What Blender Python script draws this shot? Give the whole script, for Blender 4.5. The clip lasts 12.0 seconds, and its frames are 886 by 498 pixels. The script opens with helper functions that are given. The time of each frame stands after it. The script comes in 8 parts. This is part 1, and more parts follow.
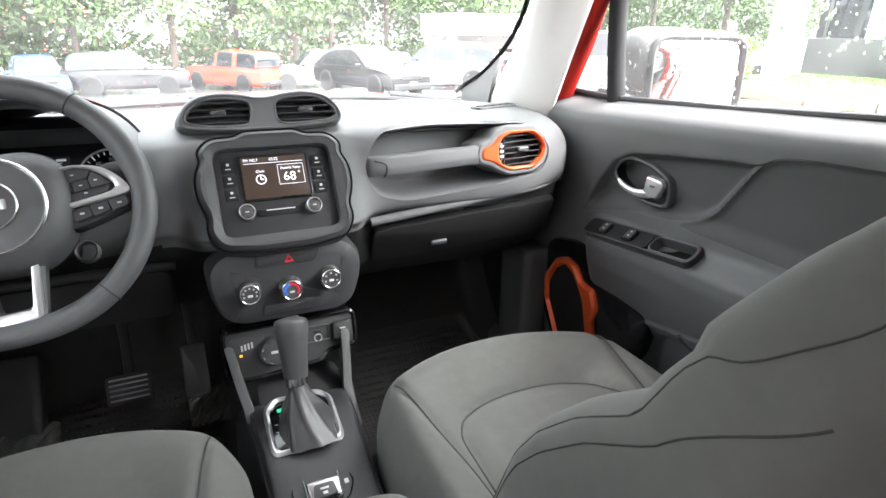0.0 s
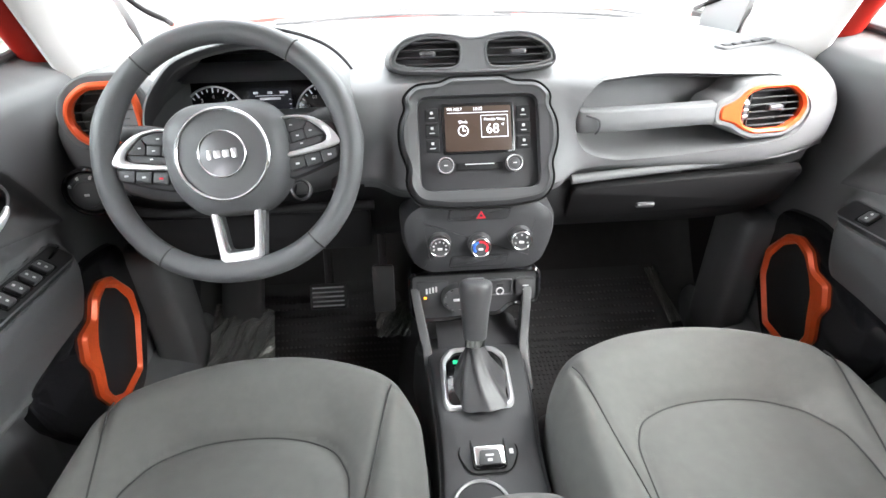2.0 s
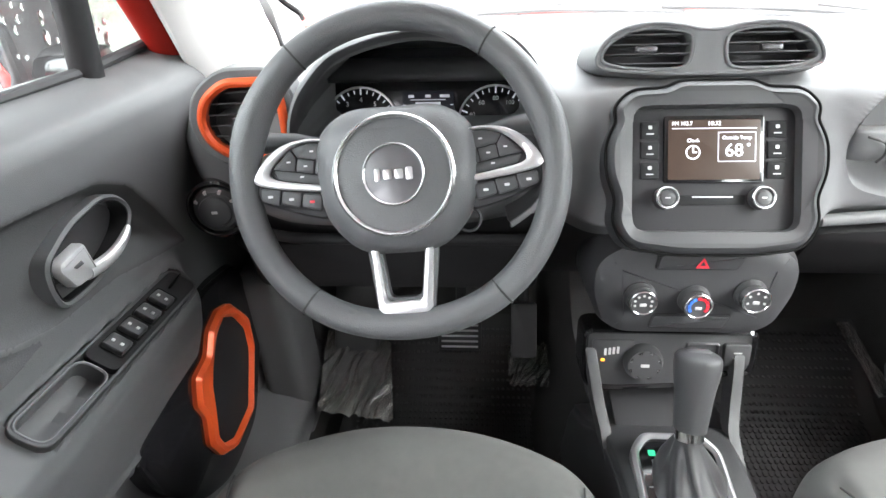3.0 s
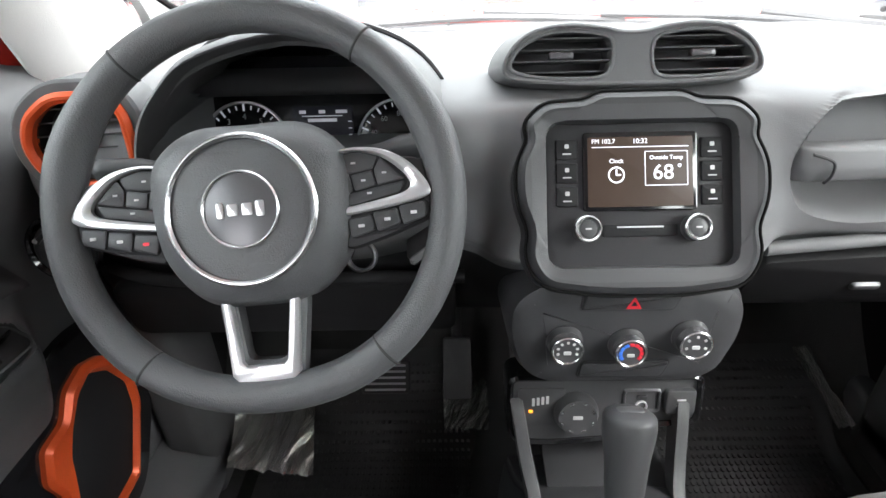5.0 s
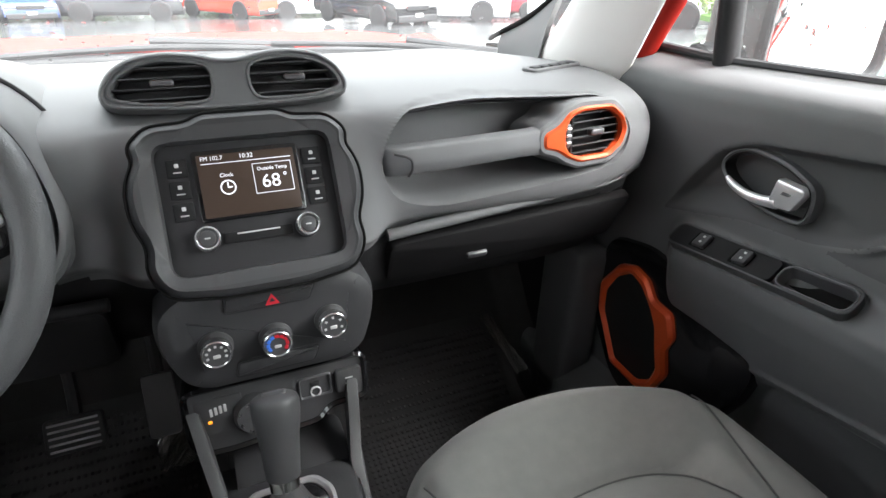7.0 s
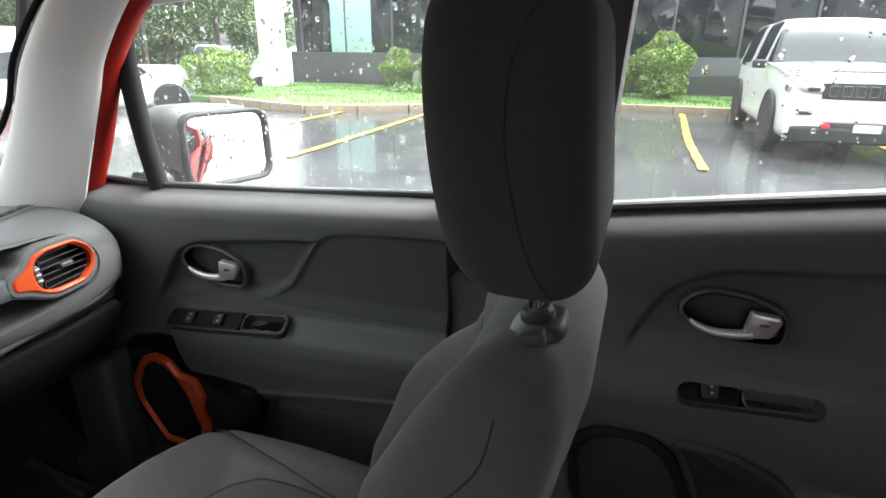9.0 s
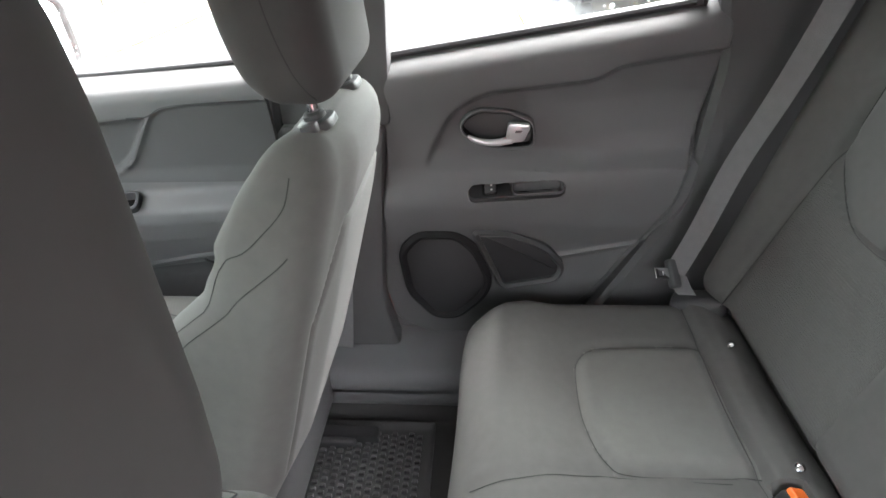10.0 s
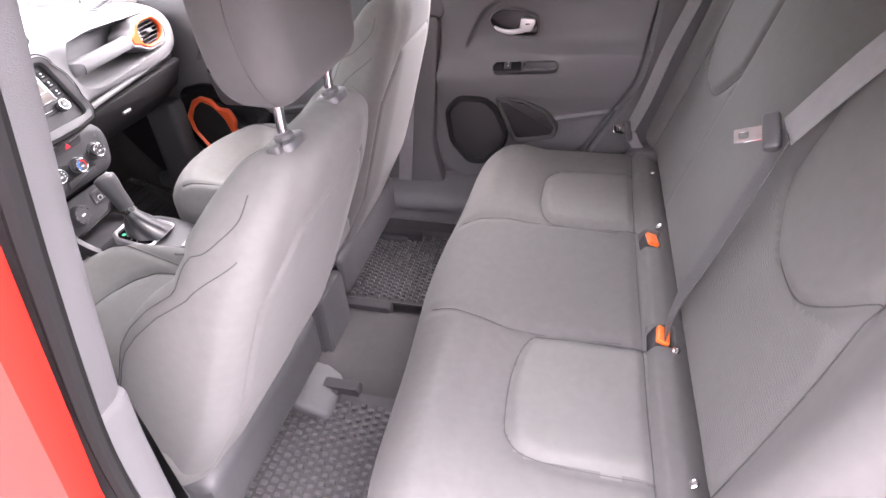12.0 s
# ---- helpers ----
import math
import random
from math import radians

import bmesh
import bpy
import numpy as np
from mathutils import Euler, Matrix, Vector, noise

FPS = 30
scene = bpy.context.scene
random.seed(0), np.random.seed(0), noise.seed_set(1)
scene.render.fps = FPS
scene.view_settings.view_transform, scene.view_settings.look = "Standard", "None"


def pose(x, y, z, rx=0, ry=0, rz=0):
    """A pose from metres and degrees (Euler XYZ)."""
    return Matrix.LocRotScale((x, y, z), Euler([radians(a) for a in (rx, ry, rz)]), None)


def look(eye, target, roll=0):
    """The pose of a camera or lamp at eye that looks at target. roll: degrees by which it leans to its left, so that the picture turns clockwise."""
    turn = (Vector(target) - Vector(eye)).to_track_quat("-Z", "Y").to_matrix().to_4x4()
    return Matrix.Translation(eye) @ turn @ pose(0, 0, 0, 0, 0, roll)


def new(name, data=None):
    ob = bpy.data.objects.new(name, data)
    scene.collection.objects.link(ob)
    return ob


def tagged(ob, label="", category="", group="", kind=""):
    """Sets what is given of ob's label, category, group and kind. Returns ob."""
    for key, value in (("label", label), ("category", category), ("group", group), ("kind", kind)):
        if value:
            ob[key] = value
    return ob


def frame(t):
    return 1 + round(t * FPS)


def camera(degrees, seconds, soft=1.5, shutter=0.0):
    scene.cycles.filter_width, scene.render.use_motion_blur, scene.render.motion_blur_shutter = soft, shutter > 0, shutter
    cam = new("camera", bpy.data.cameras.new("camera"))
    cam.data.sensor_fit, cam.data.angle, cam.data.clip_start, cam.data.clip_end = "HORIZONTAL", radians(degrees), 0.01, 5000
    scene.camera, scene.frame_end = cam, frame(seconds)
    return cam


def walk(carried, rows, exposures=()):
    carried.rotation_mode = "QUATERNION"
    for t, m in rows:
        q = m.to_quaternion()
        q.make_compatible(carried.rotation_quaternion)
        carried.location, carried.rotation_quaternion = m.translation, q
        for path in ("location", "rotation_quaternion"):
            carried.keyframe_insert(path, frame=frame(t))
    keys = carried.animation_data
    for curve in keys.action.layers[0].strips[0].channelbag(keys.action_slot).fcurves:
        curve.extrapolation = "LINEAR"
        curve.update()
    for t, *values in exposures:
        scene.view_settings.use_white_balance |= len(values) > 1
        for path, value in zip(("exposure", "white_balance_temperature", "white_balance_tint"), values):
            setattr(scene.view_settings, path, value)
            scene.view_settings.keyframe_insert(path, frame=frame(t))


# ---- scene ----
cam = camera(77.5, 12.0, soft=1.5)
PATH = [
    (0, (-0.1, 0.158, 1.245), (0.665, 1.85, 0.502), 0.7),
    (0.5, (-0.097, 0.181, 1.28), (0.259, 1.93, 0.376), -0.8),
    (1, (-0.081, 0.221, 1.308), (0.101, 1.914, 0.259), -2.3),
    (1.5, (-0.077, 0.24, 1.322), (0.029, 1.923, 0.247), -1.8),
    (2, (-0.097, 0.269, 1.325), (0.011, 1.942, 0.235), -1.0),
    (2.5, (-0.192, 0.374, 1.279), (-0.209, 2.051, 0.19), -1.7),
    (3, (-0.252, 0.463, 1.266), (-0.396, 2.153, 0.205), -2.3),
    (3.2, (-0.268, 0.493, 1.27), (-0.431, 2.194, 0.232), -2.4),
    (4.8, (-0.209, 0.578, 1.235), (-0.321, 2.299, 0.222), -2.2),
    (5, (-0.171, 0.573, 1.232), (-0.213, 2.292, 0.211), -1.7),
    (5.5, (-0.113, 0.557, 1.227), (0.104, 2.263, 0.207), 1.6),
    (6, (-0.063, 0.532, 1.227), (0.301, 2.229, 0.234), 1.8),
    (6.5, (-0.033, 0.509, 1.232), (0.484, 2.172, 0.249), 1.6),
    (6.7, (-0.025, 0.496, 1.238), (0.566, 2.142, 0.269), 1.6),
    (8.3, (-0.046, 0.319, 1.313), (1.448, 1.438, 0.592), 2.3),
    (8.5, (-0.062, 0.292, 1.347), (1.546, 1.262, 0.641), 2.7),
    (9, (-0.116, 0.194, 1.384), (1.653, 0.818, 0.687), 0.5),
    (9.2, (-0.150, 0.156, 1.388), (1.649, 0.673, 0.683), -2.1),
    (9.3, (-0.175, 0.140, 1.393), (1.633, 0.591, 0.667), -3.3),
    (9.5, (-0.241, 0.096, 1.418), (1.541, 0.472, 0.592), -5.2),
    (10, (-0.330, 0.066, 1.392), (1.357, 0.200, 0.325), -2.2),
    (10.5, (-0.343, 0.068, 1.353), (1.275, 0.058, 0.178), 1.0),
    (11, (-0.475, 0.055, 1.328), (1.122, 0.024, 0.125), 0.4),
    (11.5, (-0.730, -0.030, 1.408), (0.858, 0.043, 0.193), -1.9),
    (12, (-0.973, -0.165, 1.465), (0.568, 0.244, 0.258), -2.9),
]
EXPOSURES = [(0.0, 4.95, 6500, 12), (0.5, 4.95, 6500, 12), (1.5, 5.4, 6500, 12), (3.2, 5.65, 6500, 12), (4.9, 5.0, 6500, 12), (6.5, 4.75, 6500, 12), (8.4, 3.60, 6450, 9), (9.4, 3.72, 6450, 9), (10.0, 5.6, 6500, 10), (10.5, 6.65, 6500, 12), (11.1, 7.03, 6550, 24), (11.5, 6.68, 6600, 26), (12.0, 6.05, 6650, 30)]
walk(cam, [(t, look(eye, target, roll)) for t, eye, target, roll in PATH], EXPOSURES)

# ---- world and light ----
world = bpy.data.worlds.new("overcast_sky")
scene.world = world
world.use_nodes = True
wn, wl = world.node_tree.nodes, world.node_tree.links
sky = wn.new("ShaderNodeTexSky")
sky.sky_type = "NISHITA"
sky.sun_disc = False
sky.sun_elevation, sky.sun_rotation = radians(59), radians(136)
sky.dust_density, sky.air_density = 4.0, 1.0
grey = wn.new("ShaderNodeHueSaturation")
grey.inputs["Saturation"].default_value = 0.12
wl.new(sky.outputs[0], grey.inputs["Color"])
wl.new(grey.outputs[0], wn["Background"].inputs["Color"])
wn["Background"].inputs["Strength"].default_value = 0.15
sun = new("sun", bpy.data.lights.new("sun", "SUN"))
sun.data.energy, sun.data.angle, sun.data.color = 0.62, radians(85), (1, 0.97, 0.94)
sun.matrix_world = look((2.7, -2.8, 6.5), (0, 0, 0))


# ---- materials ----
def material(name, color, rough=0.5, metal=0.0, grain=0.0, grain_size=400.0, stain=0.0, stain_size=9.0, coat=0.0, emit=0.0, spec=0.5, sheen=0.0):
    m = bpy.data.materials.new(name)
    m.use_nodes = True
    nt = m.node_tree
    b = nt.nodes["Principled BSDF"]
    b.inputs["Base Color"].default_value = (*color, 1)
    b.inputs["Roughness"].default_value, b.inputs["Metallic"].default_value = rough, metal
    b.inputs["Coat Weight"].default_value, b.inputs["Specular IOR Level"].default_value = coat, spec
    b.inputs["Sheen Weight"].default_value = sheen
    if emit:
        b.inputs["Emission Color"].default_value, b.inputs["Emission Strength"].default_value = (*color, 1), emit
    at = nt.nodes.new("ShaderNodeNewGeometry").outputs["Position"]
    if grain:
        n = nt.nodes.new("ShaderNodeTexNoise")
        n.inputs["Scale"].default_value, n.inputs["Detail"].default_value = grain_size, 3
        nt.links.new(at, n.inputs["Vector"])
        bump = nt.nodes.new("ShaderNodeBump")
        bump.inputs["Strength"].default_value, bump.inputs["Distance"].default_value = grain, 0.001
        nt.links.new(n.outputs["Fac"], bump.inputs["Height"])
        nt.links.new(bump.outputs[0], b.inputs["Normal"])
    if stain:
        n = nt.nodes.new("ShaderNodeTexNoise")
        n.inputs["Scale"].default_value, n.inputs["Detail"].default_value = stain_size, 5
        nt.links.new(at, n.inputs["Vector"])
        mix = nt.nodes.new("ShaderNodeMix")
        mix.data_type = "RGBA"
        mix.inputs["A"].default_value = (*[c * (1 - stain) for c in color], 1)
        mix.inputs["B"].default_value = (*[min(1, c * (1 + stain)) for c in color], 1)
        nt.links.new(n.outputs["Fac"], mix.inputs["Factor"])
        nt.links.new(mix.outputs["Result"], b.inputs["Base Color"])
        r = nt.nodes.new("ShaderNodeMapRange")
        r.inputs["To Min"].default_value, r.inputs["To Max"].default_value = rough * (1 - stain * 0.6), min(1, rough * (1 + stain * 0.6))
        nt.links.new(n.outputs["Fac"], r.inputs["Value"])
        nt.links.new(r.outputs[0], b.inputs["Roughness"])
    return m


def weave(name, color, size, strength, rough=0.9):
    """Woven cloth: two crossed wave bumps and a mottled tone."""
    m = material(name, color, rough, stain=0.12, stain_size=60, sheen=0.06, spec=0.2)
    nt = m.node_tree
    b = nt.nodes["Principled BSDF"]
    co = nt.nodes.new("ShaderNodeTexCoord").outputs["Object"]
    waves = []
    for d in ("X", "Y"):
        w = nt.nodes.new("ShaderNodeTexWave")
        w.bands_direction = d
        w.inputs["Scale"].default_value, w.inputs["Distortion"].default_value = size, 0.6
        nt.links.new(co, w.inputs["Vector"])
        waves.append(w)
    add = nt.nodes.new("ShaderNodeMath")
    nt.links.new(waves[0].outputs["Fac"], add.inputs[0])
    nt.links.new(waves[1].outputs["Fac"], add.inputs[1])
    bump = nt.nodes.new("ShaderNodeBump")
    bump.inputs["Strength"].default_value, bump.inputs["Distance"].default_value = strength, 0.001
    nt.links.new(add.outputs[0], bump.inputs["Height"])
    nt.links.new(bump.outputs[0], b.inputs["Normal"])
    return m


def glass(name, tint, gloss=1.0):
    m = bpy.data.materials.new(name)
    m.use_nodes = True
    nt = m.node_tree
    nt.nodes.remove(nt.nodes["Principled BSDF"])
    clear, shine, mix, fres = (nt.nodes.new("ShaderNode" + n) for n in ("BsdfTransparent", "BsdfGlossy", "MixShader", "Fresnel"))
    clear.inputs["Color"].default_value = (*tint, 1)
    shine.inputs["Roughness"].default_value = 0.02
    fres.inputs["IOR"].default_value = 1.0 + 0.45 * gloss
    nt.links.new(fres.outputs[0], mix.inputs[0])
    nt.links.new(clear.outputs[0], mix.inputs[1])
    nt.links.new(shine.outputs[0], mix.inputs[2])
    nt.links.new(mix.outputs[0], nt.nodes["Material Output"].inputs["Surface"])
    return m


CLOTH = weave("seat_cloth", (0.106, 0.107, 0.102), 1100, 0.06)
CLOTH_BENCH = weave("bench_cloth", (0.084, 0.084, 0.081), 1100, 0.06)
# Seat cloth darkened to stand for the shade on the head restraints.
CLOTH_SHADED = weave("shaded_seat_cloth", (0.064, 0.064, 0.062), 1100, 0.06)
CLOTH_INSERT = weave("seat_insert_cloth", (0.112, 0.113, 0.108), 800, 0.3)
CLOTH_RIB = weave("ribbed_seat_cloth", (0.092, 0.093, 0.089), 260, 0.5)
SEAM = material("seam_thread", (0.034, 0.034, 0.034), 0.9)
PILLAR = material("pillar_grey_plastic", (0.085, 0.086, 0.088), 0.55, grain=0.4, grain_size=1100, stain=0.08, stain_size=14, spec=0.4)
SOFT = material("soft_dash_plastic", (0.132, 0.135, 0.138), 0.56, grain=0.4, grain_size=1300, stain=0.07, stain_size=14, spec=0.4)
HARD = material("hard_black_plastic", (0.05, 0.051, 0.053), 0.5, grain=0.3, grain_size=1100, stain=0.08, stain_size=18)
# Black plastic; on lower dashboard parts it stands for shade.
LID = material("black_plastic_and_shade", (0.013, 0.013, 0.014), 0.65, grain=0.3, grain_size=900, stain=0.08, spec=0.25)
HANDLE = material("satin_plated_handle", (0.78, 0.78, 0.79), 0.32, metal=0.6)
SATIN = material("satin_chrome", (0.74, 0.74, 0.75), 0.24, metal=1.0)
DARK = material("matt_black_plastic", (0.022, 0.022, 0.024), 0.65, grain=0.2, grain_size=800, stain=0.1)
BEZEL = material("dark_bezel_plastic", (0.056, 0.058, 0.060), 0.42, grain=0.3, grain_size=1000, stain=0.06, stain_size=16)
DOOR_SOFT = material("door_panel_plastic", (0.108, 0.110, 0.112), 0.5, grain=0.4, grain_size=1300, stain=0.07, stain_size=14, spec=0.5)
DOOR_INSERT_SHADE = material("insert_cloth_and_shade", (0.086, 0.087, 0.089), 0.75, grain=0.5, grain_size=900, stain=0.08, stain_size=16, spec=0.3)
GLOSS = material("gloss_black_plastic", (0.008, 0.008, 0.009), 0.12, coat=0.3)
ORANGE = material("orange_anodised_trim", (0.74, 0.10, 0.025), 0.34, metal=0.25, grain=0.1, stain=0.05)
SILVER = material("satin_silver_plastic", (0.62, 0.62, 0.63), 0.32, metal=0.75, stain=0.05)
CHROME = material("chrome", (0.8, 0.8, 0.81), 0.08, metal=1.0)
GUNMETAL = material("gunmetal_trim", (0.12, 0.12, 0.125), 0.35, metal=0.4, grain=0.1, stain=0.05)
LEATHER = material("wheel_leather", (0.082, 0.084, 0.087), 0.46, grain=0.5, grain_size=700, stain=0.08, stain_size=20)
LINER = material("light_grey_liner", (0.74, 0.73, 0.71), 0.9, grain=0.4, grain_size=900, stain=0.04)
CARPET = material("black_carpet", (0.042, 0.041, 0.041), 1.0, grain=1.0, grain_size=500, stain=0.25, stain_size=40)
RUBBER = material("black_rubber_mat", (0.046, 0.046, 0.047), 0.5, grain=0.3, grain_size=500, stain=0.15, stain_size=16, spec=0.35)
# Studs coloured lighter than the mat to stand for glints on their tops.
STUD = material("highlit_rubber_stud", (0.075, 0.075, 0.077), 0.32, grain=0.2, grain_size=500, stain=0.2, stain_size=30)
REDPAINT = material("red_car_paint", (0.33, 0.016, 0.010), 0.48, coat=0.03, stain=0.05, spec=0.15)
BELT_SHADED = weave("shaded_belt_webbing", (0.06, 0.06, 0.062), 900, 0.3, 0.7)
BELT = weave("belt_webbing", (0.2, 0.2, 0.205), 500, 0.6, 0.7)
# Glass of the unseen rear windows; its tint dims the light through them.
PRIVACY = glass("privacy_glass", (0.20, 0.21, 0.21))
POCKET = material("pocket_black_and_shade", (0.008, 0.008, 0.008), 0.9, spec=0.1)


def wet_glass(name, film, tint=(0.78, 0.81, 0.80)):
    """Glass under running rain: a share of the light is scattered by the water."""
    m = glass(name, tint, 0.35)
    nt = m.node_tree
    veil, mix, n, r = (nt.nodes.new("ShaderNode" + k) for k in ("BsdfTranslucent", "MixShader", "TexNoise", "MapRange"))
    out = nt.nodes["Material Output"]
    first = out.inputs["Surface"].links[0].from_socket
    n.inputs["Scale"].default_value, n.inputs["Detail"].default_value = 14, 6
    r.inputs["From Min"].default_value, r.inputs["From Max"].default_value = 0.3, 0.7
    r.inputs["To Min"].default_value, r.inputs["To Max"].default_value = film * 0.5, film * 1.5
    nt.links.new(n.outputs["Fac"], r.inputs["Value"])
    nt.links.new(r.outputs[0], mix.inputs[0])
    nt.links.new(first, mix.inputs[1])
    nt.links.new(veil.outputs[0], mix.inputs[2])
    nt.links.new(mix.outputs[0], out.inputs["Surface"])
    return m


WINDSCREEN = wet_glass("wet_windscreen_glass", 0.02, (0.52, 0.55, 0.54))
CLEAR_SIDE = wet_glass("rear_side_glass", 0.006)
WET_SIDE = wet_glass("wet_side_glass", 0.010)
WET_ASPHALT = material("wet_asphalt", (0.055, 0.056, 0.059), 0.22, grain=0.8, grain_size=9, stain=0.6, stain_size=0.8, coat=0.35)
WET_ASPHALT.node_tree.nodes["Bump"].inputs["Distance"].default_value = 0.006
YELLOW = material("yellow_road_paint", (0.75, 0.5, 0.06), 0.35, grain=0.4, grain_size=80, stain=0.2, stain_size=6)
GRASS = material("grass", (0.10, 0.19, 0.045), 0.8, grain=1.0, grain_size=40, stain=0.4, stain_size=7)
KERB = material("wet_kerb_concrete", (0.26, 0.2, 0.14), 0.5, grain=0.6, grain_size=60, stain=0.25, stain_size=5)
LEAF = material("leaf_green", (0.12, 0.21, 0.055), 0.6, stain=0.5, stain_size=2.5)
LEAF_BUSH = material("clipped_bush_leaf", (0.17, 0.25, 0.05), 0.55, stain=0.4, stain_size=6)
LEAF_DARK = material("leaf_dark_green", (0.075, 0.13, 0.04), 0.6, stain=0.5, stain_size=0.8)
BARK = material("bark", (0.08, 0.06, 0.045), 0.9, grain=1, grain_size=20, stain=0.3)
WHITEPAINT = material("white_car_paint", (0.75, 0.75, 0.75), 0.25, coat=0.6, stain=0.03)
WHITEWALL = material("white_render", (0.75, 0.74, 0.72), 0.7, grain=0.3, grain_size=40, stain=0.06, stain_size=2)
DARKGLASS = material("dark_tinted_glass", (0.012, 0.016, 0.02), 0.05, coat=0.2)
TYRE = material("tyre_rubber", (0.015, 0.015, 0.016), 0.75, stain=0.2)
ALLOY = material("alloy_rim", (0.5, 0.5, 0.51), 0.3, metal=0.9)
MIRROR = material("mirror_silver", (0.85, 0.87, 0.88), 0.02, metal=1.0)
DARKPANEL = material("heater_panel_plastic", (0.034, 0.035, 0.037), 0.5, grain=0.3, grain_size=1000, stain=0.08, stain_size=18)
WHITE_LIGHT = material("display_white", (0.9, 0.92, 1.0), 0.4, emit=0.045)
DIAL_LIGHT = material("dial_white", (0.55, 0.57, 0.62), 0.4, emit=0.012)
GREEN_LIGHT = material("display_green", (0.02, 0.55, 0.25), 0.4, emit=0.022)
AMBER_LIGHT = material("indicator_amber", (1.0, 0.30, 0.02), 0.4, emit=0.07)
RED_MARK = material("red_mark", (0.75, 0.03, 0.05), 0.4)
BLUE_MARK = material("blue_mark", (0.05, 0.2, 0.75), 0.4)
WHITE_MARK = material("white_mark", (0.55, 0.55, 0.55), 0.5)
SCREEN = material("display_brown", (0.045, 0.031, 0.024), 0.38, emit=0.02, spec=0.2)
SCREEN_DARK = material("display_dark", (0.012, 0.012, 0.014), 0.15)


# ---- mesh helpers ----
def base_of(ob):
    p = Vector((0, 0, 0))
    while ob:
        p += ob.location
        ob = ob.parent
    return p


def thing(name, at, label, category, group="", kind=""):
    ob = new(name)
    ob.empty_display_size = 0.05
    ob.location = at
    return tagged(ob, label, category, group, kind)


def mesh(name, verts, faces, mat, parent=None, label="", smooth=True, at=None, second=None, mask=None):
    verts = np.asarray(verts, float).reshape(-1, 3)
    me = bpy.data.meshes.new(name)
    off = np.array(base_of(parent)) if parent else np.array(at if at is not None else (0, 0, 0), float)
    me.from_pydata((verts - off).tolist(), [], [list(map(int, f)) for f in faces])
    bm = bmesh.new()
    bm.from_mesh(me)
    bmesh.ops.recalc_face_normals(bm, faces=bm.faces)
    bm.to_mesh(me)
    bm.free()
    me.materials.append(mat)
    if second:
        me.materials.append(second)
        mid = np.array([p.center for p in me.polygons]) + off
        me.polygons.foreach_set("material_index", mask(mid).astype(np.int32))
    if smooth:
        me.shade_smooth()
        me.set_sharp_from_angle(angle=radians(38))
    ob = new(name, me)
    if parent:
        ob.parent = parent
    else:
        ob.location = off
    return tagged(ob, label)


def join(*bits):
    """Several (verts, faces) into one."""
    vs, fs, n = [], [], 0
    for v, f in bits:
        v = np.asarray(v, float).reshape(-1, 3)
        vs.append(v)
        fs += [[int(i) + n for i in face] for face in f]
        n += len(v)
    return np.concatenate(vs), fs


def grid(P, close_u=False, close_v=False):
    """Quads over an array of points (n, m, 3)."""
    P = np.asarray(P, float)
    n, m = P.shape[:2]
    a = np.arange(n if close_u else n - 1)[:, None]
    b = np.arange(m if close_v else m - 1)[None, :]
    a1, b1 = (a + 1) % n, (b + 1) % m
    F = np.stack(np.broadcast_arrays(a * m + b, a1 * m + b, a1 * m + b1, a * m + b1), -1).reshape(-1, 4)
    return P.reshape(-1, 3), F.tolist()


def slab(P, back):
    """A sheet P (n, m, 3) with a back face moved by back: a closed solid."""
    P = np.asarray(P, float)
    n, m = P.shape[:2]
    v, f = grid(P)
    Q = P + np.asarray(back, float)
    w, g = grid(Q)
    k = n * m
    f = f + [[i + k for i in q[::-1]] for q in g]
    rim = [i * m for i in range(n)] + [(n - 1) * m + j for j in range(1, m)] + [i * m + m - 1 for i in range(n - 2, -1, -1)] + [j for j in range(m - 2, 0, -1)]
    for i in range(len(rim)):
        a, b = rim[i], rim[(i + 1) % len(rim)]
        f.append([a, b, b + k, a + k])
    return np.concatenate([v, w]), f


def catmull(pts, n, closed=False):
    """n points on a smooth curve through pts."""
    p = np.asarray(pts, float)
    k = len(p)
    u = np.linspace(0, k if closed else k - 1, n, endpoint=not closed) if isinstance(n, int) else np.asarray(n, float)
    i = np.minimum(np.floor(u).astype(int), k - 1 if closed else k - 2)
    f = (u - i)[:, None]
    if closed:
        a, b, c, d = p[(i - 1) % k], p[i % k], p[(i + 1) % k], p[(i + 2) % k]
    else:
        a, b, c, d = p[np.maximum(i - 1, 0)], p[i], p[i + 1], p[np.minimum(i + 2, k - 1)]
    return 0.5 * (2 * b + (c - a) * f + (2 * a - 5 * b + 4 * c - d) * f ** 2 + (3 * b - a - 3 * c + d) * f ** 3)


def chamfered(pts, r, n=5):
    """A closed polygon with its corners rounded by r."""
    p = np.asarray(pts, float)
    out = []
    for i in range(len(p)):
        a, b, c = p[i - 1], p[i], p[(i + 1) % len(p)]
        u, w = a - b, c - b
        lu, lw = np.linalg.norm(u), np.linalg.norm(w)
        d = min(r, lu * 0.48, lw * 0.48)
        s, e = b + u / lu * d, b + w / lw * d
        for t in np.linspace(0, 1, n):
            out.append((1 - t) ** 2 * s + 2 * t * (1 - t) * b + t ** 2 * e)
    return np.array(out)


def rrect(w, h, r, n=5):
    return chamfered([(-w / 2, -h / 2), (w / 2, -h / 2), (w / 2, h / 2), (-w / 2, h / 2)], r, n)


def circle(r, n=32, cx=0.0, cy=0.0):
    a = np.linspace(0, 2 * np.pi, n, endpoint=False)
    return np.stack([cx + r * np.cos(a), cy + r * np.sin(a)], 1)


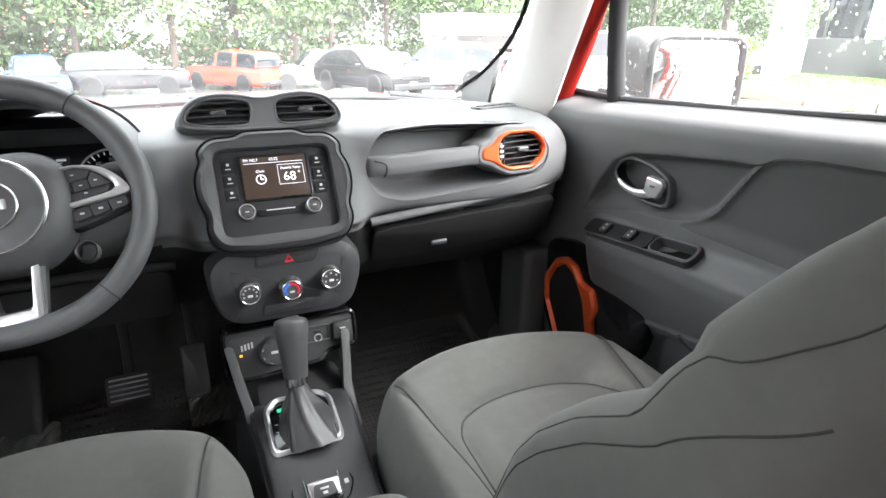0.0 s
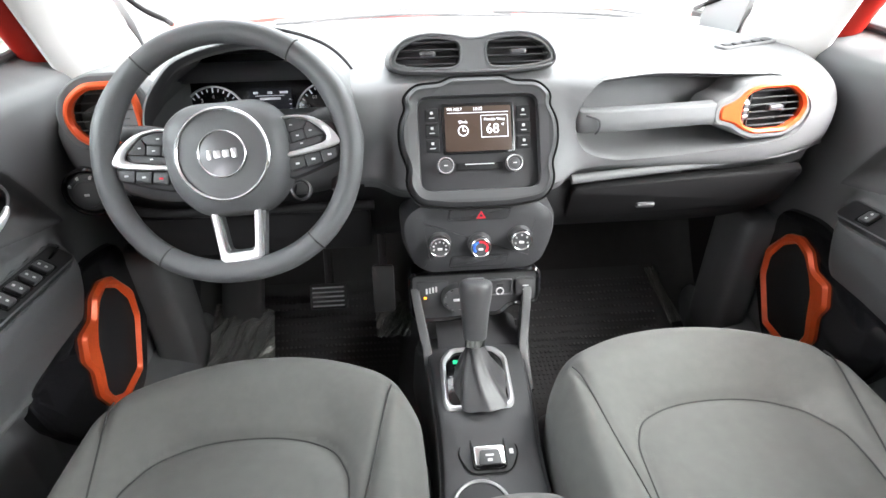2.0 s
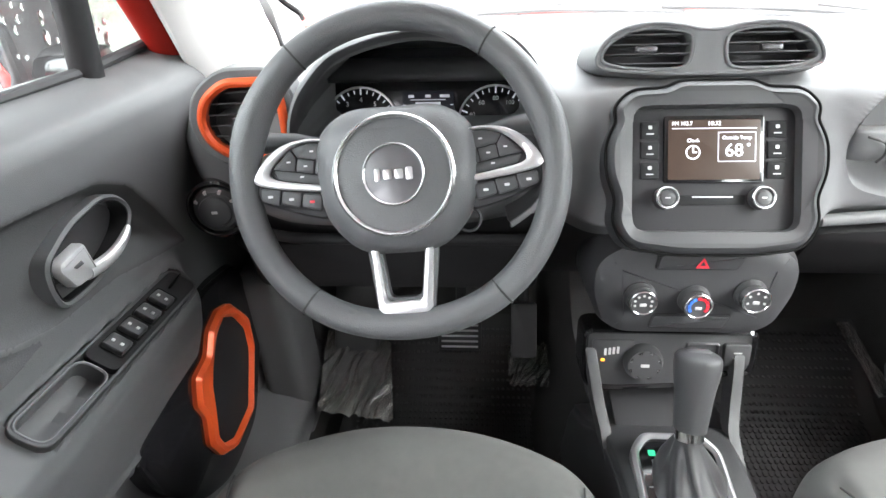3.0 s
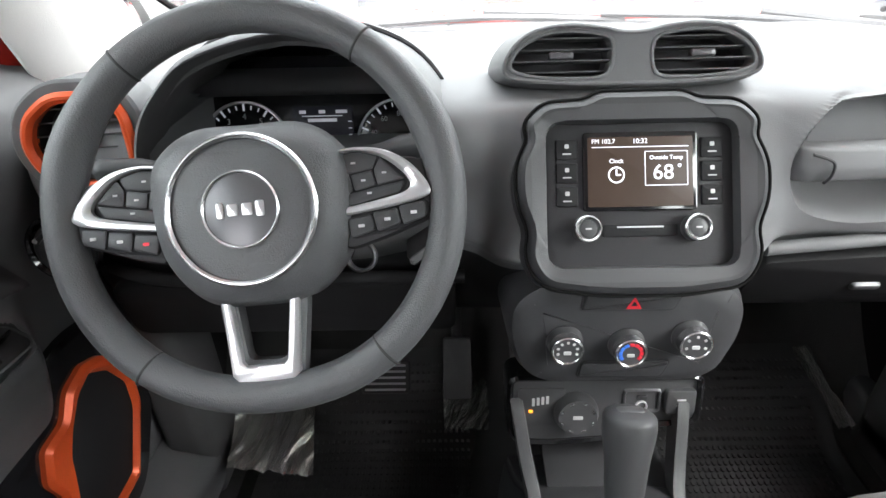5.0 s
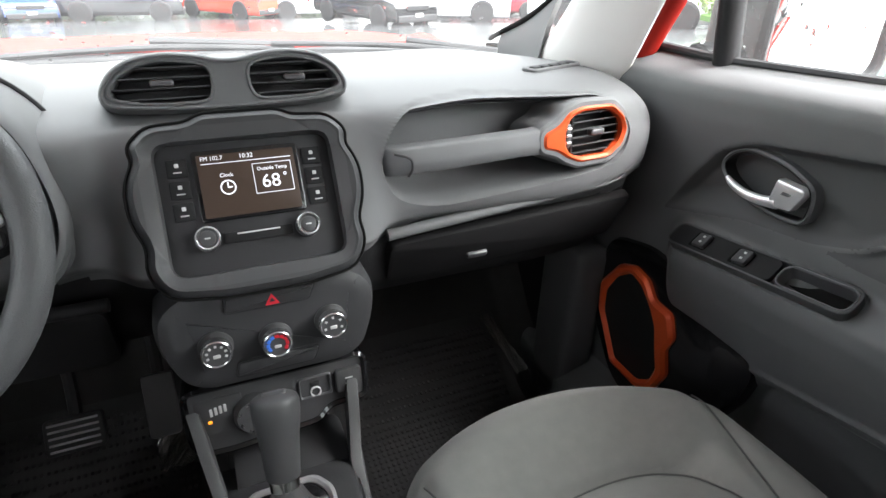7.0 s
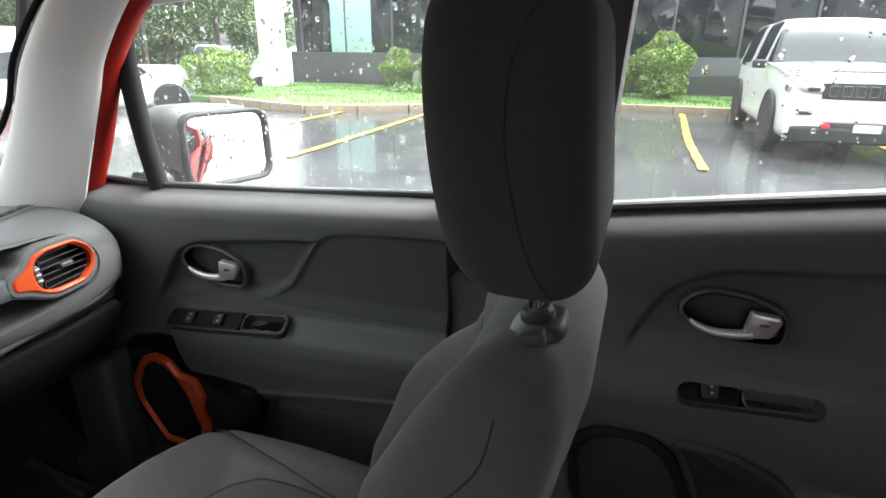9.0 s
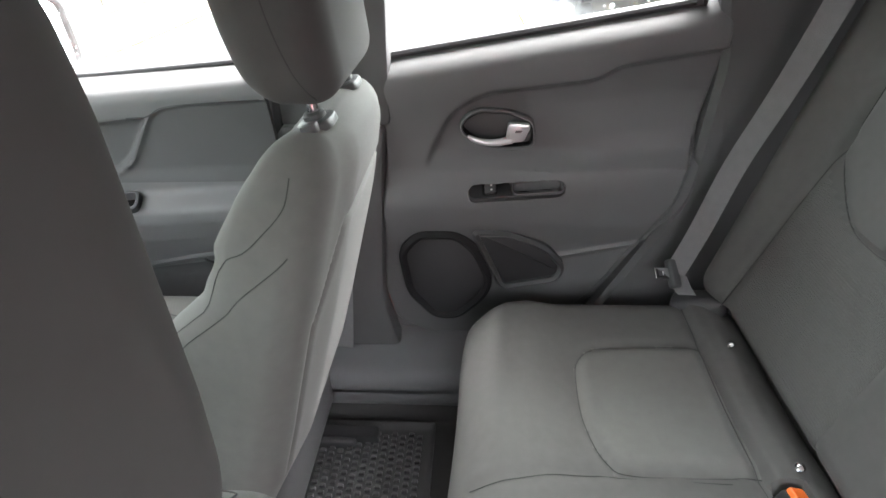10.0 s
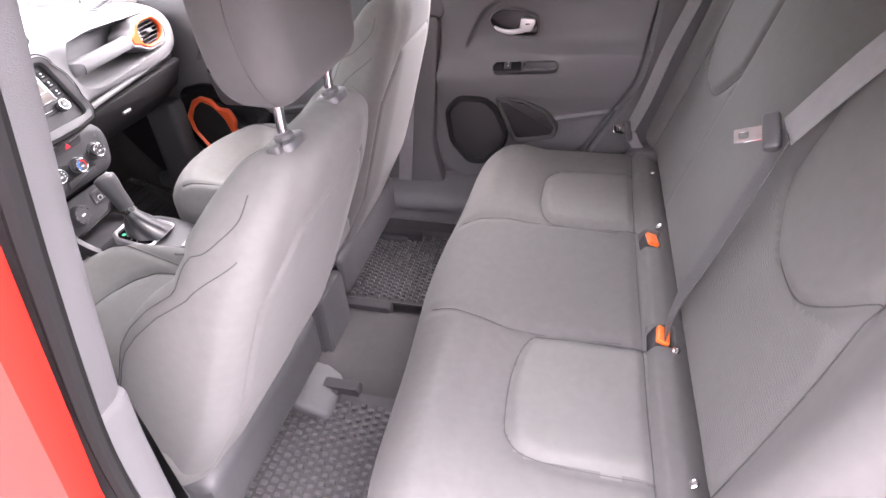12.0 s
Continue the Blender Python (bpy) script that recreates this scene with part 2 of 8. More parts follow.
def inset(o, d):
    """A closed outline moved inwards by d."""
    o = np.asarray(o, float)
    t = np.roll(o, -1, 0) - np.roll(o, 1, 0)
    t /= np.maximum(np.linalg.norm(t, axis=1, keepdims=True), 1e-9)
    area = np.sum(o[:, 0] * np.roll(o[:, 1], -1) - np.roll(o[:, 0], -1) * o[:, 1])
    nrm = np.stack([-t[:, 1], t[:, 0]], 1) * (1 if area > 0 else -1)
    return o + nrm * d


def prism(o, depth, bevel=0.002, M=None):
    """An outline extruded from z = 0 to depth, with its upper edge rounded."""
    o = np.asarray(o, float)
    rings = [(o, 0), (o, depth - bevel), (inset(o, bevel * 0.3), depth - bevel * 0.3), (inset(o, bevel), depth)]
    P = np.array([np.c_[q, np.full(len(q), z)] for q, z in rings])
    v, f = grid(P, close_v=True)
    k, m = len(rings), len(o)
    f = f + [list(range((k - 1) * m, k * m)), list(range(m))[::-1]]
    return move(v, M), f


def ring(outer, inner, depth, bevel=0.002, M=None, back=0.0):
    """A frame between two outlines of equal count."""
    o, i = np.asarray(outer, float), np.asarray(inner, float)
    rings = [(o, back), (o, depth - bevel), (inset(o, bevel), depth), (inset(i, -bevel), depth), (i, depth - bevel), (i, back)]
    P = np.array([np.c_[q, np.full(len(q), z)] for q, z in rings])
    v, f = grid(P, close_u=True, close_v=True)
    return move(v, M), f


def move(v, M):
    if M is None:
        return v
    A = np.array(M)
    return np.asarray(v) @ A[:3, :3].T + A[:3, 3]


def lathe(profile, n=32, M=None):
    """(r, z) pairs turned about z."""
    a = np.linspace(0, 2 * np.pi, n, endpoint=False)
    p = np.asarray(profile, float)
    P = np.stack([p[:, 0:1] * np.cos(a), p[:, 0:1] * np.sin(a), np.repeat(p[:, 1:2], n, 1)], -1)
    v, f = grid(P, close_v=True)
    k = len(p)
    if p[-1, 0] > 1e-6:
        f = f + [list(range((k - 1) * n, k * n))]
    if p[0, 0] > 1e-6:
        f = f + [list(range(n))[::-1]]
    return move(v, M), f


def tube(path, radius, n=12, closed=False, squash=None):
    """A round bar along a path; radius may be a list. Caps the ends."""
    p = np.asarray(path, float)
    k = len(p)
    t = np.roll(p, -1, 0) - np.roll(p, 1, 0)
    if not closed:
        t[0], t[-1] = p[1] - p[0], p[-1] - p[-2]
    t /= np.linalg.norm(t, axis=1, keepdims=True)
    r = np.broadcast_to(np.asarray(radius, float), (k,))
    up = np.array([0, 0, 1.0]) if abs(t[0, 2]) < 0.9 else np.array([1.0, 0, 0])
    rows = []
    a = np.linspace(0, 2 * np.pi, n, endpoint=False)
    x = np.cross(up, t[0])
    for i in range(k):
        x = x - t[i] * np.dot(x, t[i])
        x /= np.linalg.norm(x)
        y = np.cross(t[i], x)
        rows.append(p[i] + r[i] * (np.cos(a)[:, None] * x + np.sin(a)[:, None] * y * (squash or 1)))
    v, f = grid(np.array(rows), close_u=closed, close_v=True)
    if not closed:
        f = f + [list(range(n))[::-1], list(range((k - 1) * n, k * n))]
    return v, f


def rbox(h, r, n, deform=None):
    """A box of half sizes h with round edges r, n cells a side, shaped by deform(points)."""
    h = np.array(h, float)
    vs, fs, seen = [], [], {}
    ts = np.linspace(-1, 1, n + 1)
    ts = np.sign(ts) * (1 - (1 - np.abs(ts)) ** 1.25)
    for ax in range(3):
        for sg in (-1, 1):
            u, w = (ax + 1) % 3, (ax + 2) % 3
            P = np.zeros((n + 1, n + 1, 3))
            P[..., ax] = sg * h[ax]
            P[..., u] = (ts * h[u])[:, None]
            P[..., w] = (ts * h[w])[None, :]
            idx = np.zeros((n + 1, n + 1), int)
            for i in range(n + 1):
                for j in range(n + 1):
                    key = tuple(np.round(P[i, j], 5)) if i in (0, n) or j in (0, n) else None
                    if key is not None and key in seen:
                        idx[i, j] = seen[key]
                    else:
                        idx[i, j] = len(vs)
                        vs.append(P[i, j])
                        if key is not None:
                            seen[key] = idx[i, j]
            q = np.stack([idx[:-1, :-1], idx[1:, :-1], idx[1:, 1:], idx[:-1, 1:]], -1).reshape(-1, 4)
            fs += q.tolist() if sg > 0 else q[:, ::-1].tolist()
    v = np.array(vs)
    core = np.clip(v, -(h - r), h - r)
    d = v - core
    d /= np.maximum(np.linalg.norm(d, axis=1, keepdims=True), 1e-9)
    v = core + d * r
    return (deform(v) if deform else v), fs


def near_line(p, line):
    """Distance of 2D points to a polyline."""
    p, line = np.asarray(p, float), np.asarray(line, float)
    best = np.full(len(p), 1e9)
    for a, b in zip(line[:-1], line[1:]):
        ab = b - a
        t = np.clip(((p - a) @ ab) / max(ab @ ab, 1e-12), 0, 1)
        best = np.minimum(best, np.linalg.norm(p - a - t[:, None] * ab, axis=1))
    return best


def inside(p, poly):
    """Signed distance to a closed polygon: negative inside."""
    p, poly = np.asarray(p, float), np.asarray(poly, float)
    d = near_line(p, np.vstack([poly, poly[:1]]))
    hit = np.zeros(len(p), bool)
    q = np.roll(poly, -1, 0)
    for (x0, y0), (x1, y1) in zip(poly, q):
        c = ((y0 > p[:, 1]) != (y1 > p[:, 1]))
        if y1 != y0:
            hit ^= c & (p[:, 0] < (x1 - x0) * (p[:, 1] - y0) / (y1 - y0) + x0)
    return np.where(hit, -d, d)


def step(x, a, b):
    t = np.clip((x - a) / (b - a), 0, 1)
    return t * t * (3 - 2 * t)


def snapped(p, line, reach):
    """Points within reach of a polyline are drawn onto it, so that a panel's edge runs clean."""
    a = np.asarray(line, float)
    best, spot = np.full(len(p), 9.0), p.copy()
    for q, r in zip(a[:-1], a[1:]):
        d = r - q
        t = np.clip(((p - q) @ d) / max(d @ d, 1e-12), 0, 1)
        c = q + t[:, None] * d
        e = np.linalg.norm(p - c, axis=1)
        near = e < best
        best[near], spot[near] = e[near], c[near]
    return np.where((best < reach)[:, None], spot, p)


def axes(o, x, y, z):
    """A matrix with the given origin and axes."""
    m = np.eye(4)
    for i, a in enumerate((x, y, z)):
        m[:3, i] = a
    m[:3, 3] = o
    return m


CX = 0.0135  # centre line of the dashboard


# ---- car shell ----
def build_dash():
    """The padded dashboard: one swept surface with the shelf and the instrument bay pressed into it."""
    side = [(1.78, 1.005), (1.70, 1.048), (1.50, 1.072), (1.30, 1.083), (1.18, 1.079), (1.125, 1.068), (1.105, 1.040), (1.100, 1.000),
            (1.100, 0.960), (1.105, 0.932), (1.115, 0.920), (1.135, 0.905), (1.150, 0.860), (1.165, 0.800), (1.240, 0.740), (1.400, 0.700)]
    mid = [(1.82, 1.005), (1.74, 1.048), (1.52, 1.073), (1.32, 1.084), (1.21, 1.076), (1.155, 1.072), (1.130, 1.062), (1.105, 1.020),
           (1.082, 0.965), (1.068, 0.932), (1.066, 0.920), (1.085, 0.905), (1.120, 0.860), (1.160, 0.800), (1.240, 0.740), (1.400, 0.700)]
    end = [(1.55, 1.01), (1.50, 1.050), (1.40, 1.070), (1.29, 1.074), (1.21, 1.068), (1.155, 1.052), (1.130, 1.030), (1.122, 1.000),
           (1.122, 0.972), (1.126, 0.952), (1.136, 0.940), (1.150, 0.925), (1.165, 0.870), (1.180, 0.810), (1.250, 0.750), (1.400, 0.710)]
    tip = [(y + 0.05, z - 0.02 * (z > 1.0)) for y, z in end]
    low = [(y, z + dz) for (y, z), dz in zip(side, [0] * 8 + [-0.012, -0.02, -0.024, -0.024] + [0] * 4)]
    rows = [(-0.665, tip), (-0.62, end), (-0.50, low), (-0.30, low), (-0.17, side), (-0.105, mid), (CX, mid), (0.135, mid), (0.20, side), (0.34, side), (0.50, side), (0.615, end), (0.655, tip)]
    ctrl = np.array([[(x, y, z) for y, z in sec] for x, sec in rows])
    across = np.stack([catmull(ctrl[:, j], 290) for j in range(ctrl.shape[1])], 1)
    u = np.concatenate([np.linspace(0, 4.6, 30), np.linspace(4.65, 10.4, 140), np.linspace(10.5, 15, 24)])
    P = np.stack([catmull(across[i], u) for i in range(len(across))], 0)
    q = P[..., [0, 2]].reshape(-1, 2)
    front = (P[..., 1].reshape(-1) < 1.16) & (q[:, 1] > 0.925)
    shelf = chamfered([(0.168, 1.005), (0.188, 1.050), (0.212, 1.070), (0.30, 1.075), (0.52, 1.070), (0.575, 1.02), (0.555, 0.968), (0.42, 0.952), (0.25, 0.938), (0.19, 0.958)], 0.03)
    bay = chamfered([(-0.475, 1.0), (-0.475, 1.10), (-0.20, 1.10), (-0.19, 1.0)], 0.03)
    q[front] = snapped(q[front], np.vstack([shelf, shelf[:1]]), 0.0026)
    P[..., 0], P[..., 2] = q[:, 0].reshape(P.shape[:2]), q[:, 1].reshape(P.shape[:2])
    dy = np.where(front, 0.085 * step(-inside(q, shelf), 0.0, 0.018) + 0.16 * step(-inside(q, bay), 0.0, 0.01), 0)
    P[..., 1] += dy.reshape(P.shape[:2])
    dash = thing("dashboard", (CX, 1.3, 0.7), "dark grey padded plastic dashboard under the windscreen", "dashboard")
    # Below z 0.898 the pad turns near black to stand for shade.
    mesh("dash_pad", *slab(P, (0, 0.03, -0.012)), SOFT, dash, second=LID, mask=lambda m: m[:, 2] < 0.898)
    # trim strip over the glove box, in three lengths; the driver's darkened for shade
    for a, b in ((-0.60, -0.16), (0.182, 0.50), (0.505, 0.64)):
        xs = np.linspace(a, b, 30)
        zz = 0.902 + 0.038 * np.clip((xs - 0.18) / 0.44, -0.6, 1)
        if a < 0:
            zz = np.full(30, 0.872)
        yy = 1.112 + 0.04 * np.clip((np.abs(xs - CX) - 0.5) / 0.12, 0, 1) ** 2
        mesh("trim_strip", *tube(np.c_[xs, yy + 0.004, zz], 0.0085, 10, squash=1.0), SOFT if a > 0 else LID, dash, "thin grey trim strip")
    # glove box lid and the knee panel, near black for the overhang's shade
    lid = chamfered([(0.19, -0.088), (0.60, -0.07), (0.60, 0.03), (0.19, 0.0)], 0.015)
    M = axes((0, 1.137, 0.885), (1, 0, 0), (0, -0.42, 0.907), (0, -0.907, -0.42))
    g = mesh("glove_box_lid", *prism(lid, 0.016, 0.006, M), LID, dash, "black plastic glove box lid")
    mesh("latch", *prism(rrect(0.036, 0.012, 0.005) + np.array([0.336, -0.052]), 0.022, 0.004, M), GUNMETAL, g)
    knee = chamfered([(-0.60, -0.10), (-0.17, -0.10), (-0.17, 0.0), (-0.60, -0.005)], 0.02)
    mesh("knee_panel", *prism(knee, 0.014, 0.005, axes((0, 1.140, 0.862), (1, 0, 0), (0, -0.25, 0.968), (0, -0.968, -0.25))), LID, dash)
    # windscreen demister slots
    for i, x in enumerate((0.475, 0.50, 0.525, 0.55, 0.575)):
        mesh("demister_slot", *prism(rrect(0.018, 0.012, 0.003), 0.004, 0.001, axes((x, 1.245 + 0.012 * i, 1.0860 - 0.0012 * i), (0.9, 0.42, 0), (-0.42, 0.9, 0.02), (0, -0.02, 1))), DARK, dash)
    mesh("demister_surround", *ring(rrect(0.15, 0.03, 0.012), rrect(0.135, 0.018, 0.007), 0.005, 0.0015, axes((0.525, 1.27, 1.0815), (0.9, 0.42, -0.03), (-0.42, 0.9, 0.02), (0.02, 0.0, 1))), SOFT, dash)


build_dash()


def build_shell():
    body = thing("floor", (0, 0.4, 0.3), "black carpeted car floor with a raised centre tunnel", "floor", kind="structure")
    xs = np.linspace(-0.74, 0.74, 90)
    ys = np.linspace(-0.6, 1.75, 60)
    X, Y = np.meshgrid(xs, ys, indexing="ij")
    Z = 0.30 + 0.20 * (1 - step(np.abs(X), 0.07, 0.14)) * step(Y, 0.35, 0.6) + 0.05 * (1 - step(np.abs(X), 0.10, 0.2))
    Z += 0.14 * step(np.abs(X), 0.58, 0.66) * step(Y, -0.04, 0.10)
    Z += 0.42 * step(Y, 1.30, 1.72)
    Z += 0.22 * (1 - step(Y, -0.1, 0.02))
    mesh("floor_carpet", *slab(np.stack([X, Y, Z], -1), (0, 0, -0.03)), CARPET, body)
    # Firewall coloured near black to stand for the footwell's shade.
    fire = thing("wall_front", (0, 1.75, 0.3), "firewall behind the pedals, coloured near black for footwell shade", "bulkhead", kind="structure")
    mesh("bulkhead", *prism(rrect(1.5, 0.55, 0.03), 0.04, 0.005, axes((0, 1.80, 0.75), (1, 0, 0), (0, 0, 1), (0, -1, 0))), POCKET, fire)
    # Unseen side and shelf sheets, added to keep light out of the footwells.
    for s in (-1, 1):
        mesh("side_light_block", *rbox((0.02, 0.25, 0.36), 0.015, 6, lambda v: v + np.array([s * 0.725, 1.62, 0.68])), POCKET, fire)
    mesh("shelf_light_block", *rbox((0.70, 0.20, 0.012), 0.01, 6, lambda v: v + np.array([0, 1.60, 0.90])), POCKET, fire)
    roof = thing("ceiling", (0, 0.2, 1.6), "light grey cloth headliner", "headliner", kind="structure")
    xs = np.linspace(-0.70, 0.70, 60)
    ys = np.linspace(-1.35, 1.22, 60)
    X, Y = np.meshgrid(xs, ys, indexing="ij")
    Z = 1.60 - 0.12 * (np.abs(X) / 0.70) ** 4 - 0.05 * step(Y, 0.9, 1.22) ** 2 - 0.04 * (1 - step(Y, -1.35, -0.9))
    mesh("headliner", *slab(np.stack([X, Y, Z], -1), (0, 0, 0.03)), LINER, roof)
    # roof side rails
    for s in (-1, 1):
        rail = thing("roof_rail_trim", (s * 0.7, 0.2, 1.45), "light grey roof rail trim over the doors", "trim", kind="structure")
        p = catmull([(s * 0.70, 1.20, 1.46), (s * 0.695, 0.9, 1.485), (s * 0.69, 0.3, 1.50), (s * 0.685, -0.4, 1.49), (s * 0.66, -1.3, 1.44)], 40)
        mesh("rail", *tube(p, 0.036, 10), LINER, rail)
        # inner trim of the windscreen pillar
        pil = thing("windscreen_pillar_trim", (s * 0.65, 1.3, 1.06), "light grey windscreen pillar trim", "trim", kind="structure")
        sx = 0.006 if s > 0 else -0.012
        rear = catmull([(0.650, 1.285, 1.02), (0.645, 1.245, 1.09), (0.645, 1.190, 1.207), (0.643, 1.147, 1.293), (0.638, 1.108, 1.362), (0.625, 1.00, 1.465), (0.61, 0.85, 1.54)], 40)
        fore = catmull([(0.575, 1.480, 1.02), (0.583, 1.408, 1.090), (0.590, 1.332, 1.187), (0.590, 1.270, 1.283), (0.590, 1.224, 1.359), (0.582, 1.11, 1.46), (0.570, 0.97, 1.54)], 40)
        rows = []
        for a, b in zip(rear, fore):
            m = (a + b) / 2
            pts = [a, a * 0.72 + b * 0.28 + (-0.020, 0, 0), m * 0.6 + b * 0.4 + (-0.022, 0, 0), b, b + (0.05, 0.03, 0), m + (0.085, 0.01, 0), a + (0.022, 0.0, 0)]
            rows.append(catmull([(s * p[0] + sx, p[1], p[2]) for p in pts], 28, True))
        mesh("pillar_cover", *grid(np.array(rows), close_v=True), LINER, pil)
        lip = catmull([(0.620, 1.68, 1.072), (0.602, 1.60, 1.096), (0.594, 1.470, 1.142), (0.591, 1.360, 1.204), (0.590, 1.290, 1.273), (0.588, 1.240, 1.360), (0.580, 1.12, 1.462), (0.568, 0.98, 1.54)], 50)
        lip = np.c_[s * lip[:, 0] + sx, lip[:, 1:]]
        mesh("glass_lip", *tube(lip, 0.0055, 8), POCKET, pil, "black windscreen edge")
        corner = thing("dash_corner_trim", (s * 0.6, 1.5, 1.06), "grey dashboard corner trim under the pillar", "trim", kind="structure")
        u = np.linspace(0, 1, 16)[:, None]
        hi = catmull([(0.602, 1.60, 1.092), (0.594, 1.470, 1.139), (0.591, 1.375, 1.192)], 16)
        lo = (1 - u) * np.array([0.60, 1.60, 1.045]) + u * np.array([0.566, 1.39, 1.070])
        sheet = np.stack([np.c_[s * q[:, 0] + sx, q[:, 1:]] for q in (lo, lo * 0.5 + hi * 0.5 + (-0.006, 0, 0), hi)], 1)
        mesh("corner_cover", *slab(sheet, (s * 0.02, 0.012, 0)), SOFT, corner)
        # red painted pillar beyond the trim
        red = thing("body_pillar", (s * 0.70, 1.25, 1.06), "red painted body pillar beside the door glass", "pillar", kind="structure")
        p = catmull([(0.703, 1.31, 0.99), (0.695, 1.262, 1.10), (0.692, 1.205, 1.205), (0.688, 1.163, 1.292), (0.680, 1.118, 1.368), (0.668, 1.01, 1.468), (0.655, 0.86, 1.52)], 30)
        mesh("pillar_skin", *tube(np.c_[s * p[:, 0] + sx, p[:, 1:]], 0.024, 12), REDPAINT, red)
        # centre pillar trim
        cp = thing("centre_pillar_trim", (s * 0.72, 0.34, 0.4), "dark grey plastic centre pillar trim between the doors", "trim", kind="structure")
        dl = 0.0 if s > 0 else 0.075
        up = chamfered([(0.475, 1.02), (0.46, 1.14), (0.40, 1.36), (0.375, 1.52), (0.215 - dl, 1.52), (0.232 - dl, 1.2), (0.24 - dl * 0.6, 1.02)], 0.02)
        lo = chamfered([(0.485, 1.03), (0.50, 0.90), (0.56, 0.55), (0.60, 0.42), (0.25, 0.42), (0.29 - dl * 0.3, 0.60), (0.262 - dl * 0.5, 0.94), (0.25 - dl * 0.6, 1.03)], 0.03)
        if s < 0:
            up = chamfered([(0.475, 1.02), (0.46, 1.14), (0.40, 1.36), (0.375, 1.52), (0.120, 1.52), (0.139, 1.41), (0.192, 1.234), (0.248, 1.02)], 0.02)
            lo = chamfered([(0.485, 1.03), (0.50, 0.90), (0.56, 0.55), (0.60, 0.42), (0.25, 0.42), (0.29, 0.60), (0.275, 0.80), (0.262, 0.94), (0.248, 1.03)], 0.02)
            mesh("pillar_seal", *tube(catmull([(-0.752, 0.112, 1.50), (-0.752, 0.140, 1.38), (-0.752, 0.188, 1.22), (-0.752, 0.240, 1.02), (-0.752, 0.262, 0.85), (-0.752, 0.282, 0.62), (-0.752, 0.26, 0.44)], 40), 0.009, 8), POCKET, cp, "dark rubber door seal")
        M = axes((s * 0.735, 0, 0), (0, 1, 0), (0, 0, 1), (-s, 0, 0))
        mesh("front_seal", *tube(catmull([(s * 0.715, 0.392, 1.50), (s * 0.715, 0.42, 1.36), (s * 0.714, 0.458, 1.16), (s * 0.708, 0.468, 1.04), (s * 0.700, 0.474, 0.90), (s * 0.705, 0.49, 0.62), (s * 0.71, 0.50, 0.44)], 40), 0.017, 8), DARK, cp, "dark rubber door seal")
        mesh("upper_cover", *prism(up, 0.035, 0.014, M), PILLAR, cp)
        mesh("lower_cover", *prism(lo, 0.045, 0.016, M), PILLAR, cp)
        skin = thing("centre_body_pillar", (s * 0.76, 0.34, 0.4), "red painted centre body pillar", "pillar", kind="structure")
        mesh("pillar_skin", *prism(chamfered(([(0.46, 0.30), (0.43, 1.14), (0.35, 1.53)] if s > 0 else [(0.50, 0.30), (0.47, 1.14), (0.385, 1.53)]) + ([(0.275, 1.53), (0.285, 1.14), (0.33, 0.60), (0.36, 0.30)] if s > 0 else [(0.12, 1.53), (0.171, 1.292), (0.205, 1.161), (0.261, 0.939), (0.30, 0.60), (0.30, 0.30)]), 0.02), 0.035, 0.01, axes((s * (0.775 if s > 0 else 0.797), 0, 0), (0, 1, 0), (0, 0, 1), (-s, 0, 0))), REDPAINT, skin)
        # rear pillar
        rp = thing("rear_pillar_trim", (s * 0.70, -0.6, 0.6), "dark grey plastic rear pillar trim behind the rear door", "trim", kind="structure")
        y = chamfered([(-0.365, 1.14), (-0.34, 1.24), (-0.335, 1.42), (-0.30, 1.50), (-1.32, 1.50), (-1.36, 0.35), (-0.10, 0.35), (-0.19, 0.56), (-0.35, 0.86)], 0.03) if s > 0 else chamfered([(-0.62, 1.0), (-0.60, 1.24), (-0.58, 1.42), (-0.52, 1.50), (-1.32, 1.50), (-1.36, 0.35), (-0.30, 0.35), (-0.36, 0.56), (-0.52, 0.80)], 0.03)
        M = axes((s * 0.755, 0, 0), (0, 1, 0), (0, 0, 1), (-s, 0, 0))
        # Quarter windows, out of view, added to let in light from behind.
        hole = chamfered([(-0.58, 1.22), (-0.56, 1.40), (-0.58, 1.43), (-1.22, 1.43), (-1.25, 1.20), (-1.2, 1.12), (-0.9, 1.12), (-0.7, 1.13), (-0.62, 1.16)], 0.03) + np.array([-0.1 if s < 0 else 0.0, 0])
        mesh("pillar_cover", *ring(y, hole, 0.05, 0.012, M), PILLAR, rp)
        mesh("quarter_pane", *prism(inset(hole, -0.005), 0.004, 0.001, M), PRIVACY, rp)
        # sill under the doors
        sill = thing("door_sill_trim", (s * 0.68, 0.3, 0.4), "dark grey plastic door sill trim", "sill", kind="structure")
        mesh("sill_cover", *rbox((0.085, 0.80, 0.065), 0.03, 12, lambda v: np.c_[v[:, 0] + s * 0.685, v[:, 1] + 0.60, v[:, 2] + 0.40 + 0.25 * s * v[:, 0] * (v[:, 2] > 0)]), SOFT, sill)
    back = thing("wall_back", (0, -1.36, 0.4), "dark tailgate with a rear window", "tailgate", kind="structure")
    # Rear window, out of view, enlarged to let in more light.
    mesh("tailgate_trim", *ring(rrect(1.46, 1.25, 0.08, 8), rrect(1.24, 0.46, 0.08, 8) + np.array([0, 0.30]), 0.05, 0.01, axes((0, -1.40, 0.95), (-1, 0, 0), (0, 0, 1), (0, 1, 0))), HARD, back)
    mesh("rear_pane", *prism(rrect(1.26, 0.48, 0.08, 8) + np.array([0, 0.30]), 0.004, 0.001, axes((0, -1.395, 0.95), (-1, 0, 0), (0, 0, 1), (0, 1, 0))), PRIVACY, back, "dark rear window glass")
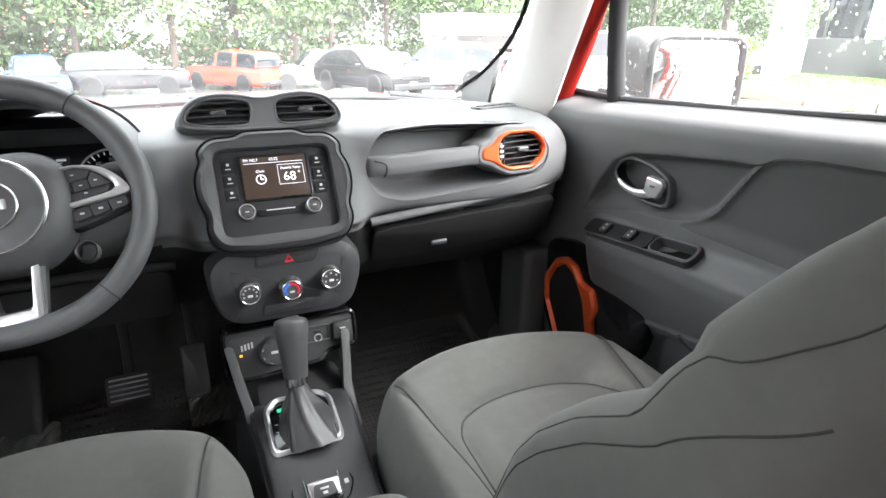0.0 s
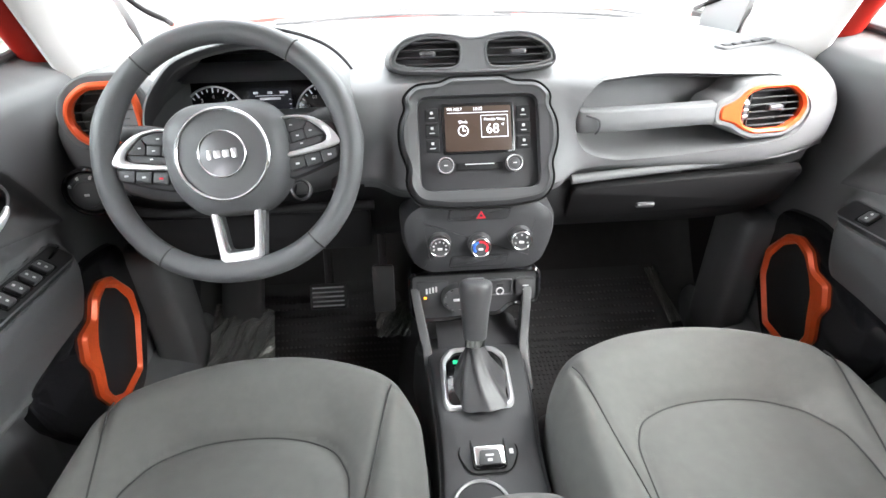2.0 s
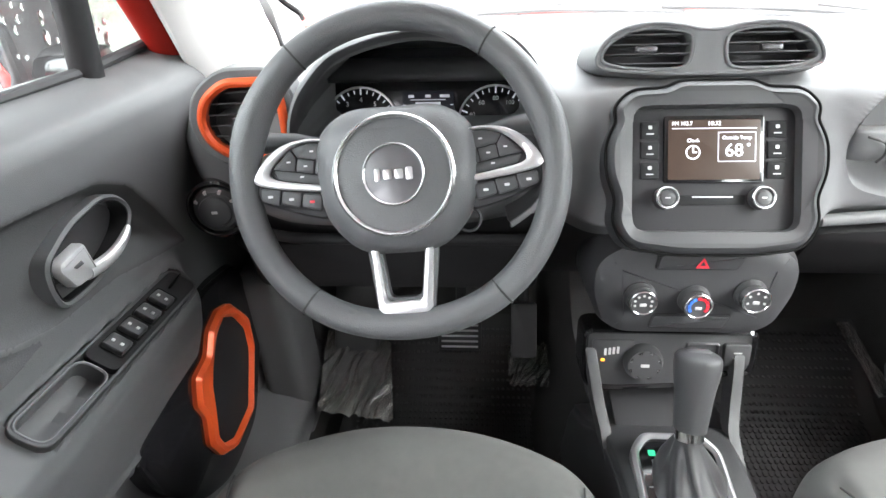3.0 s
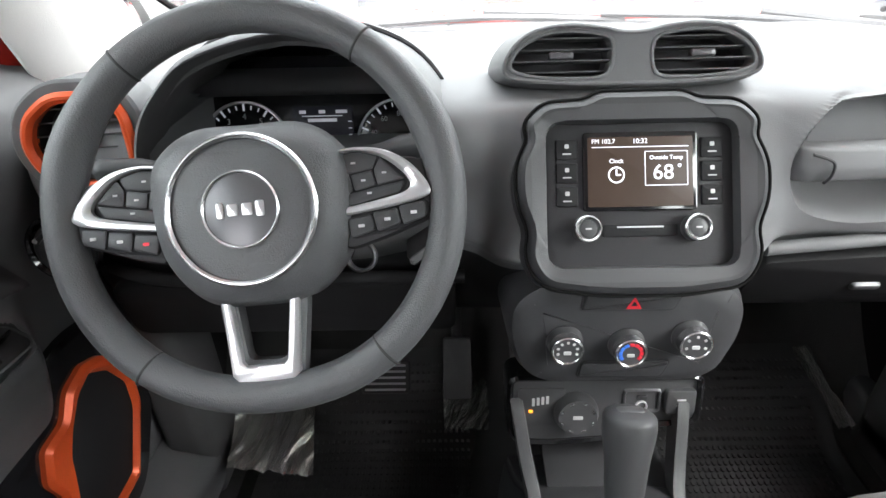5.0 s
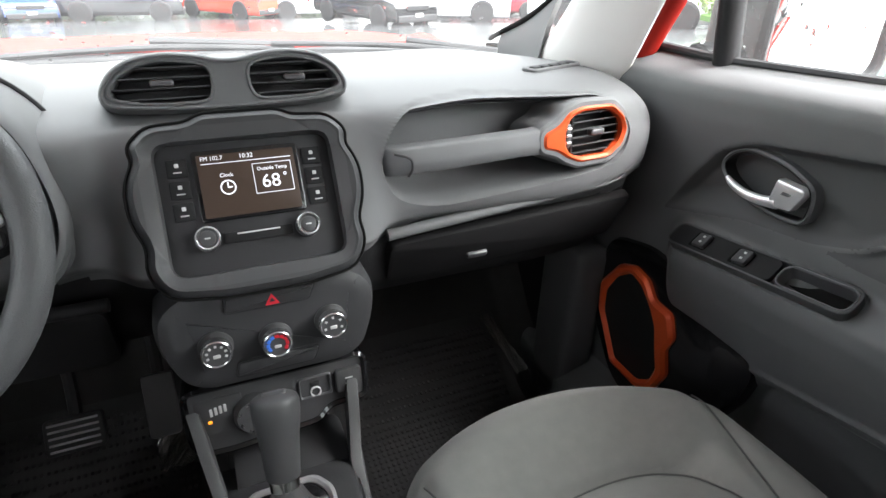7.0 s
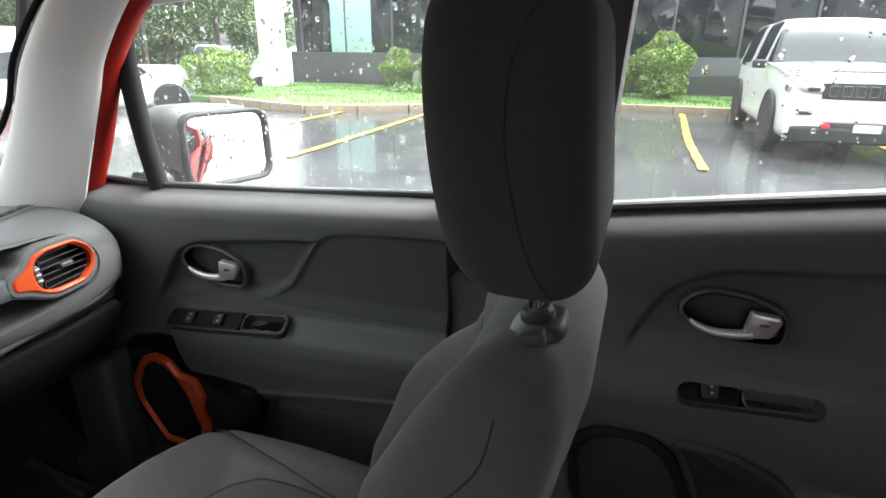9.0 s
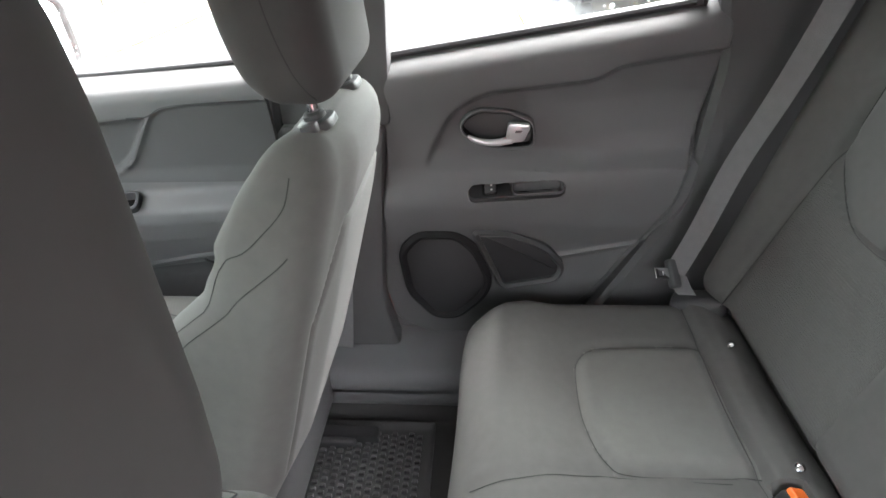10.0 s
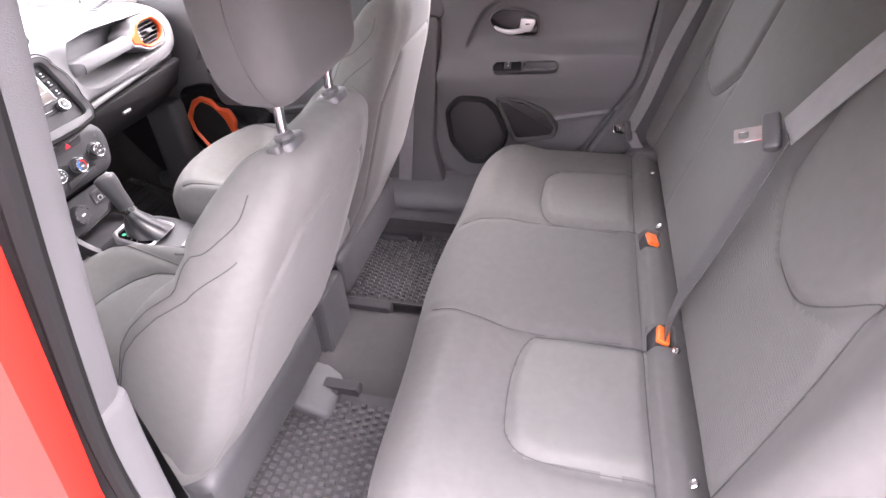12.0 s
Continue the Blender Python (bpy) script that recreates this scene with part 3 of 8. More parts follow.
    # windscreen
    ws = thing("window_1", (0, 1.75, 1.07), "wet laminated windscreen", "windscreen", kind="structure")
    u = np.linspace(-1, 1, 30)
    v = np.linspace(0, 1, 16)
    U, V = np.meshgrid(u, v, indexing="ij")
    X = U * (0.735 - 0.07 * V)
    Y = 1.84 - 0.27 * np.abs(U) ** 2.4 - (0.62 - 0.30 * np.abs(U) ** 2.4) * V
    Zs = 1.012 + 0.548 * V - 0.01 * np.abs(U)
    pane = mesh("pane", *grid(np.stack([X, Y, Zs], -1)), WINDSCREEN, ws)
    pane.visible_shadow = False
    # black frit and rubber round the windscreen corner
    edge = np.array([(x, y, z) for x, y, z in zip(X[:, 0], Y[:, 0] - 0.005, Zs[:, 0] + 0.004)])
    right = np.stack([X[-1], Y[-1] - 0.008, Zs[-1] + 0.002], 1)
    left = np.stack([X[0], Y[0] - 0.008, Zs[0] + 0.002], 1)
    mesh("seal", *tube(np.vstack([left[::-1], edge[1:-1], right]), 0.013, 8), DARK, ws)
    # painted outer skin over the cabin
    skin = thing("roof", (0, 0, 1.63), "red painted car roof", "roof", kind="structure")
    Xr, Yr = np.meshgrid(np.linspace(-0.76, 0.76, 40), np.linspace(-1.44, 1.24, 50), indexing="ij")
    Zr = 1.672 - 0.15 * (np.abs(Xr) / 0.76) ** 4 - 0.055 * step(Yr, 0.85, 1.24) ** 2 - 0.05 * (1 - step(Yr, -1.44, -0.9))
    mesh("roof_skin", *slab(np.stack([Xr, Yr, Zr], -1), (0, 0, -0.012)), REDPAINT, skin)
    for s in (-1, 1):
        mesh("roof_bar", *tube(catmull([(s * 0.66, 0.9, 1.60), (s * 0.66, 0.8, 1.655), (s * 0.66, -0.2, 1.68), (s * 0.66, -1.1, 1.655), (s * 0.66, -1.2, 1.60)], 30), 0.014, 8), DARK, skin, "black roof bar")
        quarter = thing("rear_quarter", (s * 0.82, -0.9, 0.35), "red rear quarter of the car body", "body panel", kind="structure")
        arch = [(-0.86 + 0.37 * math.cos(t), 0.37 + 0.37 * math.sin(t)) for t in np.linspace(math.pi, 0.15, 16)]
        line = [(-1.50, 0.40)] + [(a, max(b, 0.36)) for a, b in arch] + [(-0.42, 0.60), (-0.62 if s < 0 else -0.44, 0.85), (-0.66 if s < 0 else -0.46, 1.10), (-1.46, 1.12), (-1.52, 0.9)]
        mesh("quarter_skin", *prism(np.array(line), 0.025, 0.006, axes((s * 0.825, 0, 0), (0, 1, 0), (0, 0, 1), (-s, 0, 0))), REDPAINT, quarter)
    rear = thing("tailgate_skin", (0, -1.47, 0.4), "red painted tailgate", "tailgate", kind="structure")
    mesh("gate_panel", *rbox((0.76, 0.03, 0.33), 0.03, 12, lambda v: v + np.array([0, -1.475, 0.78])), REDPAINT, rear)
    # bonnet seen past the glass
    hood = thing("bonnet", (0, 2.2, 1.0), "wet red bonnet of the car", "bonnet", kind="structure")
    X, Y = np.meshgrid(np.linspace(-0.80, 0.80, 40), np.linspace(1.86, 2.75, 30), indexing="ij")
    Z = 1.048 - 0.07 * (Y - 1.86) - 0.05 * np.abs(X / 0.8) ** 3 - 0.14 * step(Y, 2.45, 2.8) + 0.008 * step(np.abs(X), 0.35, 0.45)
    mesh("bonnet_skin", *slab(np.stack([X, Y, Z], -1), (0, 0, -0.02)), REDPAINT, hood)
    for s in (-1, 1):
        wing = thing("front_wing", (s * 0.82, 2.2, 0.8), "red front wing of the car", "wing", kind="structure")
        mesh("wing_skin", *rbox((0.06, 0.75, 0.24), 0.05, 12, lambda v: v + np.array([s * 0.84, 2.0, 0.72])), REDPAINT, wing)
    cowl = thing("wiper_cowl", (0, 1.86, 1.05), "black plastic cowl under the windscreen", "cowl", kind="structure")
    mesh("cowl_cover", *rbox((0.70, 0.05, 0.014), 0.012, 12, lambda v: np.c_[v[:, 0], v[:, 1] + 1.89 - 0.18 * (v[:, 0] / 0.7) ** 2, v[:, 2] + 1.026]), DARK, cowl)
    for name, pts in (("wiper", [(0.72, 1.60, 1.030), (0.45, 1.76, 1.050), (0.15, 1.845, 1.054)]), ("wiper", [(0.20, 1.84, 1.040), (-0.1, 1.86, 1.050), (-0.42, 1.80, 1.046)])):
        w = thing(name, pts[0], "black windscreen wiper parked at the foot of the glass", "wiper")
        p = catmull(pts, 24)
        mesh("blade", *tube(p, 0.007, 8), DARK, w)
        mesh("arm", *tube(catmull([np.array(pts[0]) + (0.0, 0.03, 0.006), np.array(pts[1]) + (0, 0.012, 0.012)], 12), 0.009, 8), DARK, w)


build_shell()


# ---- doors ----
def door_handle(door, s, y, z, x, long=0.075, high=0.036):
    """Recessed inner handle: raised bezel, dark cup, a chrome lever sweeping along the foot and its square tab at the rear end."""
    o = chamfered([(-long, 0.10 * high), (-long * 0.80, high * 0.70), (-long * 0.45, high * 1.02), (long * 0.30, high * 0.92), (long * 0.92, high * 0.42), (long * 1.0, -high * 0.20), (long * 0.96, -high * 0.95), (long * 0.35, -high * 1.05), (-long * 0.30, -high * 0.88), (-long * 0.78, -high * 0.45)], 0.018, 6)
    side = ((0, -1, 0), (0, 0, 1), (-s, 0, 0))
    M = axes((s * x, y, z), *side)
    h = mesh("handle_bezel", *ring(inset(o, -0.003), inset(o, 0.003), 0.007, 0.003, M, -0.03), SOFT, door, "grey handle bezel")
    mesh("bezel_lip", *ring(inset(o, 0.0028), inset(o, 0.0045), 0.0055, 0.0008, M, -0.02), LID, h)
    mesh("handle_cup", *prism(inset(o, 0.003), 0.006, 0.003, axes((s * (x + 0.022), y, z), *side)), HARD, h)
    mid = catmull([(-0.76, -0.30), (-0.60, -0.50), (-0.30, -0.66), (0.05, -0.66), (0.40, -0.52)], 20) * np.array([long, high])
    mesh("handle_lever", *tube(move(np.c_[mid, np.full(20, 0.006)], axes((s * (x - 0.001), y, z), *side)), np.interp(np.linspace(0, 1, 20), [0, 0.2, 1], [0.0028, 0.0052, 0.0085]), 14), HANDLE, h, "chrome inner door handle")
    tab = chamfered(np.array([(0.22, -0.72), (0.72, -0.60), (0.88, 0.12), (0.84, 0.34), (0.30, 0.40)]) * np.array([long, high]), 0.005)
    mesh("lock_tab", *prism(tab, 0.013, 0.005, axes((s * (x - 0.001), y, z), *side)), HANDLE, h, "square chrome lock tab")
    mesh("tab_line", *prism(tab * np.array([0.30, 0.12]) + np.array([long * 0.40, -high * 0.02]), 0.0134, 0.0003, axes((s * (x - 0.001), y, z), *side)), GUNMETAL, h)


def switch_panel(door, s, y0, y1, z0, z1, x, n, share=0.36):
    """Panel on the armrest's sloping top: a rim, n window switches in dark wells and a pull pocket at the rear end."""
    d = np.array([0, y0 - y1, z0 - z1])
    L = np.linalg.norm(d)
    ax = d / L
    out = np.array([-s * 0.58, 0.0, 0.81])
    out /= np.linalg.norm(out)
    up = np.cross(out, ax)
    c = np.array([s * x, (y0 + y1) / 2, (z0 + z1) / 2])
    M = axes(c, ax, up, out)
    W = 0.043
    p = mesh("switch_panel", *ring(rrect(L, W, 0.016), rrect(L - 0.005, W - 0.005, 0.014), 0.0098, 0.0025, M, -0.02), HARD, door, "dark satin switch panel rim")
    cut = -L / 2 + L * share
    mesh("panel_floor", *prism(rrect(L * (1 - share) - 0.005, W - 0.006, 0.010) + np.array([(cut + L / 2) / 2, 0]), 0.009, 0.0005, M), LID, p)
    q = rrect(L * share - 0.006, W - 0.007, 0.014) + np.array([(cut - L / 2) / 2, 0])
    mesh("pull_pocket", *ring(inset(q, -0.0012), inset(q, 0.0025), 0.0108, 0.0015, M, -0.03), GUNMETAL, p)
    mesh("pocket_floor", *prism(q, 0.002, 0.0005, axes(c - out * 0.018, ax, up, out)), POCKET, p)
    for i in range(n):
        at = cut + 0.020 + (L * (1 - share) - (0.062 if n > 2 else 0.04)) * (i + 0.5) / n
        w = mesh("switch_well", *prism(rrect(0.030, W - 0.015, 0.004) + np.array([at, 0]), 0.0094, 0.0002, M), POCKET, p)
        mesh("switch", *rbox((0.0115, 0.0120, 0.005), 0.003, 5, lambda v: move(np.c_[v[:, 0] + at - 0.002, v[:, 1], v[:, 2] + 0.011 - 0.16 * v[:, 0]], M)), HARD, w, "black window switch")
        for k in (-1, 1):
            mesh("switch_mark", *prism(rrect(0.004, 0.0035, 0.0008) + np.array([at - 0.004, k * 0.005]), 0.0172, 0.0002, M), WHITE_MARK, w)


def front_door(s, name):
    door = thing(name, (s * 0.7, 0.9, 0.42), "dark grey front door panel with an orange-ringed loudspeaker", "car door", "front doors", kind="structure")
    ys = np.concatenate([np.linspace(0.465, 1.14, 210), np.linspace(1.144, 1.42, 40)])
    zs = np.concatenate([np.linspace(0.40, 0.66, 30), np.linspace(0.664, 1.16, 160)])
    Y, Z = np.meshgrid(ys, zs, indexing="ij")
    Z = np.minimum(Z, 1.122 + 0.03 * np.clip((0.95 - Y) / 0.5, -0.4, 1))
    zk = [0.40, 0.55, 0.66, 0.705, 0.745, 0.785, 0.830, 0.855, 0.870, 0.884, 0.93, 0.99, 1.045, 1.078, 1.098, 1.112, 1.122]
    arm = [0.690, 0.685, 0.682, 0.672, 0.655, 0.640, 0.630, 0.633, 0.650, 0.670, 0.674, 0.668, 0.660, 0.659, 0.667, 0.695, 0.737]
    bare = [0.690, 0.685, 0.682, 0.680, 0.678, 0.676, 0.674, 0.674, 0.674, 0.674, 0.672, 0.668, 0.660, 0.659, 0.667, 0.695, 0.737]
    # cloth insert behind the notch, and the scoop round the handle, darkened for shade
    ins = chamfered([(0.40, 0.922), (0.80, 0.918), (0.842, 0.922), (0.797, 0.940), (0.765, 0.966), (0.727, 1.022), (0.700, 1.060), (0.672, 1.076), (0.625, 1.083), (0.551, 1.087), (0.40, 1.095)], 0.012)
    sc = chamfered([(0.86, 0.924), (0.96, 0.914), (1.112, 0.872), (1.062, 0.952), (1.024, 1.000), (0.972, 1.026), (0.88, 1.040), (0.745, 1.058), (0.704, 1.060), (0.735, 1.022), (0.772, 0.968), (0.806, 0.942)], 0.012)
    q = np.stack([Y, Z], -1).reshape(-1, 2)
    for o in (ins, sc):
        q = snapped(q, np.vstack([o, o[:1]]), 0.0021)
    Y, Z = q[:, 0].reshape(Y.shape), q[:, 1].reshape(Z.shape)
    lift = 0.03 * np.clip((0.95 - Y) / 0.5, -0.4, 1)
    zz = Z - lift * step(Z, 0.68, 0.80)
    fade = step(Y, 1.085, 1.03)
    X = np.interp(zz, zk, arm) * fade + np.interp(zz, zk, bare) * (1 - fade)
    k = np.ones(5) / 5
    X = np.apply_along_axis(lambda r: np.convolve(np.pad(r, 2, mode="edge"), k, "valid"), 1, X)
    low = q[:, 1] + 0.30 * np.clip(q[:, 0] - 0.95, 0, 0.2)
    add = 0.006 * step(-inside(q, ins), -0.001, 0.006) * step(q[:, 1], 0.920, 0.955) + 0.019 * step(-inside(q, sc), -0.002, 0.012) * step(low, 0.914, 0.965)
    add += 0.024 * (1 - step(near_line(q, [(0.785 if s > 0 else 0.772, 0.882 if s > 0 else 0.878), (1.03, 0.856)]), 0.012, 0.018))
    hz = 0.978 if s > 0 else 0.968
    hd = ((q[:, 0] - 0.947) / 0.066) ** 2 + ((q[:, 1] - hz) / 0.030) ** 2
    add += 0.03 * (1 - step(hd, 0.85, 1.1))
    add -= 0.005 * np.exp(-(near_line(q, [(0.40, 0.79), (0.541, 0.772), (0.70, 0.742), (0.877, 0.703)]) / 0.005) ** 2)
    X = X + add.reshape(X.shape)
    # lower map pocket drops back towards the outer skin
    pk = chamfered([(0.50, 0.42), (0.88, 0.42), (0.88, 0.66), (0.86, 0.695), (0.50, 0.76)], 0.03)
    X += (0.03 * step(-inside(q, pk), -0.004, 0.02)).reshape(X.shape)
    # the insert's darker colour also fills the scoop, standing for its shade
    panel = mesh("door_panel", *slab(np.stack([s * X, Y, Z], -1), (s * 0.012, 0, 0)), DOOR_SOFT, door, second=DOOR_INSERT_SHADE, mask=lambda m: ((inside(m[:, 1:], ins) < 0.0006) | (inside(m[:, 1:], sc) < 0.0006)))
    gap = catmull([(0.745, 1.058), (0.705, 1.061), (0.672, 1.077), (0.625, 1.084), (0.551, 1.088), (0.475, 1.092)], 40)
    mesh("panel_gap", *tube(np.c_[np.full(40, s * 0.6615), gap], 0.0022, 6), DARK, panel)
    door_handle(door, s, 0.947, hz, 0.676, 0.074, 0.037)
    switch_panel(door, s, 1.052 if s > 0 else 1.038, 0.768 if s > 0 else 0.752, 0.853, 0.886 if s > 0 else 0.880, 0.650, 4 if s < 0 else 2)
    if s < 0:
        mesh("mirror_knob", *lathe([(0.013, 0), (0.013, 0.008), (0.009, 0.012), (0, 0.012)], 20, axes((s * 0.652, 1.016, 0.862), (0, 1, 0), (0.6, 0, 0.8), (-s * 0.8, 0, 0.6))), GLOSS, door)
    # loudspeaker: orange ring, dark grille and the black pocket behind it
    M = axes((s * 0.668, 0, 0), (0, 1, 0), (0, 0, 1), (-s, 0, 0))
    dy = 0.022 if s > 0 else 0.0
    outer = chamfered(np.array([(1.143, 0.735), (1.184, 0.675), (1.178, 0.618), (1.116, 0.520), (1.038, 0.516), (0.999, 0.545), (0.982, 0.590), (0.996, 0.636), (0.986, 0.668), (1.004, 0.708), (1.044, 0.712), (1.068, 0.741), (1.106, 0.750)]) + (dy, 0), 0.008)
    inner = chamfered(np.array([(1.142, 0.708), (1.165, 0.664), (1.161, 0.620), (1.108, 0.536), (1.042, 0.534), (1.014, 0.556), (1.006, 0.588), (1.016, 0.614), (1.024, 0.640), (1.032, 0.668), (1.050, 0.694), (1.078, 0.722), (1.110, 0.732)]) + (dy, 0), 0.008)
    spk = mesh("speaker_ring", *ring(outer, inner, 0.017, 0.006, M, -0.01), ORANGE, door, "orange loudspeaker surround")
    mesh("speaker_grille", *prism(inset(inner, -0.004), 0.010, 0.003, M), LID, spk)
    back = chamfered([(1.22, 0.77), (1.24, 0.60), (1.14, 0.47), (1.02, 0.46), (0.93, 0.52), (0.875, 0.62), (0.862, 0.70), (0.89, 0.725), (0.96, 0.735), (1.02, 0.775), (1.10, 0.80)], 0.04)
    mesh("speaker_pocket", *prism(back, 0.026, 0.012, axes((s * 0.690, 0, 0), (0, 1, 0), (0, 0, 1), (-s, 0, 0))), GLOSS, door)
    # rubber line at the foot of the glass, and the bar before the quarter light
    mesh("glass_seal", *tube([(s * 0.722, 0.47, 1.150), (s * 0.722, 0.80, 1.126), (s * 0.722, 1.10, 1.112), (s * 0.725, 1.27, 1.115)], 0.007, 8), DARK, door)
    mesh("quarter_bar", *tube(catmull([(s * 0.726, 1.095, 1.06), (s * 0.722, 1.100, 1.105), (s * 0.718, 1.115, 1.22), (s * 0.712, 1.118, 1.36), (s * 0.70, 1.09, 1.47)], 12), 0.019, 10), LID, door)
    mesh("frame_seal", *tube(catmull([(s * 0.728, 1.275, 1.110), (s * 0.722, 1.215, 1.25), (s * 0.716, 1.15, 1.37), (s * 0.705, 1.07, 1.445), (s * 0.70, 0.9, 1.462), (s * 0.70, 0.42, 1.47)], 24), 0.012, 8), DARK, door)
    gp = [(0.44, 1.14), (0.80, 1.115), (1.28, 1.10), (1.23, 1.24), (1.14, 1.39), (1.05, 1.46), (0.38, 1.49)]
    pane = mesh("window_pane", *prism(np.array(gp), 0.004, 0.001, axes((s * 0.738, 0, 0), (0, 1, 0), (0, 0, 1), (-s, 0, 0))), WET_SIDE, door)
    pane.visible_shadow = False
    # outer skin
    X2 = np.array([[0.53, 0.35], [1.45, 0.35], [1.42, 1.05], [1.30, 1.06], [0.53, 1.07]])
    mesh("outer_skin", *prism(X2, 0.02, 0.006, axes((s * 0.80, 0, 0), (0, 1, 0), (0, 0, 1), (-s, 0, 0))), REDPAINT, door, "red outer door skin")
    return door


front_door(1, "door_1")
front_door(-1, "door_2")


def rear_door(s=1):
    door = thing("door_3", (s * 0.72, 0.0, 0.46), "closed dark grey rear door panel with a black loudspeaker grille", "car door", kind="structure")
    ys = np.linspace(-0.39, 0.30, 210)
    zs = np.linspace(0.44, 1.235, 225)
    Y, Z = np.meshgrid(ys, zs, indexing="ij")
    top = 1.141 - (Y - 0.248) * 0.147
    Z = np.minimum(Z, top + 0.012)
    sc = chamfered([(0.186, 0.918), (0.160, 0.98), (0.125, 1.046), (0.062, 1.082), (-0.150, 1.106), (-0.185, 1.130), (-0.42, 1.165), (-0.42, 0.934)], 0.03)
    q = snapped(np.stack([Y, Z], -1).reshape(-1, 2), np.vstack([sc, sc[:1]]), 0.0021)
    Y, Z = q[:, 0].reshape(Y.shape), q[:, 1].reshape(Z.shape)
    zz = Z - (top - 1.141)
    zk = [0.44, 0.60, 0.70, 0.745, 0.80, 0.845, 0.868, 0.89, 0.92, 1.00, 1.06, 1.098, 1.120, 1.138, 1.153]
    ax = [0.735, 0.728, 0.722, 0.715, 0.697, 0.690, 0.694, 0.708, 0.716, 0.716, 0.704, 0.700, 0.706, 0.724, 0.752]
    lift = (top - 1.141) * step(Z, 0.95, 0.80)
    X = np.interp(zz + lift, zk, ax)
    k = np.ones(7) / 7
    X = np.apply_along_axis(lambda r: np.convolve(np.pad(r, 3, mode="edge"), k, "valid"), 1, X)
    add = 0.014 * step(-inside(q, sc), -0.003, 0.010) * step(q[:, 1], 0.918, 0.968)
    add += 0.026 * (1 - step(near_line(q, [(0.074, 0.878), (-0.088, 0.890)]), 0.012, 0.018))
    hd = ((q[:, 0] - 0.034) / 0.070) ** 2 + ((q[:, 1] - 1.010) / 0.033) ** 2
    add += 0.03 * (1 - step(hd, 0.85, 1.1))
    add -= 0.006 * np.exp(-(near_line(q, [(0.0, 0.70), (-0.12, 0.715), (-0.287, 0.755), (-0.40, 0.79)]) / 0.006) ** 2)
    edge = chamfered([(0.262, 1.20), (0.262, 0.94), (0.295, 0.62), (0.275, 0.515), (0.19, 0.465), (0.0, 0.46), (-0.10, 0.50), (-0.21, 0.62), (-0.335, 0.86), (-0.375, 1.145), (-0.37, 1.24)], 0.03)
    X += add.reshape(X.shape)
    out = inside(q, edge).reshape(X.shape)
    X = X + 0.016 * step(out, -0.008, 0.004)
    mesh("door_panel", *slab(np.stack([s * X, Y, Z], -1), (s * 0.012, 0, 0)), DOOR_SOFT, door)
    door_handle(door, s, 0.034, 1.010, 0.716, 0.074, 0.038)
    switch_panel(door, s, 0.092, -0.106, 0.876, 0.891, 0.705, 1, 0.55)
    M = axes((s * 0.712, 0, 0), (0, 1, 0), (0, 0, 1), (-s, 0, 0))
    o = chamfered([(0.250, 0.735), (0.205, 0.785), (0.115, 0.785), (0.070, 0.745), (0.035, 0.660), (0.050, 0.610), (0.115, 0.545), (0.175, 0.545), (0.235, 0.62)], 0.025)
    sp = mesh("speaker_ring", *ring(o, inset(o, 0.018), 0.022, 0.008, M, -0.02), LID, door)
    mesh("speaker_grille", *prism(inset(o, 0.015), 0.012, 0.003, M), DARK, sp)
    pk = chamfered([(0.09, 0.79), (0.00, 0.785), (-0.08, 0.75), (-0.125, 0.695), (-0.11, 0.655), (0.02, 0.63), (0.05, 0.70)], 0.025)
    pr = mesh("pocket_rim", *ring(pk, inset(pk, 0.013), 0.020, 0.007, M, -0.02), HARD, door)
    mesh("pocket_floor", *prism(inset(pk, 0.010), 0.004, 0.001, M), DARK, pr)
    mesh("glass_seal", *tube([(s * 0.735, 0.25, 1.148), (s * 0.735, -0.10, 1.198), (s * 0.735, -0.32, 1.232)], 0.008, 8), DARK, door)
    mesh("frame_seal", *tube(catmull([(s * 0.735, -0.315, 1.225), (s * 0.728, -0.325, 1.33), (s * 0.72, -0.30, 1.43), (s * 0.715, -0.15, 1.475), (s * 0.715, 0.24, 1.485)], 20), 0.012, 8), DARK, door)
    pane = mesh("window_pane", *prism(np.array([(0.24, 1.14), (0.24, 1.49), (-0.30, 1.49), (-0.335, 1.22)]), 0.004, 0.001, axes((s * 0.745, 0, 0), (0, 1, 0), (0, 0, 1), (-s, 0, 0))), CLEAR_SIDE, door)
    pane.visible_shadow = False
    mesh("outer_skin", *prism(np.array([(0.20, 0.35), (0.20, 1.07), (-0.36, 1.09), (-0.40, 0.9), (-0.2, 0.5), (-0.1, 0.35)]), 0.02, 0.006, axes((s * 0.81, 0, 0), (0, 1, 0), (0, 0, 1), (-s, 0, 0))), REDPAINT, door, "red outer door skin")
    return door


rear_door()
# the other rear door stands wide open on its hinge
swung = rear_door(-1)
swung.name = "door_4"
tagged(swung, "wide open rear door with a dark grey panel", "car door", kind="structure")
swung.matrix_basis = pose(-0.86, 0.40, 0, 0, 0, -80) @ pose(0.86 - 0.72, -0.40, 0.46)


# ---- seats ----
def groove(p, line, width=0.005):
    return np.exp(-(near_line(p, line) / width) ** 2)


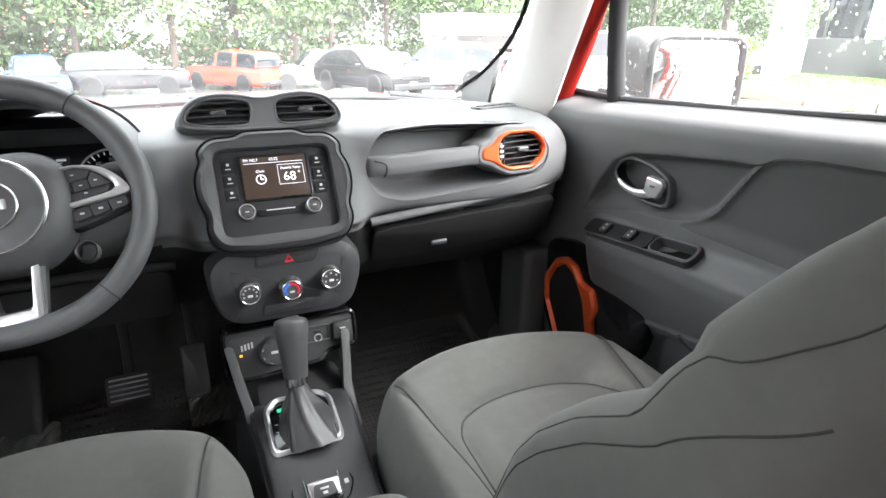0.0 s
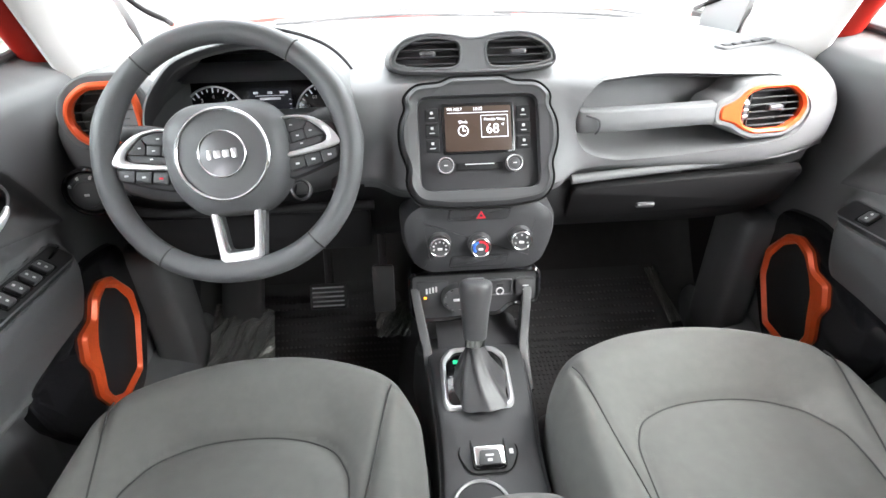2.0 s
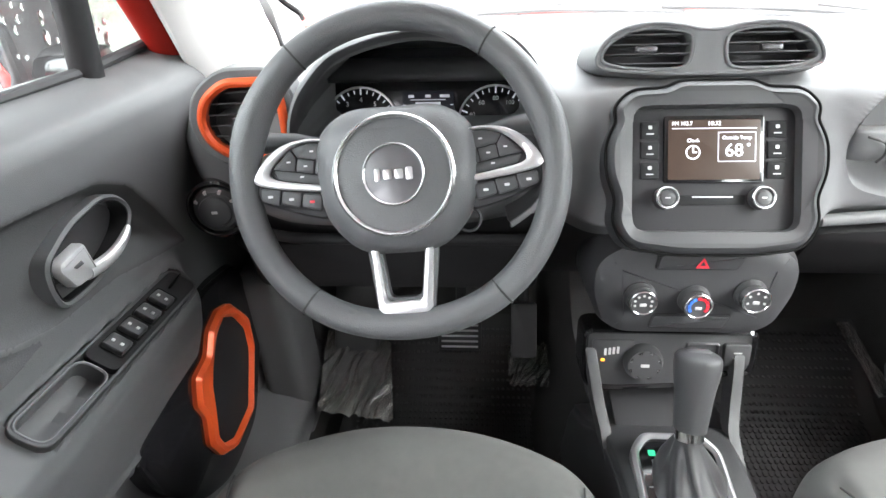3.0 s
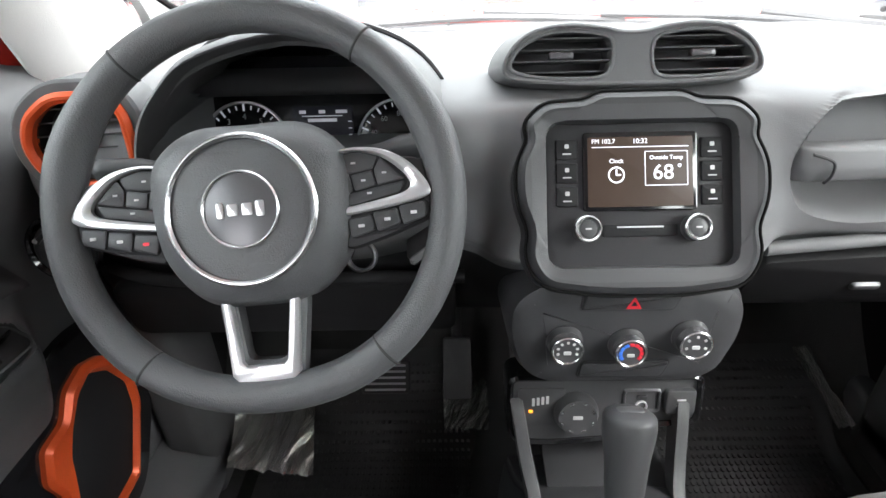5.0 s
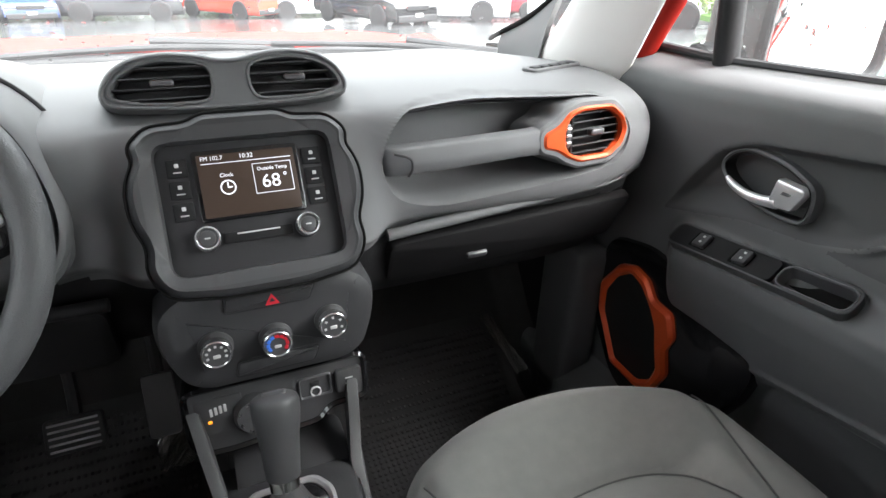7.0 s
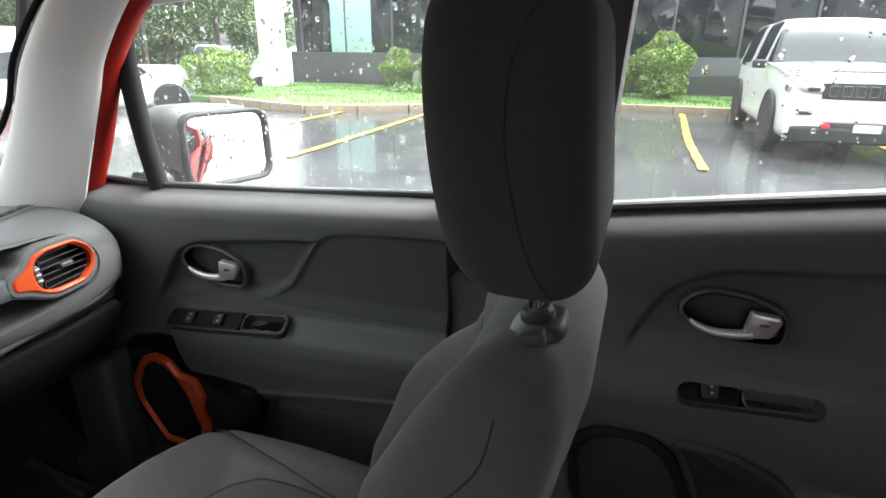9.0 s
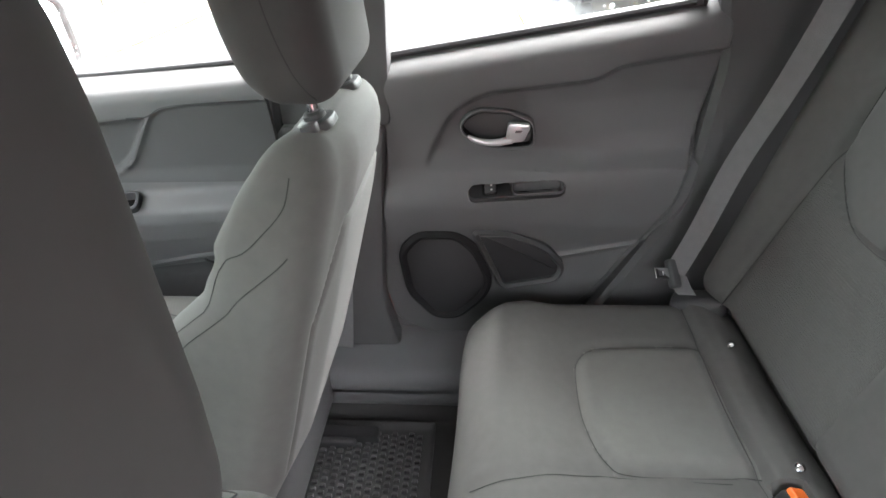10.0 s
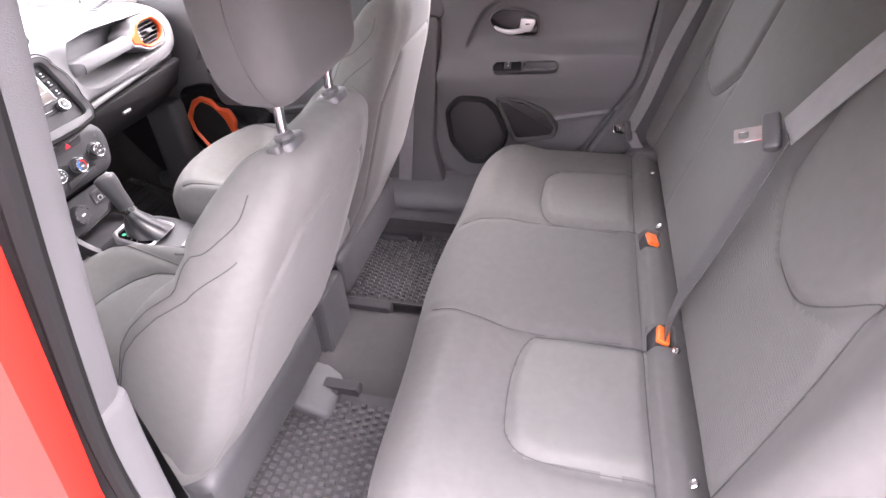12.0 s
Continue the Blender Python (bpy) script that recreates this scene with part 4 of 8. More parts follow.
def build_front_seat(name, label, at, swing=(0, 0, 0)):
    """Cloth bucket seat about its own origin: the middle of the cushion's foot, facing +y; swing shifts the shoulder."""
    seat = thing(name, (0, 0, 0), label, "car seat", "front seats")

    ins = catmull([(-0.138, -0.30), (-0.146, -0.02), (-0.134, 0.062), (-0.096, 0.100), (0, 0.110), (0.096, 0.100), (0.134, 0.062), (0.146, -0.02), (0.138, -0.30)], 80)

    def leant(v, sink=1.0):
        v = np.asarray(v, float)
        k = np.clip((v[:, 2] - 0.05) / 0.6, 0, 1.3)
        return np.c_[v[:, 0] + swing[0] * k, v[:, 1] + swing[1] * k, v[:, 2] - sink * swing[2] * k]

    def mirrored(line):
        return [(-x, y) for x, y in line]

    bolster = catmull([(0.205, 0.225), (0.190, 0.14), (0.174, 0.04), (0.152, -0.09), (0.146, -0.20)], 40)
    seams = [ins, bolster, mirrored(bolster)]

    def cushion(v):
        x, y, z = v.T
        xy = np.c_[x, y]
        top = step(z, -0.02, 0.05)
        hollow = (1 - step(np.abs(x), 0.09, 0.215)) * (1 - step(y, 0.06, 0.235))
        z = z + top * (0.006 - 0.047 * hollow - 0.014 * step(np.abs(x), 0.205, 0.245))
        z = z + top * 0.012 * (1 - step(inside(xy, ins), -0.04, 0.0)) - top * 0.022 * step(y, 0.18, 0.28) - top * 0.010 * (1 - step(y, -0.25, 0.0))
        for line in seams:
            z = z - top * 0.0055 * groove(xy, line, 0.009)
        y = y - 0.085 * step(y, -0.05, 0.26) * (np.abs(x) / 0.24) ** 2.2
        x = x * (1 - 0.05 * step(y, 0.0, 0.27))
        return np.c_[x, y + 0.69, z + 0.10]

    ins_w = ins + np.array([0, 0.69])
    pad = mesh("seat_cushion", *rbox((0.245, 0.285, 0.10), 0.065, 118, cushion), CLOTH, seat, "dark grey cloth seat cushion", second=CLOTH_INSERT, mask=lambda m: (inside(m[:, :2], ins_w) < 0) & (m[:, 2] > 0.12))
    for line in seams:
        mesh("seam", *tube(cushion(np.c_[np.asarray(line), np.full(len(line), 0.10)]) + (0, 0, 0.0006), 0.0013, 6), SEAM, pad)
    mesh("cushion_base", *rbox((0.235, 0.26, 0.075), 0.03, 12, lambda v: v + np.array([0, 0.66, -0.04])), HARD, seat)

    # backrest: height h runs from the cushion to the shoulder
    panel = catmull([(-0.128, -0.36), (-0.132, 0.02), (-0.118, 0.14), (-0.07, 0.178), (0, 0.186), (0.07, 0.178), (0.118, 0.14), (0.132, 0.02), (0.128, -0.36)], 70)
    wingtip = catmull([(0.226, 0.262), (0.17, 0.225), (0.135, 0.17), (0.124, 0.12)], 24)
    fronts = [panel, wingtip, mirrored(wingtip)]
    flanks = [[(0.046, -0.30), (0.046, -0.10), (0.045, 0.08), (0.044, 0.16), (0.040, 0.21), (0.036, 0.258), (0.018, 0.273), (0.008, 0.289), (-0.004, 0.312), (0.0, 0.335)],
              [(0.036, -0.05), (0.037, 0.04), (0.034, 0.084), (0.030, 0.13), (0.025, 0.182), (0.012, 0.229), (-0.022, 0.268)]]

    def back(v):
        x, y, h = v.T
        wide = np.interp(h, [-0.36, -0.1, 0.06, 0.17, 0.23, 0.28, 0.33, 0.366], [0.98, 1.0, 1.0, 0.98, 0.94, 0.85, 0.70, 0.58])
        thick = np.interp(h, [-0.36, 0.0, 0.2, 0.36], [1.1, 1.0, 0.86, 0.70])
        front = step(y, -0.02, 0.04)
        xh = np.c_[x, h]
        wing = step(np.abs(x), 0.11, 0.205) * np.interp(h, [-0.36, -0.115, -0.045, 0.015, 0.09, 0.13, 0.175, 0.21, 0.235, 0.265, 0.33], [0.04, 0.09, 0.10, 0.094, 0.094, 0.083, 0.058, 0.026, 0.024, 0.026, 0.010])
        yy = y * thick + front * wing
        for line in fronts:
            yy = yy - front * 0.005 * groove(xh, line, 0.009)
        rear = step(-y, 0.02, 0.05)
        yy = yy + rear * 0.006 * groove(xh, [(-0.19, -0.36), (-0.19, 0.16), (-0.13, 0.26), (0.13, 0.26), (0.19, 0.16), (0.19, -0.36)])
        yy = yy - rear * 0.012 * (1 - step(np.abs(x), 0.1, 0.2))
        xx = x * wide
        z = 0.298 + h
        lean = np.interp(z, [-0.06, 0.20, 0.50, 0.66, 0.70], [0.53, 0.395, 0.297, 0.250, 0.240])
        return leant(np.c_[xx, lean + yy, z])

    rest = mesh("backrest", *rbox((0.24, 0.062, 0.366), 0.058, 96, back), CLOTH, seat, "dark grey cloth backrest with piped seams")
    for line in fronts:
        mesh("seam", *tube(back(np.c_[np.asarray(line)[:, 0], np.full(len(line), 0.062), np.asarray(line)[:, 1]]) + (0, 0.0006, 0), 0.0013, 6), SEAM, rest)
    bpy.context.view_layer.update()
    for line in flanks:
        q = catmull(line, 40)
        xs = 0.182 + np.sqrt(0.058 ** 2 - np.maximum(np.abs(q[:, 0]) - 0.004, 0) ** 2)
        over = np.maximum(q[:, 1] - 0.308, 0)
        xs = xs - 0.058 + np.sqrt(np.maximum(0.058 ** 2 - over ** 2, 0))
        for s in (-1, 1):
            run = [rest.closest_point_on_mesh(p)[1] for p in back(np.c_[s * (xs + 0.0006), q[:, 0], q[:, 1]]).tolist()]
            mesh("seam", *tube(np.array(run), 0.0008, 6), SEAM, rest)
    # side cover and lever, recliner
    for s in (-1, 1):
        mesh("side_cover", *prism(chamfered([(0.45, -0.10), (0.88, -0.10), (0.88, -0.02), (0.60, 0.03), (0.49, 0.06), (0.45, 0.03)], 0.03), 0.016, 0.006, axes((s * 0.236, 0, 0), (0, 1, 0), (0, 0, 1), (s, 0, 0))), HARD, seat)
    rail = [(0.30, -0.14), (0.92, -0.14), (0.92, -0.10), (0.30, -0.10)]
    for s in (-1, 1):
        mesh("slide_rail", *prism(chamfered(rail, 0.01), 0.03, 0.004, axes((s * 0.17, 0, -0.07), (0, 1, 0), (0, 0, 1), (s, 0, 0))), DARK, seat)
        mesh("rail_foot", *rbox((0.022, 0.05, 0.022), 0.012, 6, lambda v: v + np.array([s * 0.178, 0.40, -0.20])), DARK, seat)

    # head restraint on two chrome posts
    def head(v):
        x, y, z = v.T
        w = np.interp(z, [-0.115, -0.05, 0.05, 0.115], [0.93, 0.99, 1.0, 0.90])
        yy = y + 0.010 * step(y, 0, 0.07) * np.cos(x / 0.135 * 1.4) - 0.018 * (z / 0.115) ** 2 * step(y, 0, 0.07)
        xx = x * w
        return leant(np.c_[xx, yy + 0.274 + 0.012 * (z / 0.115), z + 0.799], 0.0)

    # Same cloth as the seat, with its shade put into the colour.
    crown = mesh("head_restraint", *rbox((0.124, 0.056, 0.114), 0.042, 48, head), CLOTH_SHADED, seat, "dark cloth head restraint")
    cheek = catmull([(-0.026, -0.104), (-0.012, -0.06), (-0.004, 0.0), (-0.012, 0.055), (-0.036, 0.100)], 30)
    bulge = 0.082 + np.sqrt(0.042 ** 2 - np.clip(np.abs(cheek[:, 0]) - 0.014, 0, 0.041) ** 2) - 0.042 + np.sqrt(0.042 ** 2 - np.clip(np.abs(cheek[:, 1]) - 0.072, 0, 0.041) ** 2)
    for s in (-1, 1):
        mesh("seam", *tube(head(np.c_[s * bulge, cheek]), 0.0008, 6), SEAM, crown)
    for s in (-1, 1):
        x = s * 0.075
        mesh("restraint_post", *tube(leant([(x, 0.247, 0.62), (x, 0.252, 0.69), (x, 0.256, 0.76)], 0.0), 0.0065, 12), CHROME, seat, "chrome post")
        gx, gy, gz = leant([(x, 0.247, 0.657)])[0]
        g = mesh("post_guide", *prism(rrect(0.054, 0.042, 0.0205), 0.011, 0.005, axes((gx, gy, gz), (1, 0, 0), (0, 0.97, -0.24), (0, 0.24, 0.97))), BEZEL, seat, "plastic post guide")
        mesh("guide_collar", *lathe([(0.013, 0), (0.013, 0.016), (0.010, 0.019), (0.007, 0.019)], 20, axes((gx, gy, gz), (1, 0, 0), (0, 0.97, -0.24), (0, 0.24, 0.97))), HARD, g)
        if s < 0:
            mesh("guide_button", *prism(rrect(0.016, 0.02, 0.006), 0.014, 0.003, axes((gx - 0.028, gy, gz), (1, 0, 0), (0, 0.97, -0.24), (0, 0.24, 0.97))), HARD, g)
    seat.location = at
    return seat


SEAT_Z = 0.525
build_front_seat("bucket_seat", "dark grey cloth passenger bucket seat", (0.333, 0, SEAT_Z))
build_front_seat("bucket_seat", "dark grey cloth driver seat behind the wheel", (-0.337, -0.012, SEAT_Z), (0.010, -0.052, 0.026))


def build_rear_bench():
    bench = thing("rear_bench", (0, -0.2, 0.35), "dark grey cloth rear bench seat with orange buckles", "rear seat")

    def panel(s):
        return catmull([(s * 0.195, -0.345), (s * 0.195, -0.17), (s * 0.215, -0.125), (s * 0.29, -0.105), (s * 0.37, -0.104), (s * 0.435, -0.115), (s * 0.468, -0.17), (s * 0.472, -0.345)], 40)

    lines = [panel(1), panel(-1), catmull([(-0.6, -0.345), (0.0, -0.338), (0.6, -0.345)], 60), catmull([(0.186, -0.30), (0.190, -0.10), (0.172, 0.03), (0.165, 0.08)], 30), catmull([(-0.186, -0.30), (-0.190, -0.10), (-0.172, 0.03), (-0.165, 0.08)], 30)]

    def cushion(v):
        x, y, z = v.T
        y = y - 0.173
        xy = np.c_[x, y]
        top = step(z, -0.03, 0.05)
        z = z + top * (0.014 * step(y, -0.10, -0.02) - 0.028 * step(y, 0.02, 0.11))
        for s in (-1, 1):
            pn = panel(s)
            z = z + top * (0.008 * step(-inside(xy, pn), -0.002, 0.02) - 0.010 * np.exp(-((x - s * 0.335) / 0.13) ** 2) * (1 - step(y, -0.02, 0.05)))
        z = z + top * 0.012 * (1 - step(y, -0.36, -0.345)) * step(y, -0.42, -0.38)
        for l in lines:
            z = z - top * 0.006 * groove(xy, l, 0.012)
        for bx in (0.148, -0.165):
            z = z - top * 0.03 * step(0.030 - np.abs(x - bx), 0, 0.008) * step(0.026 - np.abs(y + 0.372), 0, 0.008)
        x = x * (1 - 0.03 * step(y, -0.1, 0.1))
        y = y - 0.045 * step(y, -0.05, 0.1) * (np.abs(x) / 0.62) ** 5 + 0.008 * step(y, 0, 0.1) * np.cos(x * 9.4)
        return np.c_[x, y, z + 0.575]

    cush = mesh("bench_cushion", *rbox((0.63, 0.290, 0.10), 0.06, 124, cushion), CLOTH_BENCH, bench, "dark grey cloth bench cushion", second=CLOTH_INSERT, mask=lambda m: ((inside(m[:, :2], panel(1)) < 0) | (inside(m[:, :2], panel(-1)) < 0)) & (m[:, 2] > 0.6))
    for l in lines:
        mesh("seam", *tube(cushion(np.c_[np.asarray(l)[:, 0], np.asarray(l)[:, 1] + 0.173, np.full(len(l), 0.10)]) + (0, 0, 0.0012), 0.0009, 6), SEAM, cush)
    mesh("bench_skirt", *rbox((0.60, 0.20, 0.14), 0.04, 14, lambda v: v + np.array([0, -0.17, 0.40])), CARPET, bench)
    for x0, x1, name in ((-0.63, 0.236, "wide_backrest"), (0.166, 0.63, "narrow_backrest")):
        c, hw = (x0 + x1) / 2, (x1 - x0) / 2
        seats = [(-0.335)] if name == "wide_backrest" else [0.34]

        def side_line(m):
            k = np.sign(m)
            return catmull([(m + k * 0.142, 0.04), (m + k * 0.165, -0.1), (m + k * 0.19, -0.33)], 24)

        def vee_line(m):
            return catmull([(m + 0.15, 0.30), (m + 0.145, 0.05), (m + 0.135, 0.005), (m + 0.06, -0.055), (m, -0.068), (m - 0.06, -0.055), (m - 0.135, 0.02), (m - 0.145, 0.05), (m - 0.15, 0.30)], 60)

        def backrest(v):
            x, y, h = v.T
            x = x + c
            xh = np.c_[x, h]
            front = step(y, 0.0, 0.05)
            for m in seats:
                vv = vee_line(m)
                y = y - front * 0.006 * groove(xh, vv, 0.011) + front * 0.006 * step(-inside(xh, vv), 0, 0.015)
                y = y - front * 0.005 * groove(xh, side_line(m), 0.011)
                y = y + front * 0.022 * step((x - m) * np.sign(m), 0.17, 0.25)
            z = 1.04 + h * 0.97
            return np.c_[x, -0.535 + y - 0.25 * h, z]

        rest = mesh(name, *rbox((hw, 0.062, 0.345), 0.05, 132 if name == "wide_backrest" else 96, backrest), CLOTH_BENCH, bench, "dark grey cloth rear backrest with a ribbed centre", second=CLOTH_RIB, mask=lambda q: (np.abs(q[:, 0] - seats[0]) < 0.15 + 0.05 * np.clip((1.04 - q[:, 2]) / 0.33, 0, 1)) & (q[:, 2] < 1.04 - 0.97 * 0.068 + 0.5 * np.clip(np.abs(q[:, 0] - seats[0]) - 0.05, 0, 0.2)) & (q[:, 1] > -0.535 - 0.2577 * (q[:, 2] - 1.04) + 0.02))
        for l in (vee_line(seats[0]), side_line(seats[0])):
            mesh("seam", *tube(backrest(np.c_[l[:, 0] - c, np.full(len(l), 0.062), l[:, 1]]) + (0, 0.0010, 0), 0.0010, 6), SEAM, rest)
    # Filler added behind the cushion to stop light leaking in from the boot.
    mesh("leak_filler", *rbox((0.64, 0.03, 0.24), 0.02, 10, lambda v: v + np.array([0, -0.50, 0.54])), CLOTH, bench)
    # anchor buttons along the bite line
    for x in (0.462, 0.202, -0.205, -0.47):
        mesh("anchor_button", *lathe([(0.008, 0), (0.008, 0.004), (0.004, 0.007), (0, 0.007)], 14, axes((x, -0.395, 0.684), (1, 0, 0), (0, 0.8, -0.6), (0, 0.6, 0.8))), CHROME, bench)
    return bench


build_rear_bench()
for bx, turn in ((0.148, 8), (-0.165, -6)):
    b = thing("belt_buckle", (bx, -0.37, 0.65), "orange-red seat belt buckle sunk in the bench", "buckle", "rear buckles")
    M = np.array(pose(bx, -0.368, 0.662, 22, 0, turn))
    mesh("buckle_body", *rbox((0.024, 0.016, 0.03), 0.006, 6, lambda v: move(v + np.array([0, 0, -0.012]), M)), DARK, b)
    mesh("release_button", *rbox((0.021, 0.013, 0.006), 0.004, 6, lambda v: move(v + np.array([0, 0, 0.020]), M)), material("orange_button", (0.8, 0.16, 0.03), 0.4), b, "orange release button")


# ---- steering wheel, instruments ----
WC = np.array([-0.3425, 0.9994, 1.0236])
WN = np.array([0.008, -0.8641, 0.5032])
WU = np.array([-0.068, 0.5016, 0.8624])
WM = axes(WC, (0.9977, 0.0411, 0.0547), WU, WN) @ np.diag([0.979, 0.979, 0.979, 1])


def build_wheel():
    w = thing("steering_wheel", tuple(WC), "black leather steering wheel with silver spokes", "steering wheel")
    a = np.linspace(0, 2 * np.pi, 120, endpoint=False)
    R = 0.1705
    flat = 1 - 0.03 * np.exp(-((a - 1.5 * np.pi) / 0.5) ** 2)
    rim = np.c_[R * flat * np.cos(a), R * flat * np.sin(a), np.zeros(120)]
    thick = 0.0160 + 0.0022 * (np.exp(-((a - 0.35) / 0.25) ** 2) + np.exp(-((a - np.pi + 0.35) / 0.25) ** 2))
    mesh("rim", *tube(move(rim, WM), thick, 20, True), LEATHER, w, "black leather rim")
    for ang in (52, 128, 232, 308):
        t = radians(ang)
        o = np.c_[0.0163 * np.cos(np.linspace(0, 2 * np.pi, 24, endpoint=False)), np.zeros(24), 0.0163 * np.sin(np.linspace(0, 2 * np.pi, 24, endpoint=False))]
        c = np.array([R * math.cos(t), R * math.sin(t), 0])
        rad = np.array([math.cos(t), math.sin(t), 0])
        pts = c + o[:, :1] * rad + o[:, 2:] * np.array([0, 0, 1.0])
        mesh("rim_seam", *tube(move(pts, WM), 0.0012, 6, True), SEAM, w)
    pad_o = catmull([(0, 0.072), (0.05, 0.070), (0.083, 0.045), (0.088, 0.0), (0.078, -0.045), (0.045, -0.080), (0, -0.086), (-0.045, -0.080), (-0.078, -0.045), (-0.088, 0.0), (-0.083, 0.045), (-0.05, 0.070)], 72, True)
    rings = [(pad_o, -0.035), (pad_o, 0.004), (inset(pad_o, 0.008), 0.020), (inset(pad_o, 0.022), 0.030), (pad_o * 0.55, 0.034), (pad_o * 0.1, 0.0345)]
    v, f = grid(np.array([np.c_[q, np.full(72, z)] for q, z in rings]), close_v=True)
    pad = mesh("horn_pad", move(v, WM), f + [list(range(5 * 72, 6 * 72))], LEATHER, w, "black horn pad with a chrome ring")
    T = WM @ np.array(pose(0, -0.004, 0.030))
    mesh("chrome_ring", *ring(circle(0.0638, 64), circle(0.0588, 64), 0.0065, 0.0020, T, -0.004), SATIN, pad)
    mesh("badge_dish", *prism(circle(0.0585, 64), 0.002, 0.0005, T), LEATHER, pad)
    mesh("badge_ring", *ring(circle(0.0325, 48), circle(0.0298, 48), 0.008, 0.0012, T, -0.002), SATIN, pad)
    mesh("badge_disc", *prism(circle(0.030, 48), 0.006, 0.001, T), GUNMETAL, pad)
    for i, (x, ww, hh) in enumerate(((-0.0165, 0.006, 0.013), (-0.006, 0.009, 0.010), (0.006, 0.009, 0.010), (0.0165, 0.007, 0.013))):
        mesh("badge_bar", *prism(rrect(ww, hh, 0.002) + np.array([x, 0]), 0.0075, 0.0008, T), SILVER, pad)
    for s in (-1, 1):
        sp = chamfered([(s * 0.070, 0.030), (s * 0.105, 0.032), (s * 0.155, 0.018), (s * 0.158, -0.012), (s * 0.152, -0.036), (s * 0.100, -0.044), (s * 0.070, -0.046)], 0.010)
        sp = sp if s > 0 else sp[::-1]
        bend = radians(10 * s)

        def turned(o):
            p = np.asarray(o, float) - (s * 0.072, -0.004)
            return np.c_[p[:, 0] * math.cos(bend) - p[:, 1] * math.sin(bend), p[:, 0] * math.sin(bend) + p[:, 1] * math.cos(bend)] + (s * 0.072, -0.004)

        def placed(o):
            q = turned([(s * x, y) for x, y in o])
            return q if s > 0 else q[::-1]

        arm = mesh("spoke", *prism(turned(sp), 0.022, 0.006, WM @ np.array(pose(0, 0, -0.016))), DARK, w)
        outer = catmull([(0.078, 0.0400), (0.102, 0.0385), (0.126, 0.0300), (0.144, 0.0140), (0.155, -0.0080), (0.151, -0.0170), (0.124, -0.0185), (0.078, -0.0160)], 60)
        inner = catmull([(0.078, 0.0372), (0.101, 0.0355), (0.120, 0.0265), (0.134, 0.0110), (0.140, -0.0020), (0.135, -0.0085), (0.118, -0.0100), (0.078, -0.0095)], 60)
        bands = [(outer, 0.0115), (outer * 0.8 + inner * 0.2, 0.0132), (outer * 0.3 + inner * 0.7, 0.0132), (inner, 0.0108)]
        v, f = slab(np.array([np.c_[turned(o * (s, 1)), np.full(60, z)] for o, z in bands]), (0, 0, -0.008))
        mesh("spoke_trim", move(v, WM), f, SILVER, arm, "silver spoke trim")
        pad_b = chamfered([(0.076, -0.0098), (0.130, -0.0092), (0.139, -0.0010), (0.121, 0.0262), (0.101, 0.0358), (0.076, 0.0374)], 0.005)
        keys = mesh("button_pad", *prism(placed(pad_b), 0.008, 0.001, WM), LID, arm, "black button pad")
        for o in ([(0.078, 0.0240), (0.092, 0.0175), (0.112, 0.0175), (0.119, 0.0262), (0.101, 0.0345), (0.078, 0.0360)], [(0.092, 0.0162), (0.111, 0.0162), (0.111, 0.0025), (0.092, 0.0025)], [(0.1125, 0.0162), (0.1205, 0.0250), (0.1365, 0.0020), (0.1125, 0.0025)],
                  [(0.078, 0.0222), (0.0905, 0.0162), (0.0905, 0.0025), (0.078, 0.0015)], [(0.078, -0.0002), (0.0905, 0.0010), (0.112, 0.0010), (0.1355, 0.0005), (0.129, -0.0085), (0.078, -0.0090)]):
            b = mesh("spoke_button", *prism(chamfered(placed(o), 0.0018, 3), 0.0100, 0.0010, WM), DARKPANEL, keys)
            mid = turned([(s * np.mean([q[0] for q in o]), np.mean([q[1] for q in o]))])
            mesh("button_mark", *prism(rrect(0.0042, 0.0018, 0.0005) + mid, 0.0103, 0.0001, WM), WHITE_MARK, b)
        strip = chamfered([(0.078, -0.0165), (0.124, -0.0190), (0.149, -0.0175), (0.152, -0.0250), (0.147, -0.0350), (0.128, -0.0385), (0.078, -0.0385)], 0.006)
        keys = mesh("lower_pad", *prism(placed(strip), 0.007, 0.002, WM), LID, arm, "black lower button pad")
        for x0, x1 in ((0.079, 0.101), (0.102, 0.124), (0.125, 0.148)):
            o = [(x0, -0.0190), (x1, -0.0205), (x1 - 0.002 * (x1 > 0.14), -0.0345), (x0, -0.0365)]
            b = mesh("lower_button", *prism(chamfered(placed(o), 0.003, 3), 0.0098, 0.0016, WM), DARKPANEL, keys)
            mid = turned([(s * (x0 + x1) / 2, -0.028)])
            mesh("button_mark", *prism(rrect(0.0055, 0.0028, 0.0007) + mid, 0.0101, 0.0001, WM), RED_MARK if s < 0 and x0 < 0.09 else WHITE_MARK, b)
    low = chamfered([(-0.040, -0.075), (0.040, -0.075), (0.030, -0.158), (-0.030, -0.158)], 0.012)
    lowi = chamfered([(-0.024, -0.080), (0.024, -0.080), (0.0175, -0.135), (-0.0175, -0.135)], 0.008)
    mesh("lower_spoke", *ring(low, lowi, 0.012, 0.005, WM @ np.array(pose(0, 0, -0.008)), -0.01), LEATHER, w)
    clip = np.array([(-0.0345, -0.078), (-0.0295, -0.146), (-0.0235, -0.152), (0.0235, -0.152), (0.0295, -0.146), (0.0345, -0.078), (0.0262, -0.078), (0.0198, -0.134), (0.0165, -0.138), (-0.0165, -0.138), (-0.0198, -0.134), (-0.0262, -0.078)])
